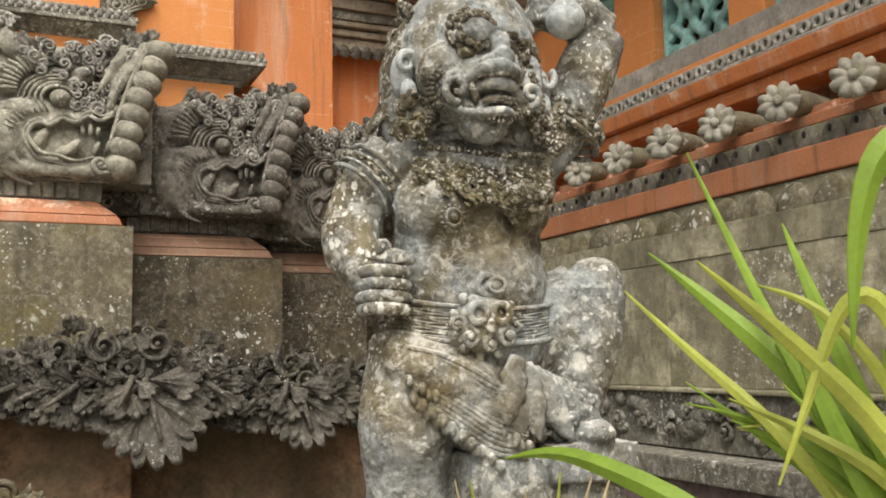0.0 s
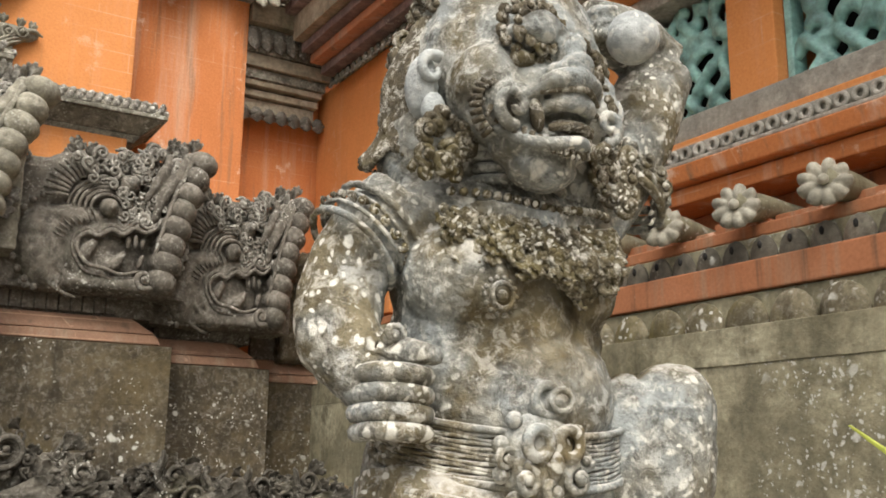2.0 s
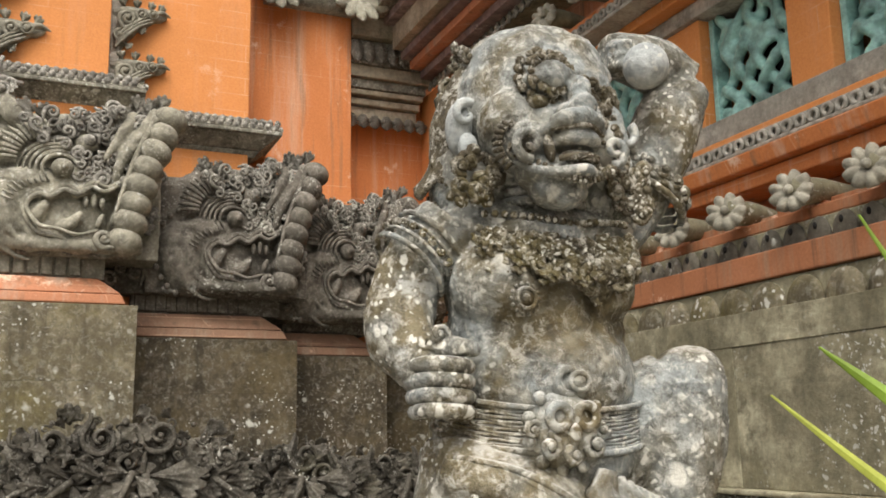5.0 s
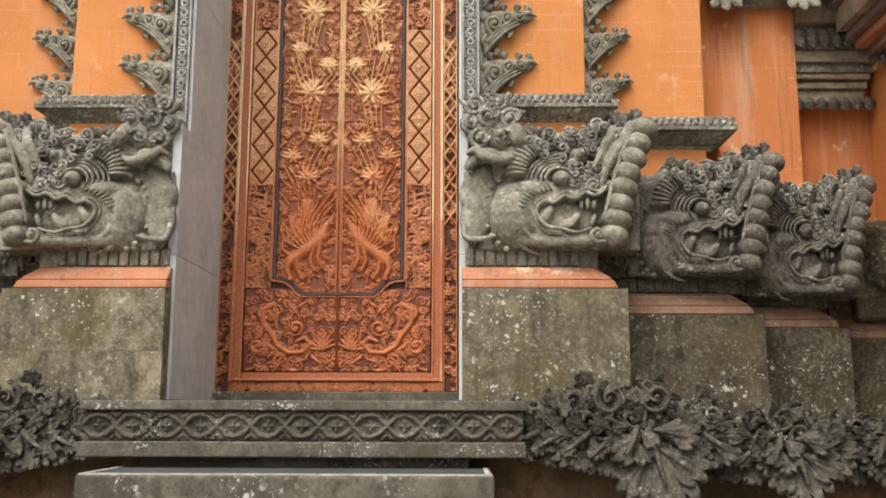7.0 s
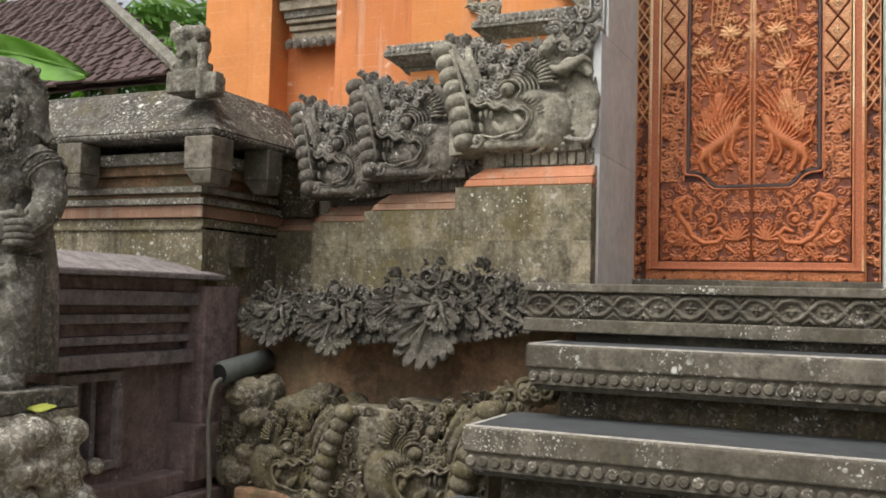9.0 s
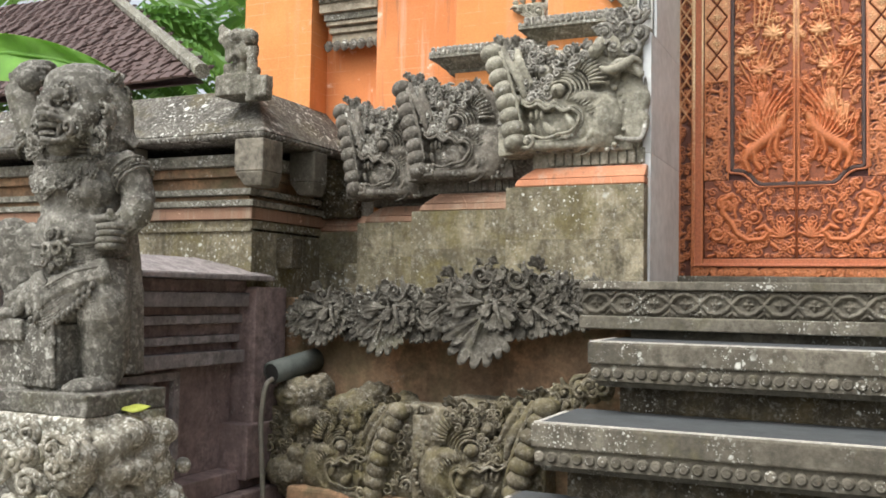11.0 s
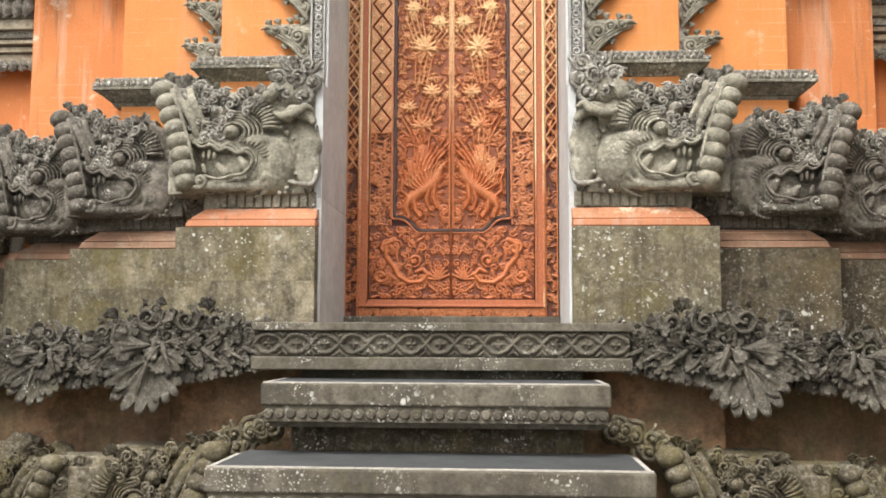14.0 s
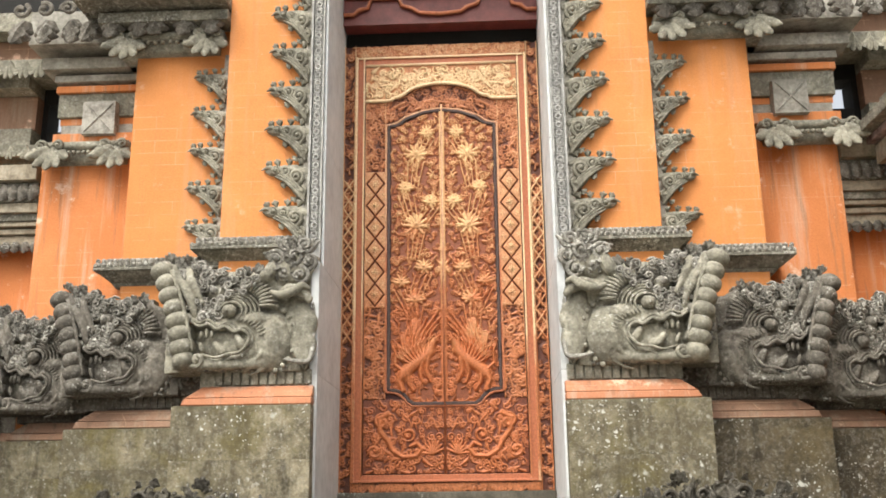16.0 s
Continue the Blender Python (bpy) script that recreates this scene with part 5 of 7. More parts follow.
coin = Shape()
coin.ball((0, 0.006, 0), (0.021, 0.014, 0.0215), nu=12, nv=6)
coin.ring((0, -0.004, 0), 0.013, 0.004, 12, 5)
coin_me = coin.mesh("bead")
for k in range(5):
    z, y, w = 1.305 - 0.28 * k, 2.9 - 0.33 * k, 0.675 + 0.112 * k
    stp = thing("stone_step", "grey stone step with a dark tread and a beaded front", "step", group="steps to the gate")
    part("slab", slabs([(C - w, C + w, y, y + 0.5, z - 0.085, z)]), M_STEP, stp, bevel=0.008)
    part("tread_inlay", slabs([(C - w + 0.028, C + w - 0.028, y + 0.03, y + 0.5, z - 0.01, z + 0.003)]), M_INLAY, stp, "dark slate-grey tread")
    edge = Shape()
    for x0, x1, y0, y1 in ((C - w + 0.006, C + w - 0.006, y + 0.014, y + 0.03), (C - w + 0.012, C - w + 0.028, y + 0.03, y + 0.38), (C + w - 0.028, C + w - 0.012, y + 0.03, y + 0.38)):
        edge.box(x0, x1, y0, y1, z - 0.01, z + 0.005)
    part("mortar_edge", edge, M_CHALK, stp, "pale worn mortar line")
    # darker stone here colours in the shade under the slab
    part("riser", slabs([(C - w + 0.09, C + w - 0.09, y + 0.15, y + 0.5, max(0, z - 0.28), z - 0.086)]), M_PIERDARK, stp, "recessed riser, its shade darkened into the stone", bevel=0.01)
    part("under_moulding", slabs([(C - w + 0.03, C + w - 0.03, y + 0.05, y + 0.5, z - 0.172, C - w + 0.02, C + w - 0.02, y + 0.03, y + 0.5, z - 0.148)]), M_STEP, stp, bevel=0.006)
    part("bead_backing", slabs([(C - w + 0.012, C + w - 0.012, y + 0.014, y + 0.4, z - 0.147, z - 0.086)]), M_STEP, stp)
    n = int(2 * w / 0.045)
    for i in range(n):
        ob = part("bead", coin_me, M_STEP, stp)
        ob.location = (C - w + 0.03 + (2 * w - 0.06) * i / (n - 1), y + 0.01, z - 0.118)

# ---- carved double door ----
door = thing("door_1", "carved wooden double door, red-orange and gilded, closed", "door", (C - 0.004, 4.2, 1.592), kind="structure")
DW, DH = 0.56, 2.54


def on_door(name, rel, at, mat, parent=None, depth=0.03, mirrored=False, clip=None, label=""):
    sh = rel.shape(at, depth, clip)
    if mirrored:
        sh.v = [(-x, y, z) for x, y, z in sh.v]
        sh.f = [tuple(reversed(q)) for q in sh.f]
    return part(name, relief_mesh(sh, name), mat, parent or door, label)


def groove(r, a, b, width, depth=0.014):
    """Cuts a straight groove into a relief."""
    a, b = np.array(a), np.array(b)
    d = b - a
    t = np.clip(((r.X - a[0]) * d[0] + (r.Z - a[1]) * d[1]) / (d @ d), 0, 1)
    dist = np.hypot(r.X - a[0] - t * d[0], r.Z - a[1] - t * d[1])
    r.H = np.where(dist < width, np.minimum(r.H, 0.0155 - depth * (1 - (dist / width) ** 2)), r.H)


for mir in (False, True):
    r = Relief(0.066, DH, 0.0035)
    r.H[:] = 0.001
    r.foliage(0.02, 0.018, 330, seed=3)
    for i in range(11):
        z0 = 0.78 + 0.085 * i
        for d in (0, 1):
            r.stroke([(0.004 + 0.058 * d, z0), (0.033, z0 + 0.042), (0.004 + 0.058 * d, z0 + 0.085)], 0.006, 0.021, 0)
    r.H[:2] = r.H[-2:] = 0.02
    on_door("border_carving", r, (DW - 0.066, 0.0, 0.0), M_DOORGOLD, mirrored=mir, label="gilded carved border strip")
r = Relief(2 * DW - 0.136, 0.07, 0.0035)
r.foliage(0.022, 0.018, 320, seed=4, mirror=True)
on_door("border_carving", r, (-DW + 0.068, 0.0, DH - 0.07), M_DOORGOLD, label="gilded carved border strip")
r = Relief(2 * DW - 0.136, 0.045, 0.0035)
r.foliage(0.02, 0.016, 260, seed=5, mirror=True)
on_door("border_carving", r, (-DW + 0.068, 0.0, 0.0), M_DOORGOLD, label="gilded carved border strip")
fr, gilt = Shape(), Shape()
for u0, u1, z0, z1, y0 in ((0.44, 0.492, 0.047, DH - 0.072, -0.012),):
    for sgn in (1, -1):
        a, b = sorted((sgn * u0, sgn * u1))
        fr.box(a, b, y0, 0.03, z0, z1)
        for w0, w1, y1 in ((u1 - 0.012, u1, 0.014), (u0, u0 + 0.009, 0.011)):
            c, d = sorted((sgn * w0, sgn * w1))
            gilt.box(c, d, y0 - y1, y0 + 0.002, z0, z1)
fr.box(-0.44, 0.44, -0.012, 0.03, 0.047, 0.088)
fr.box(-0.48, 0.48, -0.024, 0.0, 0.049, 0.062)
fr.box(-0.44, 0.44, -0.012, 0.03, DH - 0.125, DH - 0.072)
gilt.box(-0.478, 0.478, -0.024, 0.0, DH - 0.086, DH - 0.074)
part("door_frame", fr, M_DOORFRAME, door, "gilded moulded frame", bevel=0.003)

part("gilt_edge", gilt, M_GILT, door, "bright gilded edge of the frame", bevel=0.003)

# header board with a bowed lower edge
r = Relief(0.872, 0.235, 0.0035)
r.H[:] = 0.006
r.foliage(0.03, 0.02, 150, z0=0.03, z1=0.2, seed=8, mirror=True)


def bowed(X, Z):
    x = np.abs(X - 0.436)
    edge = np.where(x < 0.23, 0.035 + 0.075 * np.cos(np.clip(x / 0.23, 0, 1) * np.pi / 2) ** 0.8, np.where(x < 0.3, 0.02, 0.005))
    return Z > edge


on_door("header_board", r, (-0.436, -0.008, DH - 0.36), M_DOORGOLD, clip=bowed, label="gilded header board with a bowed edge")
r = Relief(0.872, 0.36, 0.0035)
r.foliage(0.026, 0.016, 330, seed=9, mirror=True)


def over_arch(X, Z):
    x = np.abs(X - 0.436)
    return (x > 0.303) | (Z > np.where(x < 0.235, 0.135 - 0.08 * (1 - np.cos(np.clip(x / 0.235, 0, 1) * np.pi / 2)), 0.055))


on_door("spandrel_carving", r, (-0.436, 0.001, 2.0), M_DOORGOLD, clip=over_arch, label="gilded carving over the arch")
bow = Shape()
pts = [(-0.436, -0.02, DH - 0.352), (-0.3, -0.02, DH - 0.35), (-0.27, -0.02, DH - 0.335), (-0.23, -0.022, DH - 0.325), (-0.15, -0.024, DH - 0.275), (0, -0.024, DH - 0.25)]
pts += [(-x, y, z) for x, y, z in reversed(pts[:-1])]
bow.spline(pts, 0.011, 6, 4)
for z in (DH - 0.128,):
    bow.tube([(-0.436, -0.018, z), (0.436, -0.018, z)], 0.009, 6)
part("header_moulding", bow, M_GILT, door, "bright gilded bowed moulding", smooth=True)

for mir in (False, True):
    lf = part("door_leaf", slabs([(0.002, 0.436, 0.004, 0.04, 0.09, DH - 0.13)] if not mir else [(-0.436, -0.002, 0.004, 0.04, 0.09, DH - 0.13)]), M_DOORRED, door, "carved door leaf")
    # lower field with serpents and scrolls
    r = Relief(0.432, 0.385, 0.0035)
    r.H[:] = 0.001
    r.foliage(0.022, 0.018, 330, seed=14)
    r.H = np.maximum(r.H, 0.0065)
    r.spiral(0.37, 0.12, 0.045, 0.02, 1.5, 2, -1)
    r.spiral(0.19, 0.2, 0.04, 0.02, 1.5, 1, 1)
    r.spiral(0.33, 0.27, 0.05, 0.021, 1.4, 3, 1)
    r.stroke([(0.3, 0.31), (0.345, 0.285), (0.34, 0.22), (0.3, 0.17), (0.275, 0.12), (0.22, 0.085), (0.15, 0.09), (0.12, 0.125), (0.145, 0.155), (0.18, 0.14)], 0.017, 0.024, 0.4)
    for k in range(9):
        a = math.pi * (0.02 + 0.11 * k)
        r.stroke([(0.062, 0.1), (0.062 + 0.055 * math.cos(a), 0.1 + 0.075 * math.sin(a))], 0.0085, 0.02, 0.3)
    for k in range(12):
        x, z = 0.36 - 0.021 * k, 0.16 - 0.1 * math.sin(0.27 * k)
        r.stroke([(x, z), (x + 0.02, z - 0.03)], 0.007, 0.018, 0.6)
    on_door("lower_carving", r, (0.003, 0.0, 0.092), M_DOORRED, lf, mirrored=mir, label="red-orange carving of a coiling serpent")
    # stile: lozenge lattice between foliage
    r = Relief(0.118, DH - 0.13 - 0.48, 0.0035)
    r.H[:] = 0.001
    hh = r.h
    r.foliage(0.028, 0.016, 150, z1=0.5, seed=15)
    r.foliage(0.028, 0.016, 190, z0=1.28, seed=16)
    w_ = (slice(0, r.nx), slice(int(0.5 / hh * r.nz), int(1.28 / hh * r.nz)))
    r.H[w_] = 0.0155
    for i in range(6):
        z0 = 0.505 + 0.128 * i
        for d in (-1, 1):
            groove(r, (0.059, z0), (0.059 + d * 0.05, z0 + 0.064), 0.0045)
            groove(r, (0.059 + d * 0.05, z0 + 0.064), (0.059, z0 + 0.128), 0.0045)
        r.rosette(0.059, z0 + 0.064, 0.022, 0.028, 8)
        r.rosette(0.059, z0 + 0.03, 0.014, 0.023, 5)
        r.rosette(0.059, z0 + 0.098, 0.013, 0.023, 5)
        for d in (0.014, 0.104):
            r.rosette(d, z0, 0.018, 0.023, 5)
    r.H[:2] = r.H[-2:] = 0.016
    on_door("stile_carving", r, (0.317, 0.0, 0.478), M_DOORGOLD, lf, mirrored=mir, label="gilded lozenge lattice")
    # main field: winged beasts below, lotus flowers on stems above
    PW, PH = 0.285, 1.655
    r = Relief(PW, PH, 0.0033)
    r.H[:] = 0.0
    r.foliage(0.017, 0.019, 1050, seed=18)
    r.H = np.maximum(r.H, 0.004)
    for z, x, R in ((0.56, 0.15, 0.06), (0.74, 0.1, 0.05), (0.98, 0.14, 0.075), (1.2, 0.2, 0.045), (1.4, 0.14, 0.07), (1.53, 0.08, 0.045), (0.66, 0.22, 0.045), (1.12, 0.06, 0.045)):
        for k in range(4):
            x2 = x + 0.03 * (k - 1.5)
            r.stroke([(0.13 + 0.02 * k, z - 0.2), (x2, z - 0.05)], 0.0042, 0.019, 0)
        r.rosette(x, z, R, 0.024, 9, z * 7)
        for k in range(7):
            a = math.pi * (0.05 + 0.15 * k)
            r.stroke([(x, z - 0.015), (x + R * 0.95 * math.cos(a), z - 0.015 + R * 0.95 * math.sin(a))], 0.018, 0.022, 0.6)
    # winged beast: haunch, chest, neck, legs and a tall wing of layered feathers
    r.stroke([(0.07, 0.27), (0.11, 0.23), (0.17, 0.19), (0.215, 0.15)], 0.034, 0.03, 0.0)
    r.stroke([(0.07, 0.27), (0.055, 0.31), (0.04, 0.33)], 0.026, 0.03, 0.3)
    r.rosette(0.04, 0.335, 0.026, 0.032, 5)
    r.stroke([(0.215, 0.16), (0.235, 0.11), (0.215, 0.06), (0.24, 0.045)], 0.02, 0.03, 0.5)
    r.stroke([(0.19, 0.16), (0.185, 0.1), (0.16, 0.06)], 0.015, 0.028, 0.4)
    r.stroke([(0.08, 0.23), (0.09, 0.16), (0.07, 0.11)], 0.015, 0.028, 0.4)
    r.stroke([(0.11, 0.21), (0.125, 0.15), (0.11, 0.1)], 0.013, 0.028, 0.4)
    r.stroke([(0.225, 0.17), (0.26, 0.2), (0.255, 0.26), (0.272, 0.3)], 0.01, 0.026, 0.5)
    r.stroke([(0.1, 0.25), (0.13, 0.34), (0.15, 0.42)], 0.05, 0.017, 0.3)
    r.stroke([(0.15, 0.23), (0.19, 0.3), (0.215, 0.35)], 0.04, 0.016, 0.3)
    for tier in range(3):
        for k in range(9):
            a = math.radians(100 - 9 * k)
            L = (0.23 - 0.012 * k) * (1 - 0.27 * tier)
            x, z = 0.085 + 0.011 * k, 0.265 - 0.008 * k
            r.stroke([(x, z), (x + 0.6 * L * math.cos(a), z + 0.6 * L * math.sin(a)), (x + L * math.cos(a + 0.25), z + L * math.sin(a + 0.25))], 0.0085, 0.022 + 0.004 * tier, 0.5)
    r.H[:3] = 0.018

    def field(X, Z):
        low = np.interp(X, [0.15, 0.165, 0.2, 0.235, 0.26], [0.0, 0.005, 0.035, 0.062, 0.07])
        top = PH - np.where(X > 0.235, 0.085, 0.085 * (1 - np.cos(np.clip(X / 0.235, 0, 1) * np.pi / 2)) + 0.0)
        return (Z >= low) & (Z <= top)

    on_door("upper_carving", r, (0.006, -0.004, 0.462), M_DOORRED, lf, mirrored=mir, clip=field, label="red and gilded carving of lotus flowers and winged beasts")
    rim = [(0.004, -0.01, 0.452), (0.158, -0.01, 0.452), (0.168, -0.01, 0.454), (0.19, -0.01, 0.47), (0.208, -0.01, 0.494), (0.228, -0.01, 0.512), (0.252, -0.01, 0.522), (0.292, -0.01, 0.526), (0.299, -0.01, 0.534), (0.299, -0.01, 0.62), (0.299, -0.01, 1.5), (0.299, -0.01, 2.01), (0.296, -0.01, 2.03), (0.26, -0.01, 2.036), (0.235, -0.01, 2.045), (0.2, -0.01, 2.075), (0.1, -0.01, 2.112), (0.004, -0.01, 2.125)]
    sg = -1 if mir else 1
    g1, g2 = Shape(), Shape()
    g1.tube([(sg * x, y, z) for x, y, z in rim], 0.0115, 6)
    g2.tube([(sg * (0.004 + (x - 0.004) * 1.055), -0.012, 1.29 + (z - 1.29) * 1.014) for x, y, z in rim], 0.0065, 6)
    part("panel_groove", g1, M_GROOVE, lf, "dark brown painted groove round the panel")
    part("panel_rim", g2, M_DOORFRAME, lf, "gilded rim", smooth=True)
ast = Shape()
ast.tube([(0, -0.012, 0.09), (0, -0.012, 2.16)], 0.0065, 8)
part("meeting_bead", ast, M_DOORFRAME, door, "gilded bead between the leaves", smooth=True)

# valance over the door
val = thing("door_valance", "maroon and gilded scalloped wooden valance over the door", "valance", (C, 4.08, 4.28))
part("board", slabs([(-0.56, 0.56, 0.01, 0.12, -0.06, 0.6)]), M_MAROON, val)
gs = Shape()
prof = [(-0.56, 0.0), (-0.5, 0.0), (-0.47, 0.03), (-0.42, 0.04), (-0.4, 0.1), (-0.24, 0.1), (-0.22, 0.05), (-0.16, 0.03), (-0.12, 0.0), (0.0, -0.01)]
prof += [(-x, z) for x, z in reversed(prof[:-1])]
gs.tube([(x, -0.005, z) for x, z in prof], 0.013, 6)
part("scalloped_edge", gs, M_DOORFRAME, val, "gilded scalloped rim", smooth=True)
r = Relief(1.1, 0.2, 0.005)
r.foliage(0.035, 0.02, 160, seed=31, mirror=True)
part("carving", relief_mesh(r.shape((-0.55, 0.0, 0.1), 0.01), "carving"), M_DOORGOLD, val)
tagged(part("gate_lintel", slabs([(C - 0.6, C + 0.6, 3.7, 4.4, 4.8, 5.1)]), M_ORANGE), "orange painted wall over the door", "wall", kind="structure")
# sheet coloured near-black so the opening behind the door reads as unlit
tagged(part("wall_back", slabs([(C - 0.6, C + 0.6, 4.25, 4.4, 1.5, 4.8)]), M_DARK), "near-black sheet behind the door, in place of unlit depth", "wall", kind="structure")


# ---- guardian statue ----
def guardian():
    """A squat demon guardian: right fist on the hip, left arm raised to the head, left knee lifted. It faces -y."""
    s, f, o, w = Shape(), Shape(), Shape(), Shape()
    B = s.ball
    g = np.random.default_rng(9)
    # trunk
    B((0.685, 1.425, 1.62), (0.14, 0.12, 0.105))
    B((0.685, 1.415, 1.605), (0.13, 0.112, 0.085))
    B((0.685, 1.435, 1.755), (0.14, 0.105, 0.1))
    B((0.615, 1.4, 1.745), (0.075, 0.075, 0.07))
    B((0.745, 1.4, 1.747), (0.075, 0.075, 0.07))
    B((0.685, 1.43, 1.685), (0.134, 0.1, 0.115), nu=16, nv=12)
    B((0.68, 1.425, 1.64), (0.136, 0.108, 0.05), nu=18, nv=10)
    B((0.68, 1.44, 1.83), (0.155, 0.085, 0.055))
    B((0.685, 1.42, 1.52), (0.14, 0.115, 0.08))
    B((0.68, 1.41, 1.875), (0.065, 0.06, 0.05))
    for i in range(3):
        f.tube([(0.68 + 0.066 * math.cos(a), 1.405 + 0.06 * math.sin(a), 1.858 + 0.014 * i) for a in np.linspace(0, 6.28, 20)[:-1]], 0.007, 6, closed=True)
    # head
    B((0.685, 1.415, 2.0), (0.122, 0.12, 0.115), nu=18, nv=12)
    B((0.675, 1.37, 1.945), (0.1, 0.09, 0.065), nu=16, nv=10)
    B((0.665, 1.325, 1.885), (0.058, 0.052, 0.028))
    B((0.62, 1.335, 1.93), (0.045, 0.05, 0.04))
    B((0.735, 1.335, 1.935), (0.045, 0.05, 0.04))
    B((0.69, 1.43, 2.055), (0.12, 0.122, 0.08))
    B((0.615, 1.43, 2.0), (0.055, 0.09, 0.095))
    B((0.6, 1.45, 1.9), (0.06, 0.08, 0.08))
    B((0.78, 1.44, 1.9), (0.06, 0.08, 0.08))
    # smooth cheeks and chin, thick beak-like upper lip, hanging under lip
    B((0.605, 1.345, 1.955), (0.042, 0.05, 0.05))
    B((0.745, 1.345, 1.955), (0.04, 0.05, 0.05))
    B((0.664, 1.318, 1.86), (0.043, 0.036, 0.024))
    s.spline([(0.624, 1.296, 1.93), (0.64, 1.268, 1.943), (0.666, 1.252, 1.946), (0.695, 1.266, 1.945), (0.716, 1.294, 1.936)], [0.007, 0.011, 0.012, 0.011, 0.007], 10)
    s.spline([(0.634, 1.296, 1.914), (0.65, 1.272, 1.921), (0.668, 1.262, 1.923), (0.69, 1.27, 1.922), (0.708, 1.294, 1.916)], [0.006, 0.009, 0.01, 0.009, 0.006], 10)
    s.spline([(0.592, 1.306, 1.892), (0.612, 1.286, 1.879), (0.636, 1.272, 1.874), (0.658, 1.266, 1.878), (0.68, 1.268, 1.88), (0.702, 1.282, 1.878)], [0.004, 0.007, 0.0085, 0.009, 0.008, 0.004], 8)
    # dark lumps and lines between the lips stand in for mouth shadow
    o.ball((0.676, 1.278, 1.9), (0.03, 0.012, 0.0085))
    o.ball((0.632, 1.284, 1.908), (0.0065, 0.01, 0.019), (0, -12, 0))
    o.spline([(0.63, 1.275, 1.931), (0.668, 1.249, 1.934), (0.71, 1.275, 1.931)], [0.0025, 0.004, 0.0025], 6)
    o.spline([(0.64, 1.274, 1.893), (0.668, 1.262, 1.896), (0.7, 1.276, 1.895)], [0.004, 0.006, 0.004], 7)
    for k in range(16):
        o.curl((0.706 + 0.04 * g.uniform(), 1.283 + 0.02 * g.uniform(), 1.885 + 0.09 * g.uniform()), g.uniform(0.006, 0.01), 0.004, 1.2, g.uniform(0, 360), 1, 0.4, 5, 9)
    # tusk curls at the ends of the mouth, comb-like whiskers under them
    f.curl((0.602, 1.286, 1.913), 0.022, 0.0075, 1.2, -80, -1, 0.35, 8, 22, eye=False)
    f.curl((0.734, 1.288, 1.917), 0.02, 0.007, 1.2, -100, 1, 0.35, 8, 20, eye=False)
    o.ball((0.602, 1.297, 1.913), (0.012, 0.006, 0.012))
    for i in range(27):
        t = i / 26
        x = 0.572 + 0.188 * t
        dz = 0.058 * (2 * t - 1) ** 2
        o.tube([(x, 1.314 - 0.046 * math.sin(math.pi * t), 1.874 + dz), (x + 0.008 * (2 * t - 1), 1.312 - 0.046 * math.sin(math.pi * t), 1.861 + dz)], [0.0038, 0.0028], 5)
    for i in range(10):
        a = radians(110 + 14 * i)
        for cx, e in ((0.6, 1), (0.736, -1)):
            o.tube([(cx + e * 0.028 * math.cos(a), 1.3, 1.914 + 0.029 * math.sin(a)), (cx + e * 0.037 * math.cos(a), 1.31, 1.914 + 0.039 * math.sin(a))], [0.0042, 0.003], 5)
    # nose and eyes under a heavy boss on the brow
    B((0.678, 1.272, 1.968), (0.02, 0.021, 0.016))
    B((0.68, 1.284, 1.99), (0.015, 0.02, 0.025))
    for d in (-1, 1):
        B((0.678 + 0.022 * d, 1.283, 1.961), (0.013, 0.015, 0.011))
        # dark balls put in as the shade of hollow eyes
        o.ball((0.678 + 0.05 * d, 1.304, 1.978), (0.017, 0.013, 0.011))
    s.ball((0.643, 1.292, 2.01), (0.026, 0.018, 0.016), nu=16, nv=12)
    s.spline([(0.6, 1.315, 1.996), (0.62, 1.296, 2.012), (0.645, 1.286, 2.022), (0.672, 1.29, 2.014), (0.69, 1.3, 1.998)], [0.006, 0.01, 0.011, 0.01, 0.006], 8)
    for ring in range(2):
        n = 12 + 5 * ring
        for i in range(n):
            a = 2 * math.pi * i / n
            R = 0.03 + 0.012 * ring
            o.curl((0.643 + R * math.cos(a), 1.29 + 0.012 * ring + 0.2 * max(0, abs(R * math.cos(a)) - 0.02), 2.014 + 0.8 * R * math.sin(a)), 0.0085, 0.0042, 1.2, 40 * i, 1 - 2 * (i % 2), 0.5, 5, 10)
    for i in range(70):
        a, b = g.uniform(0.05, 1.2), g.uniform(-0.25, 0.3)
        p = (0.685 + 0.118 * math.sin(a) * math.cos(b), 1.415 - 0.12 * math.cos(a) * math.cos(b), 1.985 + 0.112 * math.sin(b))
        o.curl(p, g.uniform(0.006, 0.011), 0.004, 1.2, g.uniform(0, 360), g.choice([-1, 1]), 0.4, 5, 10)
    # ears with pale crust, clusters of curls under them
    for d, x in ((-1, 0.556), (1, 0.815)):
        w.ball((x, 1.398, 1.962), (0.018, 0.024, 0.038))
        w.curl((x, 1.374, 1.974), 0.02, 0.0075, 0.9, 60, -d, 0.1, 8, 18, eye=False)
        w.ball((x - 0.004 * d, 1.378, 1.93), (0.014, 0.014, 0.02))
        for k in range(16):
            o.curl((x + g.uniform(-0.02, 0.036) * -d, 1.355 + 0.012 * g.uniform(), 1.918 - 0.0045 * k), 0.0135, 0.0058, 1.3, 60 * k, d, 0.5, 6, 12)
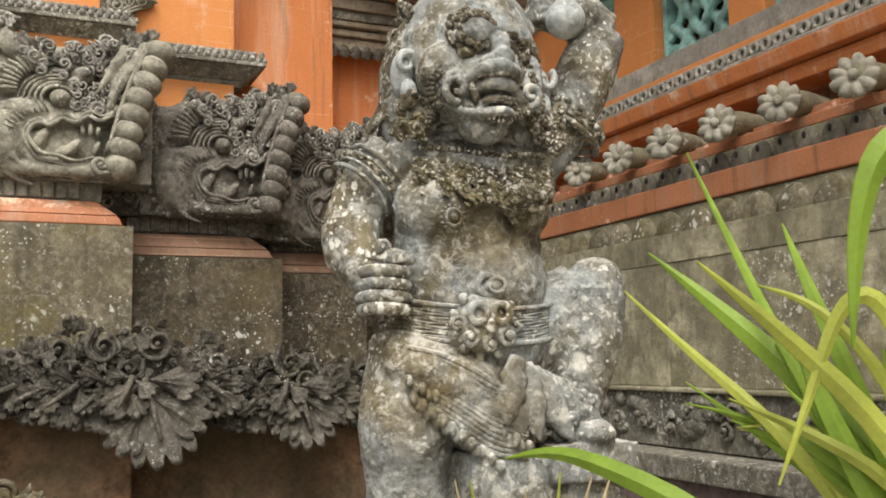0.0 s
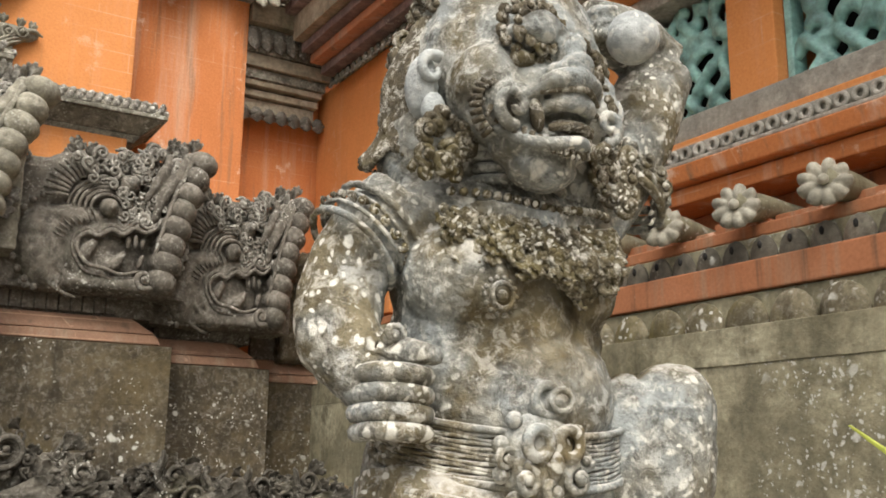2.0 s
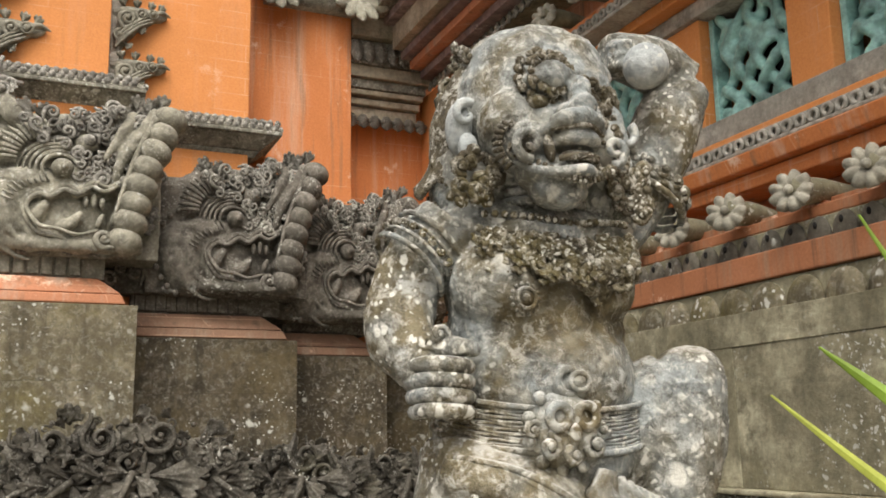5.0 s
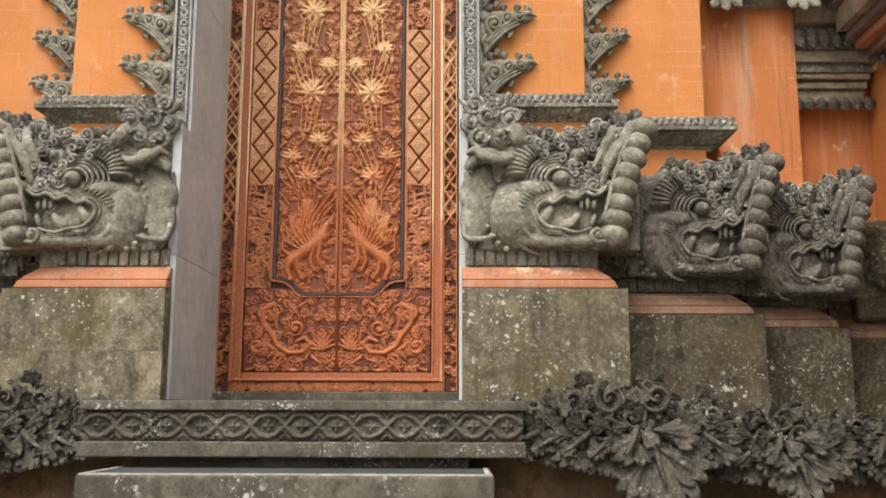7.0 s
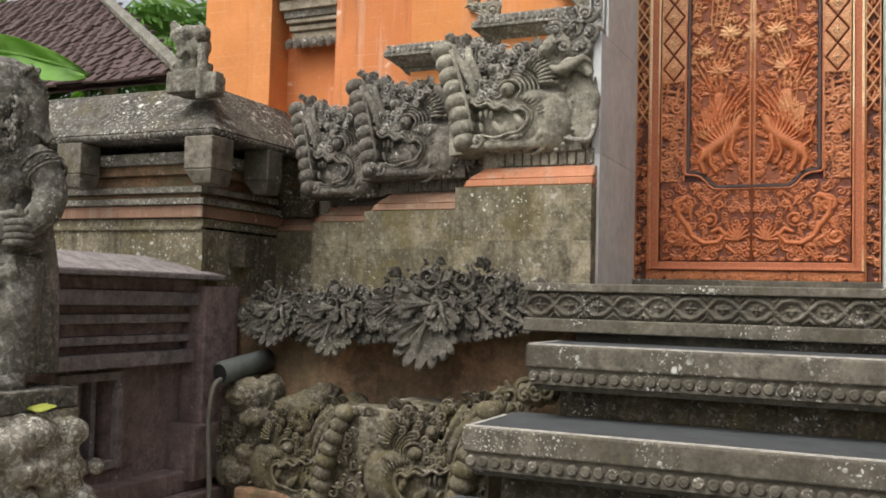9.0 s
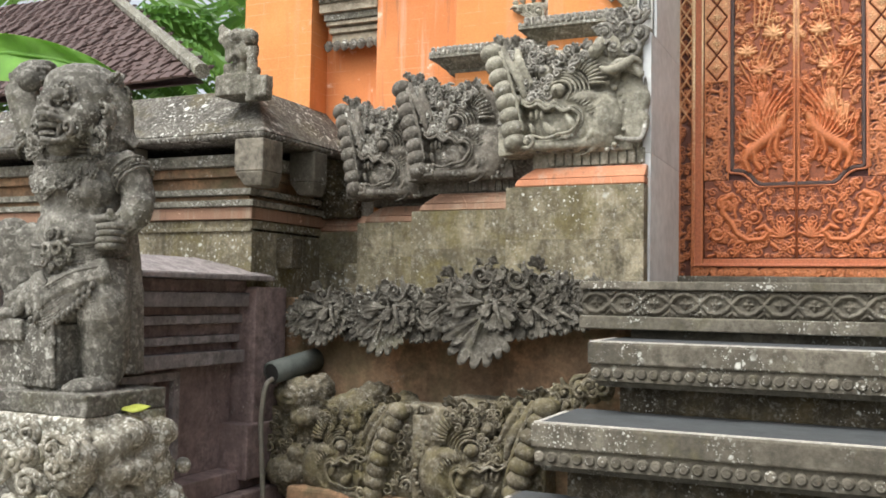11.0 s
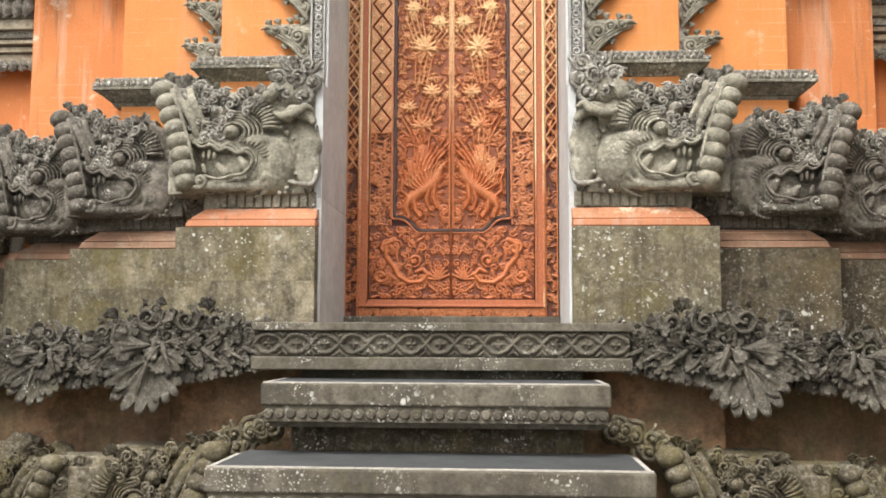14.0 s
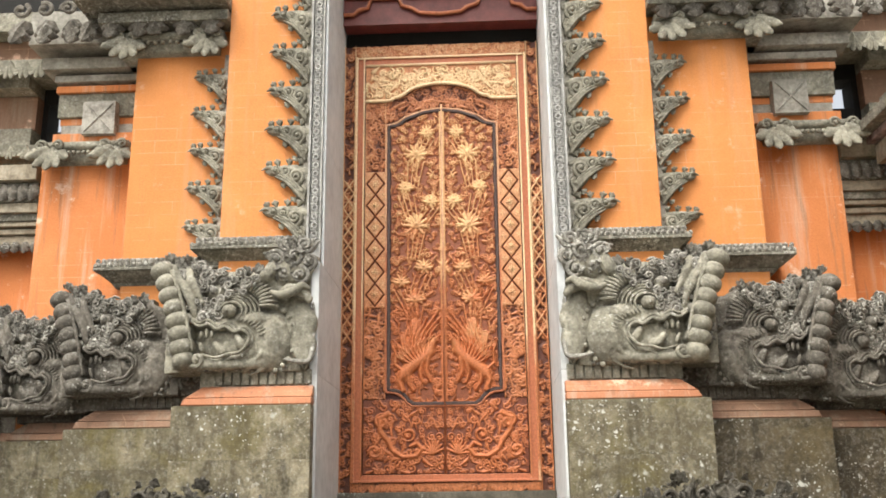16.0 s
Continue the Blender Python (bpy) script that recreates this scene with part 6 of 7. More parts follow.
    # locks of hair that fall behind the ears, rough curls over the nape
    for d in (-1, 1):
        for k in range(15):
            q = k / 14
            x0 = 0.685 + d * (0.108 + 0.018 * math.sin(3 * q))
            o.spline([(x0 - d * 0.012, 1.405 + 0.075 * q, 2.055 + 0.008 * math.sin(7 * q)), (x0 + d * 0.01, 1.415 + 0.08 * q, 1.99), (x0 + d * 0.012, 1.42 + 0.08 * q, 1.93), (x0 + d * (0.028 + 0.012 * q), 1.425 + 0.08 * q, 1.885 + 0.01 * math.sin(9 * q))], [0.005, 0.0065, 0.0065, 0.004], 6, 5)
    for i in range(110):
        a, z = g.uniform(0.15, math.pi - 0.15), g.uniform(1.83, 2.08)
        R = 0.116 + 0.03 * (2.06 - z) / 0.2
        o.curl((0.685 + R * math.cos(a), 1.425 + 0.115 * math.sin(a) + 0.01, z), 0.015, 0.0065, 1.2, g.uniform(0, 360), 1, 0.3, 5, 10)
    for i in range(34):
        a = g.uniform(-0.2, 3.34)
        o.curl((0.69 + 0.112 * math.cos(a), 1.43 + 0.1 * math.sin(a), 2.07 + 0.03 * g.uniform()), 0.011, 0.005, 1.2, g.uniform(0, 360), 1, 0.3, 5, 10)
    B((0.685, 1.5, 1.93), (0.12, 0.06, 0.11))
    # right arm: fist on the hip
    s.spline([(0.562, 1.445, 1.83), (0.522, 1.455, 1.79), (0.498, 1.46, 1.74), (0.487, 1.45, 1.7)], [0.054, 0.051, 0.049, 0.048], 14)
    s.spline([(0.484, 1.45, 1.71), (0.482, 1.435, 1.675), (0.494, 1.41, 1.645), (0.506, 1.39, 1.625)], [0.048, 0.047, 0.041, 0.036], 14)
    for i in range(4):
        z = 1.632 - 0.019 * i
        f.spline([(0.474 + 0.003 * i, 1.395, z), (0.486, 1.36, z + 0.002), (0.512, 1.345, z + 0.001), (0.538, 1.352, z - 0.001), (0.55, 1.372, z - 0.001)], [0.0095, 0.0108, 0.011, 0.0105, 0.008], 9)
    s.spline([(0.505, 1.38, 1.652), (0.53, 1.355, 1.656), (0.556, 1.352, 1.652)], [0.017, 0.014, 0.01], 8)
    B((0.512, 1.383, 1.605), (0.036, 0.032, 0.038))
    for k in range(4):
        f.tube([(0.535 - 0.011 * k + 0.041 * math.cos(a), 1.453 + 0.058 * math.sin(a), 1.808 - 0.011 * k - 0.041 * math.cos(a)) for a in np.linspace(0, 6.28, 26)[:-1]], 0.0045 if k in (0, 3) else 0.003, 6, closed=True)
    for k in range(22):
        a = 2 * math.pi * k / 22
        o.curl((0.5185 + 0.043 * math.cos(a), 1.453 + 0.06 * math.sin(a), 1.7915 - 0.043 * math.cos(a)), 0.0065, 0.003, 1.1, 50 * k, 1, 0.4, 5, 9)
    for k in range(5):
        f.curl((0.49 + 0.004 * k, 1.38 - 0.004 * k, 1.648 + 0.006 * k), 0.014, 0.006, 1.2, 70 * k, 1, 0.4, 5, 10)
    # left arm raised, hand with a ball by the temple
    s.spline([(0.805, 1.45, 1.83), (0.86, 1.455, 1.88), (0.91, 1.45, 1.955), (0.955, 1.445, 2.045), (0.98, 1.445, 2.095)], [0.058, 0.055, 0.056, 0.054, 0.046], 14)
    s.spline([(0.98, 1.445, 2.1), (0.93, 1.445, 2.125), (0.87, 1.43, 2.125), (0.83, 1.42, 2.12)], [0.046, 0.046, 0.04, 0.034], 14)
    w.ball((0.853, 1.365, 2.085), 0.035, nu=20, nv=14)
    for i in range(3):
        s.spline([(0.83, 1.42, 2.125 - 0.014 * i), (0.822, 1.395, 2.125 - 0.016 * i), (0.832, 1.37, 2.118 - 0.016 * i)], [0.012, 0.011, 0.008], 7)
    for k in range(3):
        f.tube([(0.886 + 0.066 * math.cos(a), 1.452 + 0.068 * math.sin(a), 1.9 + 0.014 * k - 0.04 * math.cos(a)) for a in np.linspace(0, 6.28, 18)[:-1]], 0.0065, 6, closed=True)
    for k in range(9):
        a = radians(190 + 20 * k)
        f.curl((0.886 + 0.07 * math.cos(a), 1.452 + 0.072 * math.sin(a), 1.93 - 0.04 * math.cos(a)), 0.012, 0.005, 1.2, 40 * k, 1, 0.4, 5, 10)
    # breast ornament of matted curls, pointed in the middle
    for i in range(330):
        t = g.uniform(-1, 1)
        low = 1.748 + 0.03 * max(0, 1 - abs(t + 0.62) / 0.18) - 0.028 * max(0, 1 - abs(t - 0.25) / 0.4) + 0.02 * (abs(t) > 0.85)
        z = g.uniform(low, 1.796 + 0.02 * abs(t))
        x = 0.69 + 0.125 * t
        y = 1.435 - math.sqrt(max(0.0, 1 - (t * 0.8) ** 2)) * (0.103 + 0.35 * max(0, 0.06 - abs(z - 1.76)))
        if i % 3:
            o.curl((x, y, z), g.uniform(0.006, 0.0115), 0.004, 1.2, g.uniform(0, 360), g.choice([-1, 1]), 0.5, 5, 9)
        else:
            o.fan((x, y, z), g.uniform(200, 340), g.uniform(0.014, 0.024), 80, 3, 0.3, 0.4, 0.004, 4, 3)
    for i in range(22):
        t = -1 + 2 * i / 21
        o.ball((0.69 + 0.112 * t, 1.43 - math.sqrt(max(0.0, 1 - (t * 0.8) ** 2)) * 0.103, 1.822 + 0.014 * abs(t)), 0.0055, nu=7, nv=5)
    for k in range(2):
        s.spline([(0.57, 1.4, 1.835 - 0.012 * k), (0.62, 1.345, 1.822 - 0.012 * k), (0.68, 1.33, 1.816 - 0.012 * k), (0.74, 1.345, 1.822 - 0.012 * k), (0.79, 1.4, 1.838 - 0.012 * k)], 0.0055, 6)
    f.ring((0.606, 1.311, 1.715), 0.0135, 0.003, 18, 6)
    f.ball((0.606, 1.312, 1.715), 0.0065)
    for i in range(14):
        a = 2 * math.pi * i / 14
        f.ball((0.606 + 0.02 * math.cos(a), 1.315, 1.715 + 0.02 * math.sin(a)), 0.0032, nu=6, nv=4)
    # navel and belly fold
    f.ring((0.672, 1.3, 1.61), 0.014, 0.0035, 16, 6, 0.8)
    B((0.672, 1.308, 1.61), (0.016, 0.012, 0.014))
    # sash round the hips
    for k in range(10):
        f.tube([(0.685 + 0.149 * math.cos(a), 1.435 + 0.126 * math.sin(a), 1.555 + 0.0048 * k - 0.03 * math.sin(-a) + 0.0012 * math.sin(14 * a + 2 * k)) for a in np.linspace(0, 6.28, 64)[:-1]], 0.0027, 5, closed=True)
    f.tube([(0.685 + 0.152 * math.cos(a), 1.435 + 0.128 * math.sin(a), 1.604 - 0.03 * math.sin(-a)) for a in np.linspace(0, 6.28, 36)[:-1]], 0.0042, 6, closed=True)
    f.tube([(0.685 + 0.15 * math.cos(a), 1.435 + 0.128 * math.sin(a), 1.549 - 0.03 * math.sin(-a)) for a in np.linspace(0, 6.28, 36)[:-1]], 0.005, 6, closed=True)
    # buckle: two hollow rings over a cluster of scrolls
    bx, bz, by = 0.655, 1.55, 1.296
    f.ball((bx, by + 0.022, bz), (0.05, 0.028, 0.05))
    for d in (-1, 1):
        f.ring((bx + 0.0195 * d, by - 0.004, bz + 0.016), 0.0145, 0.0065, 16, 7)
        f.curl((bx + 0.033 * d, by + 0.002, bz - 0.02), 0.017, 0.0065, 1.3, 90, d, 0.4, 6, 14)
        f.curl((bx + 0.05 * d, by + 0.012, bz + 0.0), 0.013, 0.005, 1.3, 0, -d, 0.4, 6, 12)
    f.ball((bx, by - 0.004, bz - 0.006), (0.01, 0.012, 0.015))
    f.curl((bx, by - 0.002, bz - 0.032), 0.012, 0.006, 1.2, 90, 1, 0.4, 6, 12)
    for i in range(11):
        a = 2 * math.pi * i / 11
        f.ball((bx + 0.054 * math.cos(a), by + 0.016, bz + 0.052 * math.sin(a)), 0.0095, nu=7, nv=5)
    f.ring((bx + 0.004, by + 0.012, bz + 0.06), 0.016, 0.006, 14, 6)
    # standing leg and lifted leg
    s.spline([(0.6, 1.43, 1.51), (0.575, 1.415, 1.44), (0.56, 1.405, 1.39), (0.565, 1.42, 1.33), (0.57, 1.425, 1.24), (0.575, 1.42, 1.18)], [0.09, 0.084, 0.078, 0.07, 0.064, 0.05], 16)
    B((0.555, 1.37, 1.42), (0.052, 0.045, 0.05))
    B((0.57, 1.37, 1.17), (0.06, 0.09, 0.03))
    s.spline([(0.775, 1.43, 1.5), (0.83, 1.405, 1.56), (0.88, 1.375, 1.605)], [0.082, 0.076, 0.064], 14)
    s.spline([(0.884, 1.37, 1.61), (0.878, 1.37, 1.53), (0.856, 1.375, 1.45), (0.84, 1.38, 1.39)], [0.064, 0.062, 0.053, 0.048], 14)
    B((0.89, 1.36, 1.615), (0.055, 0.052, 0.052))
    B((0.845, 1.35, 1.375), (0.05, 0.08, 0.028))
    # loin cloth: pleats drawn across the thigh, ruffled hems
    s.spline([(0.53, 1.4, 1.5), (0.6, 1.35, 1.475), (0.67, 1.33, 1.43), (0.715, 1.33, 1.39)], [0.045, 0.05, 0.055, 0.045], 10)
    for k in range(13):
        q = 0.0062 * k
        f.spline([(0.52 + 0.2 * q, 1.362, 1.52 - q), (0.585, 1.312 + 0.1 * q, 1.502 - 1.25 * q), (0.655, 1.284 + 0.15 * q, 1.46 - 1.4 * q), (0.715, 1.288 + 0.1 * q, 1.415 - 0.9 * q)], [0.0045, 0.0055, 0.0055, 0.004], 6, 5)
    for row, (p0, p1) in enumerate((((0.535, 1.335, 1.465), (0.71, 1.283, 1.362)), ((0.54, 1.33, 1.44), (0.665, 1.29, 1.335)))):
        for i in range(19):
            t = i / 18
            p = np.array(p0) + (np.array(p1) - np.array(p0)) * t
            f.ball((p[0], p[1] - 0.004 + 0.006 * (i % 2), p[2] - 0.005 * (i % 2)), (0.0068, 0.01, 0.011), nu=8, nv=6)
    for k in range(4):
        f.leaf((0.7 + 0.018 * k, 1.285 + 0.01 * k, 1.5 - 0.01 * k), -105 + 22 * k, 0.1 + 0.01 * k, 0.05, 3, 0.2, 0.1, 0.012, 14, 7)
    for i in range(30):
        f.curl((g.uniform(0.72, 0.85), g.uniform(1.3, 1.34), g.uniform(1.37, 1.44)), g.uniform(0.012, 0.02), 0.007, 1.2, g.uniform(0, 360), 1, 0.4, 5, 10)
    B((0.7, 1.38, 1.42), (0.09, 0.09, 0.09))
    for k in range(7):
        s.spline([(0.645 + 0.014 * k, 1.3 + 0.004 * k, 1.38), (0.642 + 0.016 * k, 1.295, 1.29), (0.635 + 0.019 * k, 1.3, 1.17)], [0.009, 0.0105, 0.0085], 6)
    s.box(0.63, 0.9, 1.31, 1.52, 1.14, 1.35)
    s.box(0.76, 0.92, 1.29, 1.5, 1.3, 1.36)
    # rock and base under the feet
    s.box(0.47, 0.93, 1.26, 1.58, 1.1, 1.16)
    s.spline([(0.66, 1.52, 1.2), (0.66, 1.54, 1.5), (0.68, 1.52, 1.8)], [0.12, 0.09, 0.06], 12)
    return s, f, o, w


lumps, carving, ornament, pale = guardian()
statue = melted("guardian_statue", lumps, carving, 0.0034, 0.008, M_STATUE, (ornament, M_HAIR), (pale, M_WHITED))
tagged(statue, "lichen-covered grey stone demon guardian with one raised arm", "statue", "guardian statues before the gate")
twin = copy_thing(statue, Matrix.Translation((0, 0, 0)))
twin.scale = (-1.0, 1.0, 1.0)
twin.location = (-2.72 + 0.69, 1.475 - 1.42, 0.02)
twin.data = statue.data.copy()
for k in range(3):
    twin.data.materials[k] = M_TWIN
tagged(twin, "dark mossy stone guardian statue with a fist on the hip")


def pedestal(cx, cy, top):
    p = thing("statue_pedestal", "square weathered stone pedestal under a statue", "pedestal", (cx, cy, 0), "statue pedestals")
    part("shaft", slabs([(-0.24, 0.24, -0.18, 0.18, 0.14, top - 0.1)]), M_PIER, p, bevel=0.01)
    part("plinth", slabs([(-0.32, 0.32, -0.26, 0.26, 0, 0.14)]), M_PIER, p, bevel=0.01)
    part("cap", slabs([(-0.28, 0.28, -0.22, 0.22, top - 0.1, top)]), M_STEP, p, bevel=0.01)
    return p


pedestal(0.69, 1.42, 1.1)
rough_ped = pedestal(-2.72, 1.475, 0.66)
g = np.random.default_rng(77)
body, fine = Shape(), Shape()
body.box(-0.22, 0.22, -0.17, 0.17, 0.66, 1.12)
for i in range(26):
    body.ball((g.uniform(-0.22, 0.24), g.uniform(-0.22, -0.1), g.uniform(0.7, 1.08)), (g.uniform(0.04, 0.08), 0.06, g.uniform(0.03, 0.06)))
    body.ball((g.uniform(0.18, 0.27), g.uniform(-0.18, 0.18), g.uniform(0.7, 1.08)), (0.06, g.uniform(0.04, 0.08), g.uniform(0.03, 0.06)))
for i in range(60):
    fine.curl((g.uniform(-0.24, 0.28), g.uniform(-0.28, -0.22), g.uniform(0.7, 1.1)), g.uniform(0.02, 0.045), 0.012, 1.4, g.uniform(0, 360), g.choice([-1, 1]), 0.4, 6, 12, tail=0.03)
    fine.ball((g.uniform(0.22, 0.27), g.uniform(-0.2, 0.2), g.uniform(0.7, 1.1)), g.uniform(0.015, 0.035), nu=8, nv=6)
ob = melted("carved_block", body, fine, 0.009, 0.012, M_BLOCK)
ob.parent = rough_ped
tagged(ob, "lichen-crusted carved block")

# ---- wing on the right: courses along y, front towards -x ----
WING = Matrix.Rotation(radians(-90), 4, "Z")      # (a, x, z) -> (x, -a, z)
wing = thing("wall_wing", "pavilion base wall of grey stone and orange courses", "wall", kind="structure")
A0, A1 = -4.12, 1.6


def course(name, x, z0, z1, mat, label="", x2=None, bevel=0.004, a0=A0, a1=A1):
    x2 = x if x2 is None else x2
    return part(name, slabs([(a0, a1, x, 2.3, z0, a0, a1, x2, 2.3, z1)]).turned(WING), mat, wing, label, bevel=bevel)


course("base_block", 1.5, 0.0, 1.06, M_MOSSY, "mossy brown brick base")
course("ledge", 1.42, 1.063, 1.12, M_CAP, "dark stone ledge")
course("ledge", 1.465, 1.123, 1.195, M_REDSTONE)
course("ledge", 1.44, 1.198, 1.255, M_CAP)
course("band", 1.545, 1.258, 1.4, M_CAP)
g = np.random.default_rng(41)
bd = Shape()
for i in range(120):
    bd.ball((g.uniform(-3.2, 0.6), 1.545, g.uniform(1.28, 1.38)), (g.uniform(0.015, 0.05), 0.016, g.uniform(0.012, 0.03)), nu=8, nv=6)
for i in range(60):
    bd.curl((g.uniform(-3.2, 0.6), 1.54, g.uniform(1.29, 1.37)), g.uniform(0.02, 0.035), 0.008, 1.2, g.uniform(0, 360), 1, 0.3, 5, 10)
part("band_carving", bd.turned(WING), M_CAP, wing, "eroded carved band", smooth=True)
course("band_lip", 1.53, 1.4, 1.412, M_WALL)
a = A0
k = 0
while a < A1:
    L = 0.96 + 0.14 * ((k * 7) % 3)
    part("block", slabs([(a, min(a + L, A1) - 0.001, 1.574 + 0.001 * (k % 3), 2.3, 1.413, 1.74)]).turned(WING), M_WALL, wing, bevel=0.0015)
    part("block", slabs([(a - 0.3, min(a + L, A1) - 0.301, 1.5735, 2.3, 1.7402, 1.818)]).turned(WING), M_WALL, wing, bevel=0.0015)
    a += L
    k += 1
course("scallop_backing", 1.6, 1.82, 1.888, M_WALL)
course("orange_course", 1.592, 1.89, 1.955, M_BRICKWORN, "scuffed orange brick course")
course("scallop_backing", 1.62, 1.957, 2.008, M_WALL)
course("orange_course", 1.628, 2.01, 2.038, M_BRICKWORN)
course("recess", 1.82, 2.04, 2.15, M_BRICKWORN)
course("orange_course", 1.7, 2.152, 2.192, M_ORANGEWORN)
course("orange_course", 1.672, 2.195, 2.236, M_ORANGEWORN, x2=1.66)
course("bead_lip", 1.672, 2.238, 2.25, M_TRIM)
course("bead_backing", 1.71, 2.252, 2.3, M_TRIM)
course("orange_course", 1.735, 2.302, 2.326, M_ORANGE)
course("sill", 1.75, 2.328, 2.392, M_TRIM, "grey stone window sill")
sc = Shape()
sc.ball((0, 0, 0), (0.056, 0.018, 0.06), nu=16, nv=10)
big_me = sc.turned(WING).mesh("scallop")
sc = Shape()
sc.ball((0, 0, -0.024), (0.037, 0.012, 0.05), nu=12, nv=8)
small_me = sc.turned(WING).mesh("scallop")
# near-black beads drawn on the scallops as the shade of drip holes
hole = Shape()
hole.ball((0, -0.012, 0.004), (0.005, 0.005, 0.009), nu=8, nv=6)
hole_me = hole.turned(WING).mesh("hole")
bead_me = Shape()
bead_me.ring((0, 0, 0), 0.0135, 0.0065, 14, 6)
bead_me = bead_me.turned(WING).mesh("bead")
for i in range(34):
    ob = part("scallop", big_me, M_PIER, wing)
    ob.location = (1.596, 3.2 - 0.114 * i, 1.822)
for i in range(56):
    ob = part("scallop", small_me, M_STEP, wing)
    ob.location = (1.615, 3.2 - 0.074 * i, 1.982)
    ob = part("drip_hole", hole_me, M_DARK, wing)
    ob.location = (1.615, 3.2 - 0.074 * i, 1.982)
for z, x in ((2.276, 1.704), (2.864, 1.654)):
    for i in range(90):
        ob = part("bead", bead_me, M_TRIM, wing)
        ob.location = (x, 3.41 - 0.043 * i, z)
# worn brick ends under the spouts
for i in range(30):
    q = slabs([(0, 0.1 + 0.05 * g.uniform(), 1.64 + 0.03 * g.uniform(), 1.8, 2.04, 2.055 + 0.015 * g.uniform())])
    ob = part("brick", q.turned(WING), M_BRICKWORN, wing, bevel=0.003)
    ob.location = (0, 3.3 - 0.15 * i, 0)


def flower_spout():
    fl = thing("flower_spout", "pale stone waterspout ending in an open flower", "waterspout", group="flower spouts under the windows")
    st = Shape()
    st.spline([(0, 0.26, -0.012), (0, 0.16, -0.008), (0, 0.08, -0.004), (0, 0.03, -0.008), (0, 0.004, -0.01)], [0.02, 0.024, 0.03, 0.034, 0.028], 14)
    part("stem", st.turned(WING), M_WALL, fl, smooth=True)
    pt = Shape()
    n, m = 54, 6
    vs, fs = [], []
    for lay in (0.0, 0.006):
        for q in range(m):
            t = q / (m - 1)
            for i in range(n):
                a = 2 * math.pi * i / n
                lobe = abs(math.cos(4.5 * a))
                r = 0.006 + t * 0.046 * (0.8 + 0.2 * lobe ** 0.5)
                vs.append((r * math.cos(a), -0.012 * math.sin(2.2 * t) - 0.012 * t * lobe + 0.014 * t ** 3 + lay, -0.01 + r * math.sin(a)))
    for q in range(m - 1):
        for i in range(n):
            a, b_ = q * n + i, q * n + (i + 1) % n
            fs += [(a, b_, b_ + n, a + n), (m * n + a, m * n + a + n, m * n + b_ + n, m * n + b_)]
    o = (m - 1) * n
    fs += [(o + i, o + (i + 1) % n, m * n + o + (i + 1) % n, m * n + o + i) for i in range(n)]
    pt.add(vs, fs)
    face = Matrix.Translation((0, 0.004, -0.01)) @ Matrix.Rotation(radians(26), 4, "Z") @ Matrix.Rotation(radians(-14), 4, "X") @ Matrix.Translation((0, 0, 0.01))
    part("petals", pt.turned(WING @ face), M_PALE, fl, smooth=True)
    ct = Shape()
    ct.ball((0, -0.014, -0.01), 0.011)
    part("flower_centre", ct.turned(WING @ face), M_PALE, fl, smooth=True)
    return fl


spout = flower_spout()
spout.location = (1.57, 2.47, 2.078)
for i in range(1, 13):
    copy_thing(spout, Matrix.LocRotScale((1.57, 2.47 - 0.215 * i, 2.078), Euler((0, radians(2 - 3 * (i % 2)), radians(-3 + 3 * (i % 3)))), None))
for i in range(9):
    copy_thing(spout, Matrix.LocRotScale((1.58, 3.32 - 0.218 * i, 2.96), Euler((0, 0, 0)), None))

# upper wall, pillars and windows
course("upper_wall", 1.79, 2.394, 3.12, M_ORANGE, "orange painted wall", a0=-4.12, a1=-2.86)
course("corner_bay", 1.635, 2.05, 3.08, M_ORANGE, "orange painted wall bay in the corner", a0=-4.12, a1=-3.44)
course("window_head", 1.77, 2.742, 2.79, M_TRIM, a0=-3.438)
course("orange_course", 1.72, 2.792, 2.825, M_ORANGE, a0=-3.438)
course("bead_lip", 1.64, 2.827, 2.84, M_TRIM, a0=-3.438)
course("bead_backing", 1.66, 2.842, 2.886, M_TRIM, a0=-3.438)
course("orange_course", 1.67, 2.888, 2.91, M_ORANGEWORN, a0=-3.438)
course("recess", 1.77, 2.912, 3.08, M_BRICK, a0=-3.438)
edges = [(2.34, 2.548), (1.86, 2.0), (1.38, 1.52), (0.9, 1.04), (0.42, 0.56), (-0.06, 0.08), (-0.54, -0.4), (-1.02, -0.88)]
for y0, y1 in edges:
    part("pillar", slabs([(-y1, -y0, 1.785, 2.0, 2.394, 2.74)]).turned(WING), M_ORANGE, wing, "orange painted pillar between windows", bevel=0.004)
spans = [(2.55, 2.86)] + [(edges[i + 1][1], edges[i][0]) for i in range(4)]
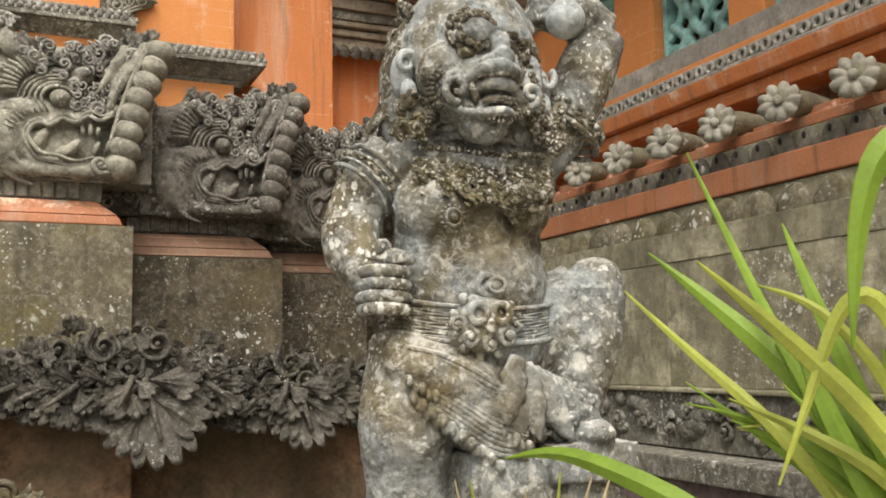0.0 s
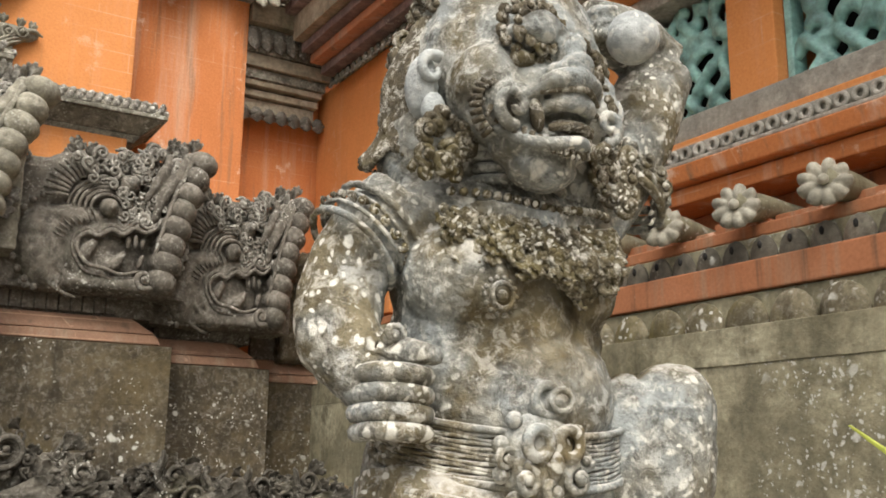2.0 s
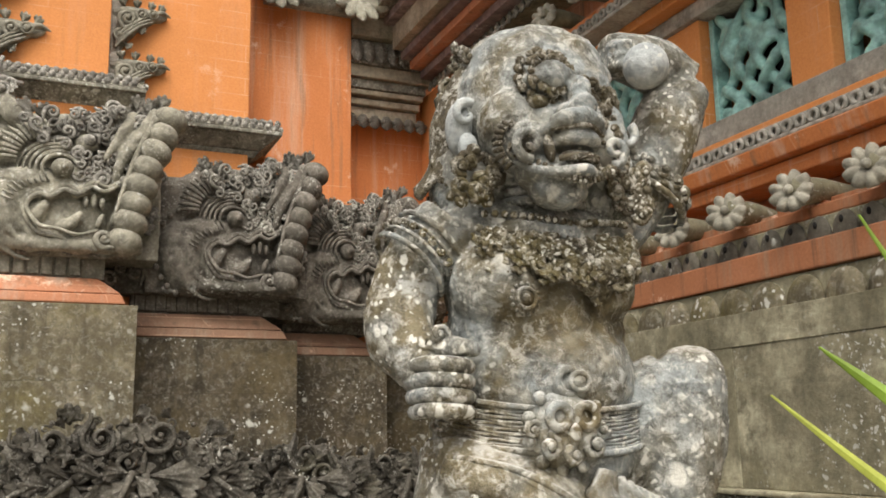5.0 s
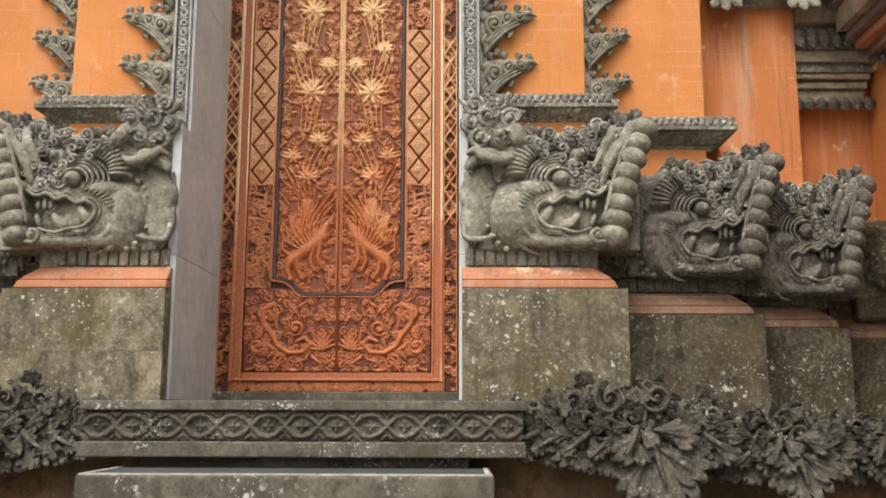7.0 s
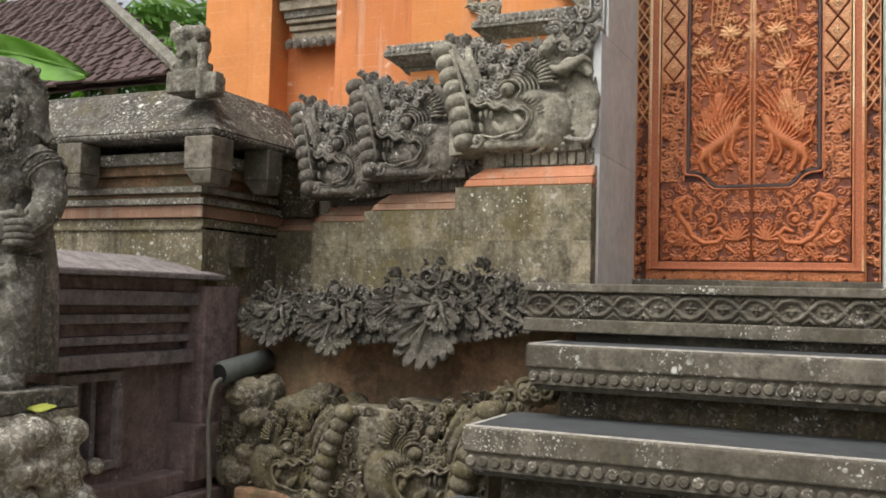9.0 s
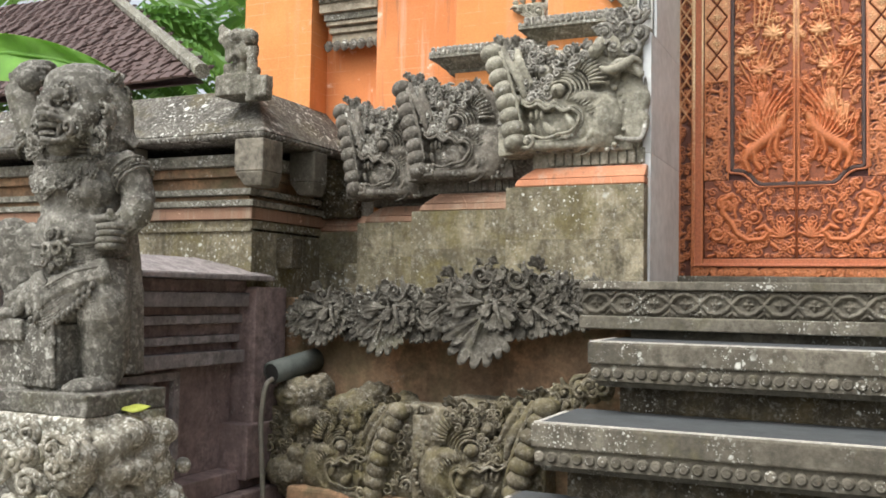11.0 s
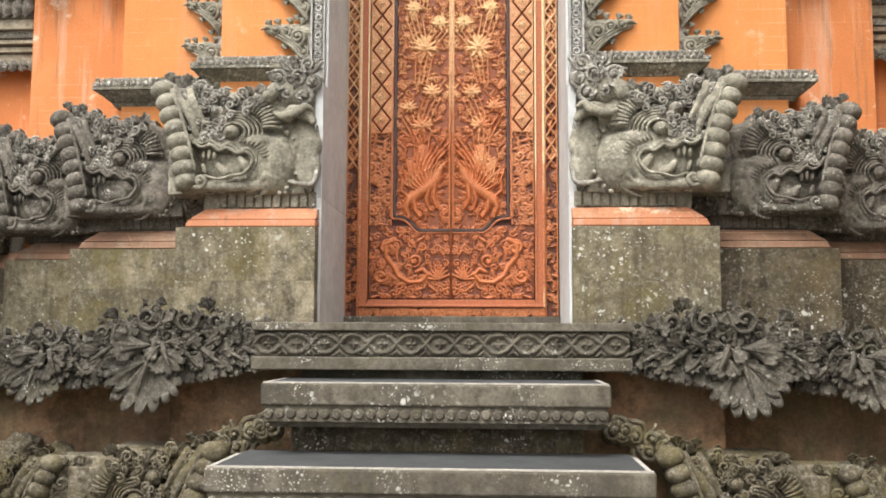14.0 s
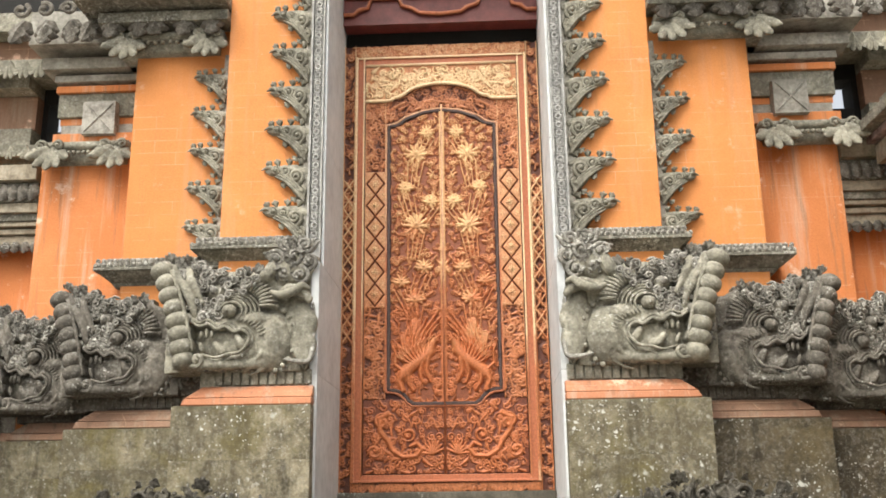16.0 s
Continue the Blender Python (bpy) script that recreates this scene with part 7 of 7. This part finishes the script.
for k, (y0, y1) in enumerate(spans):
    gr = thing("window_%d" % (k + 1), "green glazed ceramic window grille of knotted branches", "window", kind="structure")
    # black sheet put in as the darkness of the room behind the grille
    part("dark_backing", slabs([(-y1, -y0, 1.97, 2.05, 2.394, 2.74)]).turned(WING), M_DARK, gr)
    fr_ = slabs([(-y1 + 0.002, -y1 + 0.022, 1.82, 1.87, 2.394, 2.738), (-y0 - 0.022, -y0 - 0.002, 1.82, 1.87, 2.394, 2.738)])
    part("window_frame", fr_.turned(WING), M_GREEN, gr, bevel=0.004)
    gg = np.random.default_rng(60 + k)
    lat = Shape()
    w = y1 - y0
    for i in range(7):
        for sl in (-1, 1):
            p0 = -y1 + w * (i - 1.5) / 4
            pts = [(p0 + sl * w * t * 0.75 + (0 if sl > 0 else w * 0.75) + 0.012 * math.sin(9 * t + i), 1.845 + 0.012 * math.sin(14 * t + 2 * i), 2.395 + 0.343 * t) for t in np.linspace(0, 1, 15)]
            pts = [q for q in pts if -y1 + 0.012 < q[0] < -y0 - 0.012]
            if len(pts) > 2:
                lat.tube(pts, [0.013 + 0.006 * abs(math.sin(5 * j)) for j in range(len(pts))], 8)
    for i in range(16):
        lat.ball((gg.uniform(-y1 + 0.03, -y0 - 0.03), 1.84, gg.uniform(2.4, 2.73)), (0.022, 0.016, 0.02), nu=9, nv=6)
    lat_s = lat.turned(WING)
    part("lattice", lat_s, M_GREEN, gr, voxel=0.006, rough=0.006)
# near-black wall added as the unlit room behind the windows
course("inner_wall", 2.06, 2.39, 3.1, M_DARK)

# eaves of the wing
eave = thing("eaves", "stepped brown and grey eaves mouldings", "eaves", (0, 0, -0.035), kind="structure")
for x, z0, z1, mat in ((1.6, 3.116, 3.13, M_WALL), (1.55, 3.133, 3.17, M_REDSTONE), (1.5, 3.173, 3.21, M_BRICK), (1.46, 3.213, 3.25, M_REDSTONE), (1.42, 3.253, 3.36, M_FASCIA), (1.38, 3.363, 3.4, M_REDSTONE), (1.32, 3.403, 3.46, M_CAP)):
    part("moulding", slabs([(-3.92, A1, x, 2.3, z0, z1)]).turned(WING), mat, eave, bevel=0.004)
fr2 = Shape()
for i in range(70):
    fr2.fan((-3.9 + 0.05 * i, 1.595, 3.13), -90, 0.055, 70, 3, 0.15, 0.1, 0.008, 4, 3)
    fr2.fan((-3.9 + 0.05 * i, 1.33, 3.46), -90, 0.06, 70, 3, 0.15, 0.1, 0.008, 4, 3)
part("leaf_fringe", fr2.turned(WING), M_CAP, eave, smooth=True)
for i in range(16):
    q = slabs([(-3.7 + 0.3 * i, -3.62 + 0.3 * i, 1.38, 2.2, 3.465, 3.53)])
    part("rafter", q.turned(WING), M_CAP, eave)
part("roof_board", slabs([(-3.6, A1, 1.45, 2.6, 3.78, 3.84)]).turned(WING), M_REDSTONE, eave)

# ---- walls on the left: plinth with a niche, coped wall with a finial ----
pl = thing("wall_plinth", "red-brown stone plinth with stepped mouldings and a niche", "plinth", kind="structure")


def shelf(x, z0, z1, y1, mat=M_REDSTONE, x2=None, y0=0.4):
    x2 = x if x2 is None else x2
    part("moulding", slabs([(-5.2, x, y0, y1, z0, -5.2, x2, y0, y1 + (x2 - x), z1)]), mat, pl, bevel=0.005)


shelf(-3.34, 1.53, 1.555, 3.42, M_PLINTHGREY)
shelf(-3.345, 1.557, 1.64, 3.415, M_PLINTHGREY, -3.62)
shelf(-3.425, 1.47, 1.528, 3.335)
shelf(-3.4, 1.4, 1.468, 3.35, M_PLINTHGREY)
shelf(-3.46, 1.362, 1.398, 3.3)
shelf(-3.44, 1.318, 1.36, 3.32, M_PLINTHGREY)
shelf(-3.485, 1.262, 1.316, 3.275)
shelf(-3.455, 1.222, 1.26, 3.305, M_PLINTHGREY)
shelf(-3.49, 1.185, 1.22, 3.27)
shelf(-3.42, 1.12, 1.183, 3.3, M_PLINTHGREY)
part("body", slabs([(-5.2, -3.5, 2.83, 3.28, 0.6, 1.118), (-5.2, -3.5, 0.4, 2.53, 0.6, 1.118), (-5.2, -3.62, 2.53, 2.83, 0.6, 1.118), (-5.2, -3.5, 2.53, 2.83, 0.6, 0.7), (-5.2, -3.5, 2.53, 2.83, 1.06, 1.118)]), M_REDSTONE, pl, bevel=0.004)
part("niche_frame", slabs([(-3.51, -3.475, 2.83, 2.87, 0.66, 1.1), (-3.51, -3.475, 2.49, 2.53, 0.66, 1.1), (-3.51, -3.475, 2.53, 2.83, 0.66, 0.7), (-3.51, -3.475, 2.53, 2.83, 1.06, 1.1), (-3.62, -3.56, 2.63, 2.69, 0.7, 1.06), (-3.62, -3.56, 2.76, 2.79, 0.7, 1.06)]), M_PLINTHGREY, pl, "square stone niche frame", bevel=0.004)
part("corner_post", slabs([(-3.7, -3.36, 3.285, 3.56, 0.55, 1.5), (-3.8, -3.33, 3.2, 3.56, 0.55, 0.82)]), M_REDSTONE, pl, bevel=0.008)
part("foot", slabs([(-5.2, -3.38, 0.4, 3.4, 0.5, 0.6), (-5.2, -3.3, 0.4, 3.5, 0.0, 0.5)]), M_REDSTONE, pl, bevel=0.008)

cw = thing("wall_coped", "mossy wall with stepped brick courses, lichen-spotted", "wall", (-0.2, 0.21, 0.0), kind="structure")
part("body", slabs([(-5.5, -3.2, 3.08, 4.1, 1.45, 1.84)]), M_PIER, cw, bevel=0.006)
part("brick_course", slabs([(-5.5, -3.19, 3.06, 4.1, 1.843, 1.905)]), M_BRICKPALE, cw, bevel=0.004)
part("moulding", slabs([(-5.5, -3.17, 3.04, 4.1, 1.908, 1.94), (-5.5, -3.19, 3.05, 4.1, 1.967, 2.0), (-5.5, -3.16, 3.02, 4.1, 2.112, 2.17)]), M_CAP, cw, bevel=0.004)
part("brick_course", slabs([(-5.5, -3.22, 3.08, 4.1, 1.942, 1.965), (-5.5, -3.25, 3.1, 4.1, 2.002, 2.06), (-5.5, -3.2, 3.06, 4.1, 2.062, 2.11)]), M_MOSSY, cw, bevel=0.004)
part("moulding", slabs([(-5.5, -3.2, 3.065, 4.1, 1.78, 1.8)]), M_PIER, cw, bevel=0.004)
cp = thing("wall_coping", "sloped lichen-crusted coping with hanging brackets", "coping", (0.02, 0.026, -0.0735), kind="structure")
cp.scale = (1.05, 1.05, 1.05)
cop = slabs([(-5.5, -3.08, 2.93, 4.1, 2.185, -5.5, -3.075, 2.925, 4.1, 2.215), (-5.5, -3.08, 2.93, 4.1, 2.217, -5.5, -3.36, 3.26, 4.0, 2.5)])
part("coping", cop, M_COPING, cp, "sloped coping crusted with lichen", bevel=0.012)
for x0, x1, y0, y1 in ((-3.23, -3.07, 2.92, 3.08), (-3.22, -3.07, 3.36, 3.48), (-4.02, -3.86, 2.92, 3.05)):
    b = Shape()
    b.hexa((x0 + 0.045, x1 - 0.02, y0 + 0.02, y1, 1.965), (x0, x1, y0, y1, 2.03))
    b.hexa((x0, x1, y0, y1, 2.031), (x0, x1, y0, y1, 2.183))
    part("bracket", b, M_STEP, cp, "grey hanging stone bracket", bevel=0.006)
part("bracket", slabs([(-3.2, -3.1, 3.3, 3.4, 1.6, 1.76)]), M_PIERDARK, cw, bevel=0.006)
fin = Shape()
fin.box(-3.38, -3.17, 2.95, 3.13, 2.4, 2.5)
fin.box(-3.35, -3.22, 2.97, 3.1, 2.48, 2.56)
fin.ball((-3.28, 3.03, 2.63), (0.08, 0.07, 0.075))
fin.ball((-3.23, 3.0, 2.68), (0.055, 0.05, 0.045))
fin.ball((-3.31, 3.04, 2.7), (0.05, 0.045, 0.04))
fin.tube([(-3.17, 2.96, 2.36), (-3.165, 2.95, 2.5), (-3.17, 2.95, 2.62)], [0.03, 0.028, 0.024], 7)
fin.box(-3.14, -3.08, 2.94, 3.0, 2.38, 2.48)
for i in range(14):
    fin.curl((-3.28 + g.uniform(-0.07, 0.07), 2.95 + 0.02 * g.uniform(), 2.62 + g.uniform(-0.06, 0.1)), 0.03, 0.013, 1.2, g.uniform(0, 360), 1, 0.4, 6, 10)
fo = part("stone_finial", fin, M_CAP, voxel=0.008, rough=0.012)
fo.location, fo.scale = cp.location, cp.scale
tagged(fo, "eroded carved stone finial on the coping", "finial")

fallen = thing("fallen_leaf", "small yellow-green leaf lying on the carved block", "leaf", (-2.5, 1.45, 1.135))
lp = Shape()
lp.leaf((0, 0, 0), 0, 0.075, 0.045, 1, 0.08, 0.1, 0.002, 12, 7)
part("leaf_blade", lp.turned(Matrix.Rotation(radians(25), 4, "Z") @ Matrix.Rotation(radians(-70), 4, "X")), M_BLADEPALE, fallen, smooth=True)

# drain pipe and hose
pipe = Shape()
d0, d1 = np.array([-3.25, 3.28, 1.075]), np.array([-3.185, 3.58, 1.13])
pipe.tube([d0, d0 + (d1 - d0) * 0.5, d1], 0.058, 20)
# near-black plug on the solid pipe, drawn as its unlit inside
inner = Shape()
inner.tube([d0 - (d1 - d0) * 0.004, d0 + (d1 - d0) * 0.02], 0.046, 20)
dp = thing("drain_pipe", "stubby grey pipe end sticking out of the wall", "pipe")
part("pipe", pipe, M_PIPE, dp, smooth=True)
part("bore", inner, M_DARK, dp, "near-black disc standing for the unlit inside of the pipe")
hs = Shape()
hs.spline([(-3.235, 3.35, 1.05), (-3.25, 3.27, 1.04), (-3.265, 3.245, 0.99), (-3.278, 3.24, 0.85), (-3.27, 3.24, 0.68), (-3.258, 3.24, 0.5), (-3.25, 3.24, 0.2), (-3.25, 3.24, 0.01)], 0.013, 8)
tagged(part("hose", hs, M_HOSE, smooth=True), "thin grey hose hanging from the pipe", "hose")
rk = Shape()
for i in range(90):
    rk.ball((g.uniform(-3.25, -2.6), g.uniform(3.38, 3.55), g.uniform(0.1, 0.98)), (g.uniform(0.06, 0.13), 0.09, g.uniform(0.05, 0.1)))
tagged(part("mossy_rock", rk, M_MOSSHEAD, voxel=0.01, rough=0.04), "mossy lumpy rock under the pipe", "rock")


# ---- strap-leaved plant by the path ----
def blade(pts, width, steps=16):
    """A long leaf with a folded midrib; pts run from the foot to the tip."""
    s = Shape()
    P = np.array(pts, float)
    k = np.linspace(0, 1, len(P))
    t = np.linspace(0, 1, steps)
    co = np.stack([np.interp(t, k, P[:, a]) for a in range(3)], 1)
    for _ in range(6):
        co[1:-1] = 0.25 * co[:-2] + 0.5 * co[1:-1] + 0.25 * co[2:]
    T = np.gradient(co, axis=0)
    view = np.array([0.45, 0.85, 0.1])
    vs, fs = [], []
    for i in range(steps):
        side = np.cross(T[i], view)
        side /= np.linalg.norm(side)
        up = np.cross(side, T[i])
        up /= np.linalg.norm(up)
        w = 0.68 * width * min(1, 0.7 + 1.2 * t[i]) * (1 - t[i] ** 2.4) + 0.0006
        for q in (-1, 0, 1):
            vs.append(co[i] + side * w * q + up * w * 0.4 * abs(q))
    n = len(vs)
    vs += [v + np.array([0, 0.0015, 0]) for v in vs]
    for i in range(steps - 1):
        for j in range(2):
            a = i * 3 + j
            fs.append((a, a + 1, a + 4, a + 3))
            fs.append((n + a, n + a + 3, n + a + 4, n + a + 1))
        fs.append((i * 3, i * 3 + 3, n + i * 3 + 3, n + i * 3))
        fs.append((i * 3 + 2, n + i * 3 + 2, n + i * 3 + 5, i * 3 + 5))
    s.add(vs, fs)
    return s


plant = thing("strap_leaf_plant", "bright green plant with long strap leaves, some yellowing", "plant")
FOOT = (0.83, 0.62, 1.16)
LEAVES = (((0.77, 0.65, 1.38), (0.708, 0.784, 1.52), (0.648, 0.876, 1.614), 0.026, M_BLADE), ((0.745, 0.615, 1.4), (0.634, 0.652, 1.511), (0.555, 0.679, 1.582), 0.018, M_BLADEPALE),
          ((0.712, 0.74, 1.416), (0.692, 0.849, 1.49), (0.682, 0.975, 1.578), 0.011, M_BLADEPALE), ((0.71, 0.69, 1.43), (0.706, 0.778, 1.573), (0.703, 0.869, 1.733), 0.01, M_BLADE),
          ((0.735, 0.67, 1.46), (0.728, 0.715, 1.557), (0.734, 0.757, 1.635), 0.014, M_BLADE), ((0.74, 0.62, 1.46), (0.695, 0.676, 1.546), (0.676, 0.737, 1.567), 0.009, M_BLADEPALE),
          ((0.76, 0.63, 1.37), (0.684, 0.696, 1.426), (0.688, 0.801, 1.451), 0.011, M_BLADEPALE), ((0.73, 0.66, 1.36), (0.715, 0.7, 1.46), (0.72, 0.74, 1.52), 0.018, M_BLADE),
          ((0.76, 0.62, 1.34), (0.74, 0.63, 1.42), (0.735, 0.64, 1.5), 0.022, M_BLADE))
for p1, p2, p3, w, mat in LEAVES:
    part("leaf", blade([FOOT, p1, p2, p3], w), mat, plant)
part("leaf", blade([FOOT, (0.78, 0.56, 1.4), (0.745, 0.545, 1.62), (0.69, 0.555, 1.7), (0.655, 0.572, 1.66), (0.646, 0.585, 1.58), (0.645, 0.592, 1.5)], 0.026, 24), M_BLADE, plant)
part("leaf", blade([(0.83, 0.62, 1.1), (0.68, 0.78, 1.32), (0.61, 0.9, 1.37), (0.58, 0.98, 1.392), (0.545, 1.045, 1.375)], 0.022), M_BLADE, plant)
part("leaf", blade([FOOT, (0.76, 0.6, 1.42), (0.705, 0.61, 1.56), (0.676, 0.632, 1.545), (0.654, 0.649, 1.465), (0.628, 0.67, 1.38)], 0.013, 24), M_BLADEPALE, plant)
gl = np.random.default_rng(91)
for i in range(11):
    q = gl.uniform(size=4)
    part("leaf", blade([FOOT, (0.775, 0.64, 1.27 + 0.08 * q[0]), (0.72 + 0.03 * q[1], 0.68 + 0.08 * q[2], 1.36 + 0.08 * q[0]), (0.68 + 0.05 * q[1], 0.72 + 0.16 * q[2], 1.39 + 0.14 * q[3])], 0.007 + 0.01 * q[3]), M_BLADE if i % 3 else M_BLADEPALE, plant)
stem = Shape()
for i in range(5):
    stem.tube([(0.83 + 0.02 * math.cos(i * 1.3), 0.62 + 0.02 * math.sin(i * 1.3), 1.2), (0.84 + 0.03 * math.cos(i * 1.3), 0.62 + 0.03 * math.sin(i * 1.3), 0.0)], 0.016, 8)
part("stem", stem, M_STRAW, plant, "pale cane stems", smooth=True)
for k in range(16):
    a = 0.4 * k
    x0, y0 = 0.68 + 0.08 * math.cos(a), 1.22 + 0.03 * math.sin(a)
    if k == 0:
        tuft = thing("grass_tuft", "tuft of dry straw-coloured grass before the statue", "grass")
    part("blade", blade([(x0, y0, 1.1), (x0 + 0.02 * math.cos(a), y0 - 0.01, 1.2), (x0 + 0.06 * math.cos(a), y0 - 0.03, 1.29 + 0.05 * math.sin(3 * a))], 0.008), M_STRAW if k % 3 else M_BLADEPALE, tuft, smooth=True)

# ---- behind the left wall: banana leaf, tiled roof, palms ----
ban = thing("banana_plant", "broad bright green banana leaves", "plant")


def banana(base, tip, width, sag):
    s = Shape()
    base, tip = np.array(base, float), np.array(tip, float)
    n, m = 26, 9
    d = tip - base
    side = np.array([0, 0.25, 1.0])
    vs, fs = [], []
    for i in range(n):
        t = i / (n - 1)
        w = width * (math.sin(math.pi * (0.06 + 0.93 * t)) ** 0.6)
        c = base + d * t + np.array([0, 0, sag * 4 * t * (1 - t)])
        for j in range(m):
            q = 2 * j / (m - 1) - 1
            ripple = 0.02 * math.sin(26 * t + 5 * q)
            vs.append(c + side * w * 0.5 * q * 0.75 + np.array([0, -0.25 * w * abs(q) + ripple, -0.1 * w * abs(q) ** 2]))
    N = len(vs)
    vs += [v + np.array([0, 0.006, 0]) for v in vs]
    for i in range(n - 1):
        for j in range(m - 1):
            a = i * m + j
            fs += [(a, a + m, a + m + 1, a + 1), (N + a, N + a + 1, N + a + m + 1, N + a + m)]
    s.add(vs, fs)
    s.tube([base + d * t + np.array([0, -0.01, sag * 4 * t * (1 - t)]) for t in np.linspace(0, 1, 12)], [0.03, 0.008], 6)
    return s


part("leaf", banana((-7.6, 4.6, 3.35), (-5.45, 4.5, 3.0), 0.5, 0.1), M_BANANA, ban, smooth=True)
part("leaf", banana((-7.0, 4.9, 2.5), (-5.35, 4.7, 2.75), 0.4, 0.1), M_BANANA, ban, smooth=True)
part("leaf", banana((-6.9, 5.2, 2.2), (-6.0, 5.0, 3.0), 0.45, 0.05), M_BANANA, ban, smooth=True)
st = Shape()
st.tube([(-7.2, 4.8, 0), (-7.3, 4.75, 1.6), (-7.35, 4.7, 3.3)], [0.14, 0.11, 0.06], 12)
part("stem", st, M_BANANA, ban, "thick green stem", smooth=True)

house = thing("pavilion", "low pavilion with a brown clay tile roof", "building")
part("wall", slabs([(-16, -8.4, 8.6, 13, 0, 3.6)]), M_MOSSY, house)
slope = Matrix.Translation((-6.74, 7.0, 3.65)) @ Matrix.Rotation(radians(35), 4, "X")
rf = Shape()
for r_ in range(26):
    for c_ in range(52):
        x0 = -0.19 * (c_ + 0.5 * (r_ % 2)) - 0.17 * r_ * 1.11
        y0 = 0.17 * r_
        j = 0.008 * g.standard_normal()
        rf.hexa((x0 - 0.18, x0, y0, y0 + 0.24, 0.02 + j), (x0 - 0.18, x0, y0, y0 + 0.24, 0.045 + j))
        rf.tube([(x0 - 0.01, y0, 0.05 + j), (x0 - 0.01, y0 + 0.2, 0.05 + j)], 0.016, 5)
rfo = part("roof_tiles", rf.turned(slope), M_TILE, house, "rows of overlapping brown clay tiles")
tagged(rfo, kind="stuff")
dk = Shape()
dk.add([slope @ Vector(p) for p in ((0, 0, 0), (-10, 0, 0), (-15, 4.5, 0), (-5.0, 4.5, 0))], [(0, 1, 2, 3)])
dk.add([slope @ Vector(p) for p in ((0, 0, -0.06), (-10, 0, -0.06), (-15, 4.5, -0.06), (-5.0, 4.5, -0.06))], [(3, 2, 1, 0)])
part("roof_deck", dk, M_TILE, house)
hip = Shape()
for i in range(24):
    p = slope @ Vector((-0.168 * i * 1.11 + 0.02, 0.168 * i, 0.07))
    q = slope @ Vector((-0.168 * (i + 1.15) * 1.11 + 0.02, 0.168 * (i + 1.15), 0.085))
    hip.tube([p, q], [0.085, 0.07], 8)
part("hip_tiles", hip, M_CAP, house, "lichen-spotted hip tiles", smooth=False)


def palm(name, at, height, fronds, length, seed, label):
    g = np.random.default_rng(seed)
    t = thing(name, label, "palm tree", at)
    s = Shape()
    s.tube([(0, 0, 0), (0.1, 0, height * 0.5), (0, 0, height)], [0.16, 0.12, 0.1], 10)
    part("trunk", s, M_STRAW, t, smooth=True)
    c = Shape()
    for k in range(fronds):
        a = g.uniform(0, 6.28)
        up = g.uniform(-0.2, 1.1)
        L = length * g.uniform(0.75, 1.1)
        d = np.array([math.cos(a), math.sin(a), 0])
        pts = [np.array([0, 0, height]) + d * L * u * (1 - 0.15 * u) + np.array([0, 0, L * (up * u - (0.75 + 0.3 * up) * u * u)]) for u in np.linspace(0, 1, 12)]
        c.tube(pts, [0.025, 0.006], 4)
        for i in range(1, 12):
            for e in (-1, 1):
                for h in (0, 0.5):
                    p = pts[i - 1] + (pts[i] - pts[i - 1]) * h
                    out = np.cross(d, [0, 0, 1]) * e * 0.75 + d * 0.55 + np.array([0, 0, -0.45 * g.uniform(0.5, 1.2)])
                    l = L * 0.3 * math.sin(math.pi * (0.15 + 0.8 * i / 12))
                    tip = p + out * l
                    w = np.array([0, 0, 1]) * 0.028 + d * 0.03
                    c.add([p - w, p + w, p + out * l * 0.6 + w * 0.9, tip, p + out * l * 0.6 - w * 0.9], [(0, 1, 2, 3, 4)])
    part("crown", c, M_PALM, t, "arching feathery fronds")
    return t


palm("palm_tree", (-11.6, 11.0, 0), 5.0, 26, 2.3, 5, "feathery green palm behind the tiled roof")
palm("palm_tree", (-9.6, 12.5, 0), 4.9, 24, 2.1, 6, "feathery green palm behind the tiled roof")
palm("palm_tree", (-13.5, 13.0, 0), 6.6, 26, 2.8, 7, "tall drooping palm behind the tiled roof")
palm("palm_tree", (-10.8, 15.0, 0), 7.4, 26, 3.0, 8, "tall drooping palm behind the tiled roof")

# plain wall added behind the camera, never in view
tagged(part("wall_yard", slabs([(-14, 12, -9.3, -9.0, 0, 2.4)]), M_MOSSY), "mossy brown wall added out of view behind the camera", "wall", kind="structure")
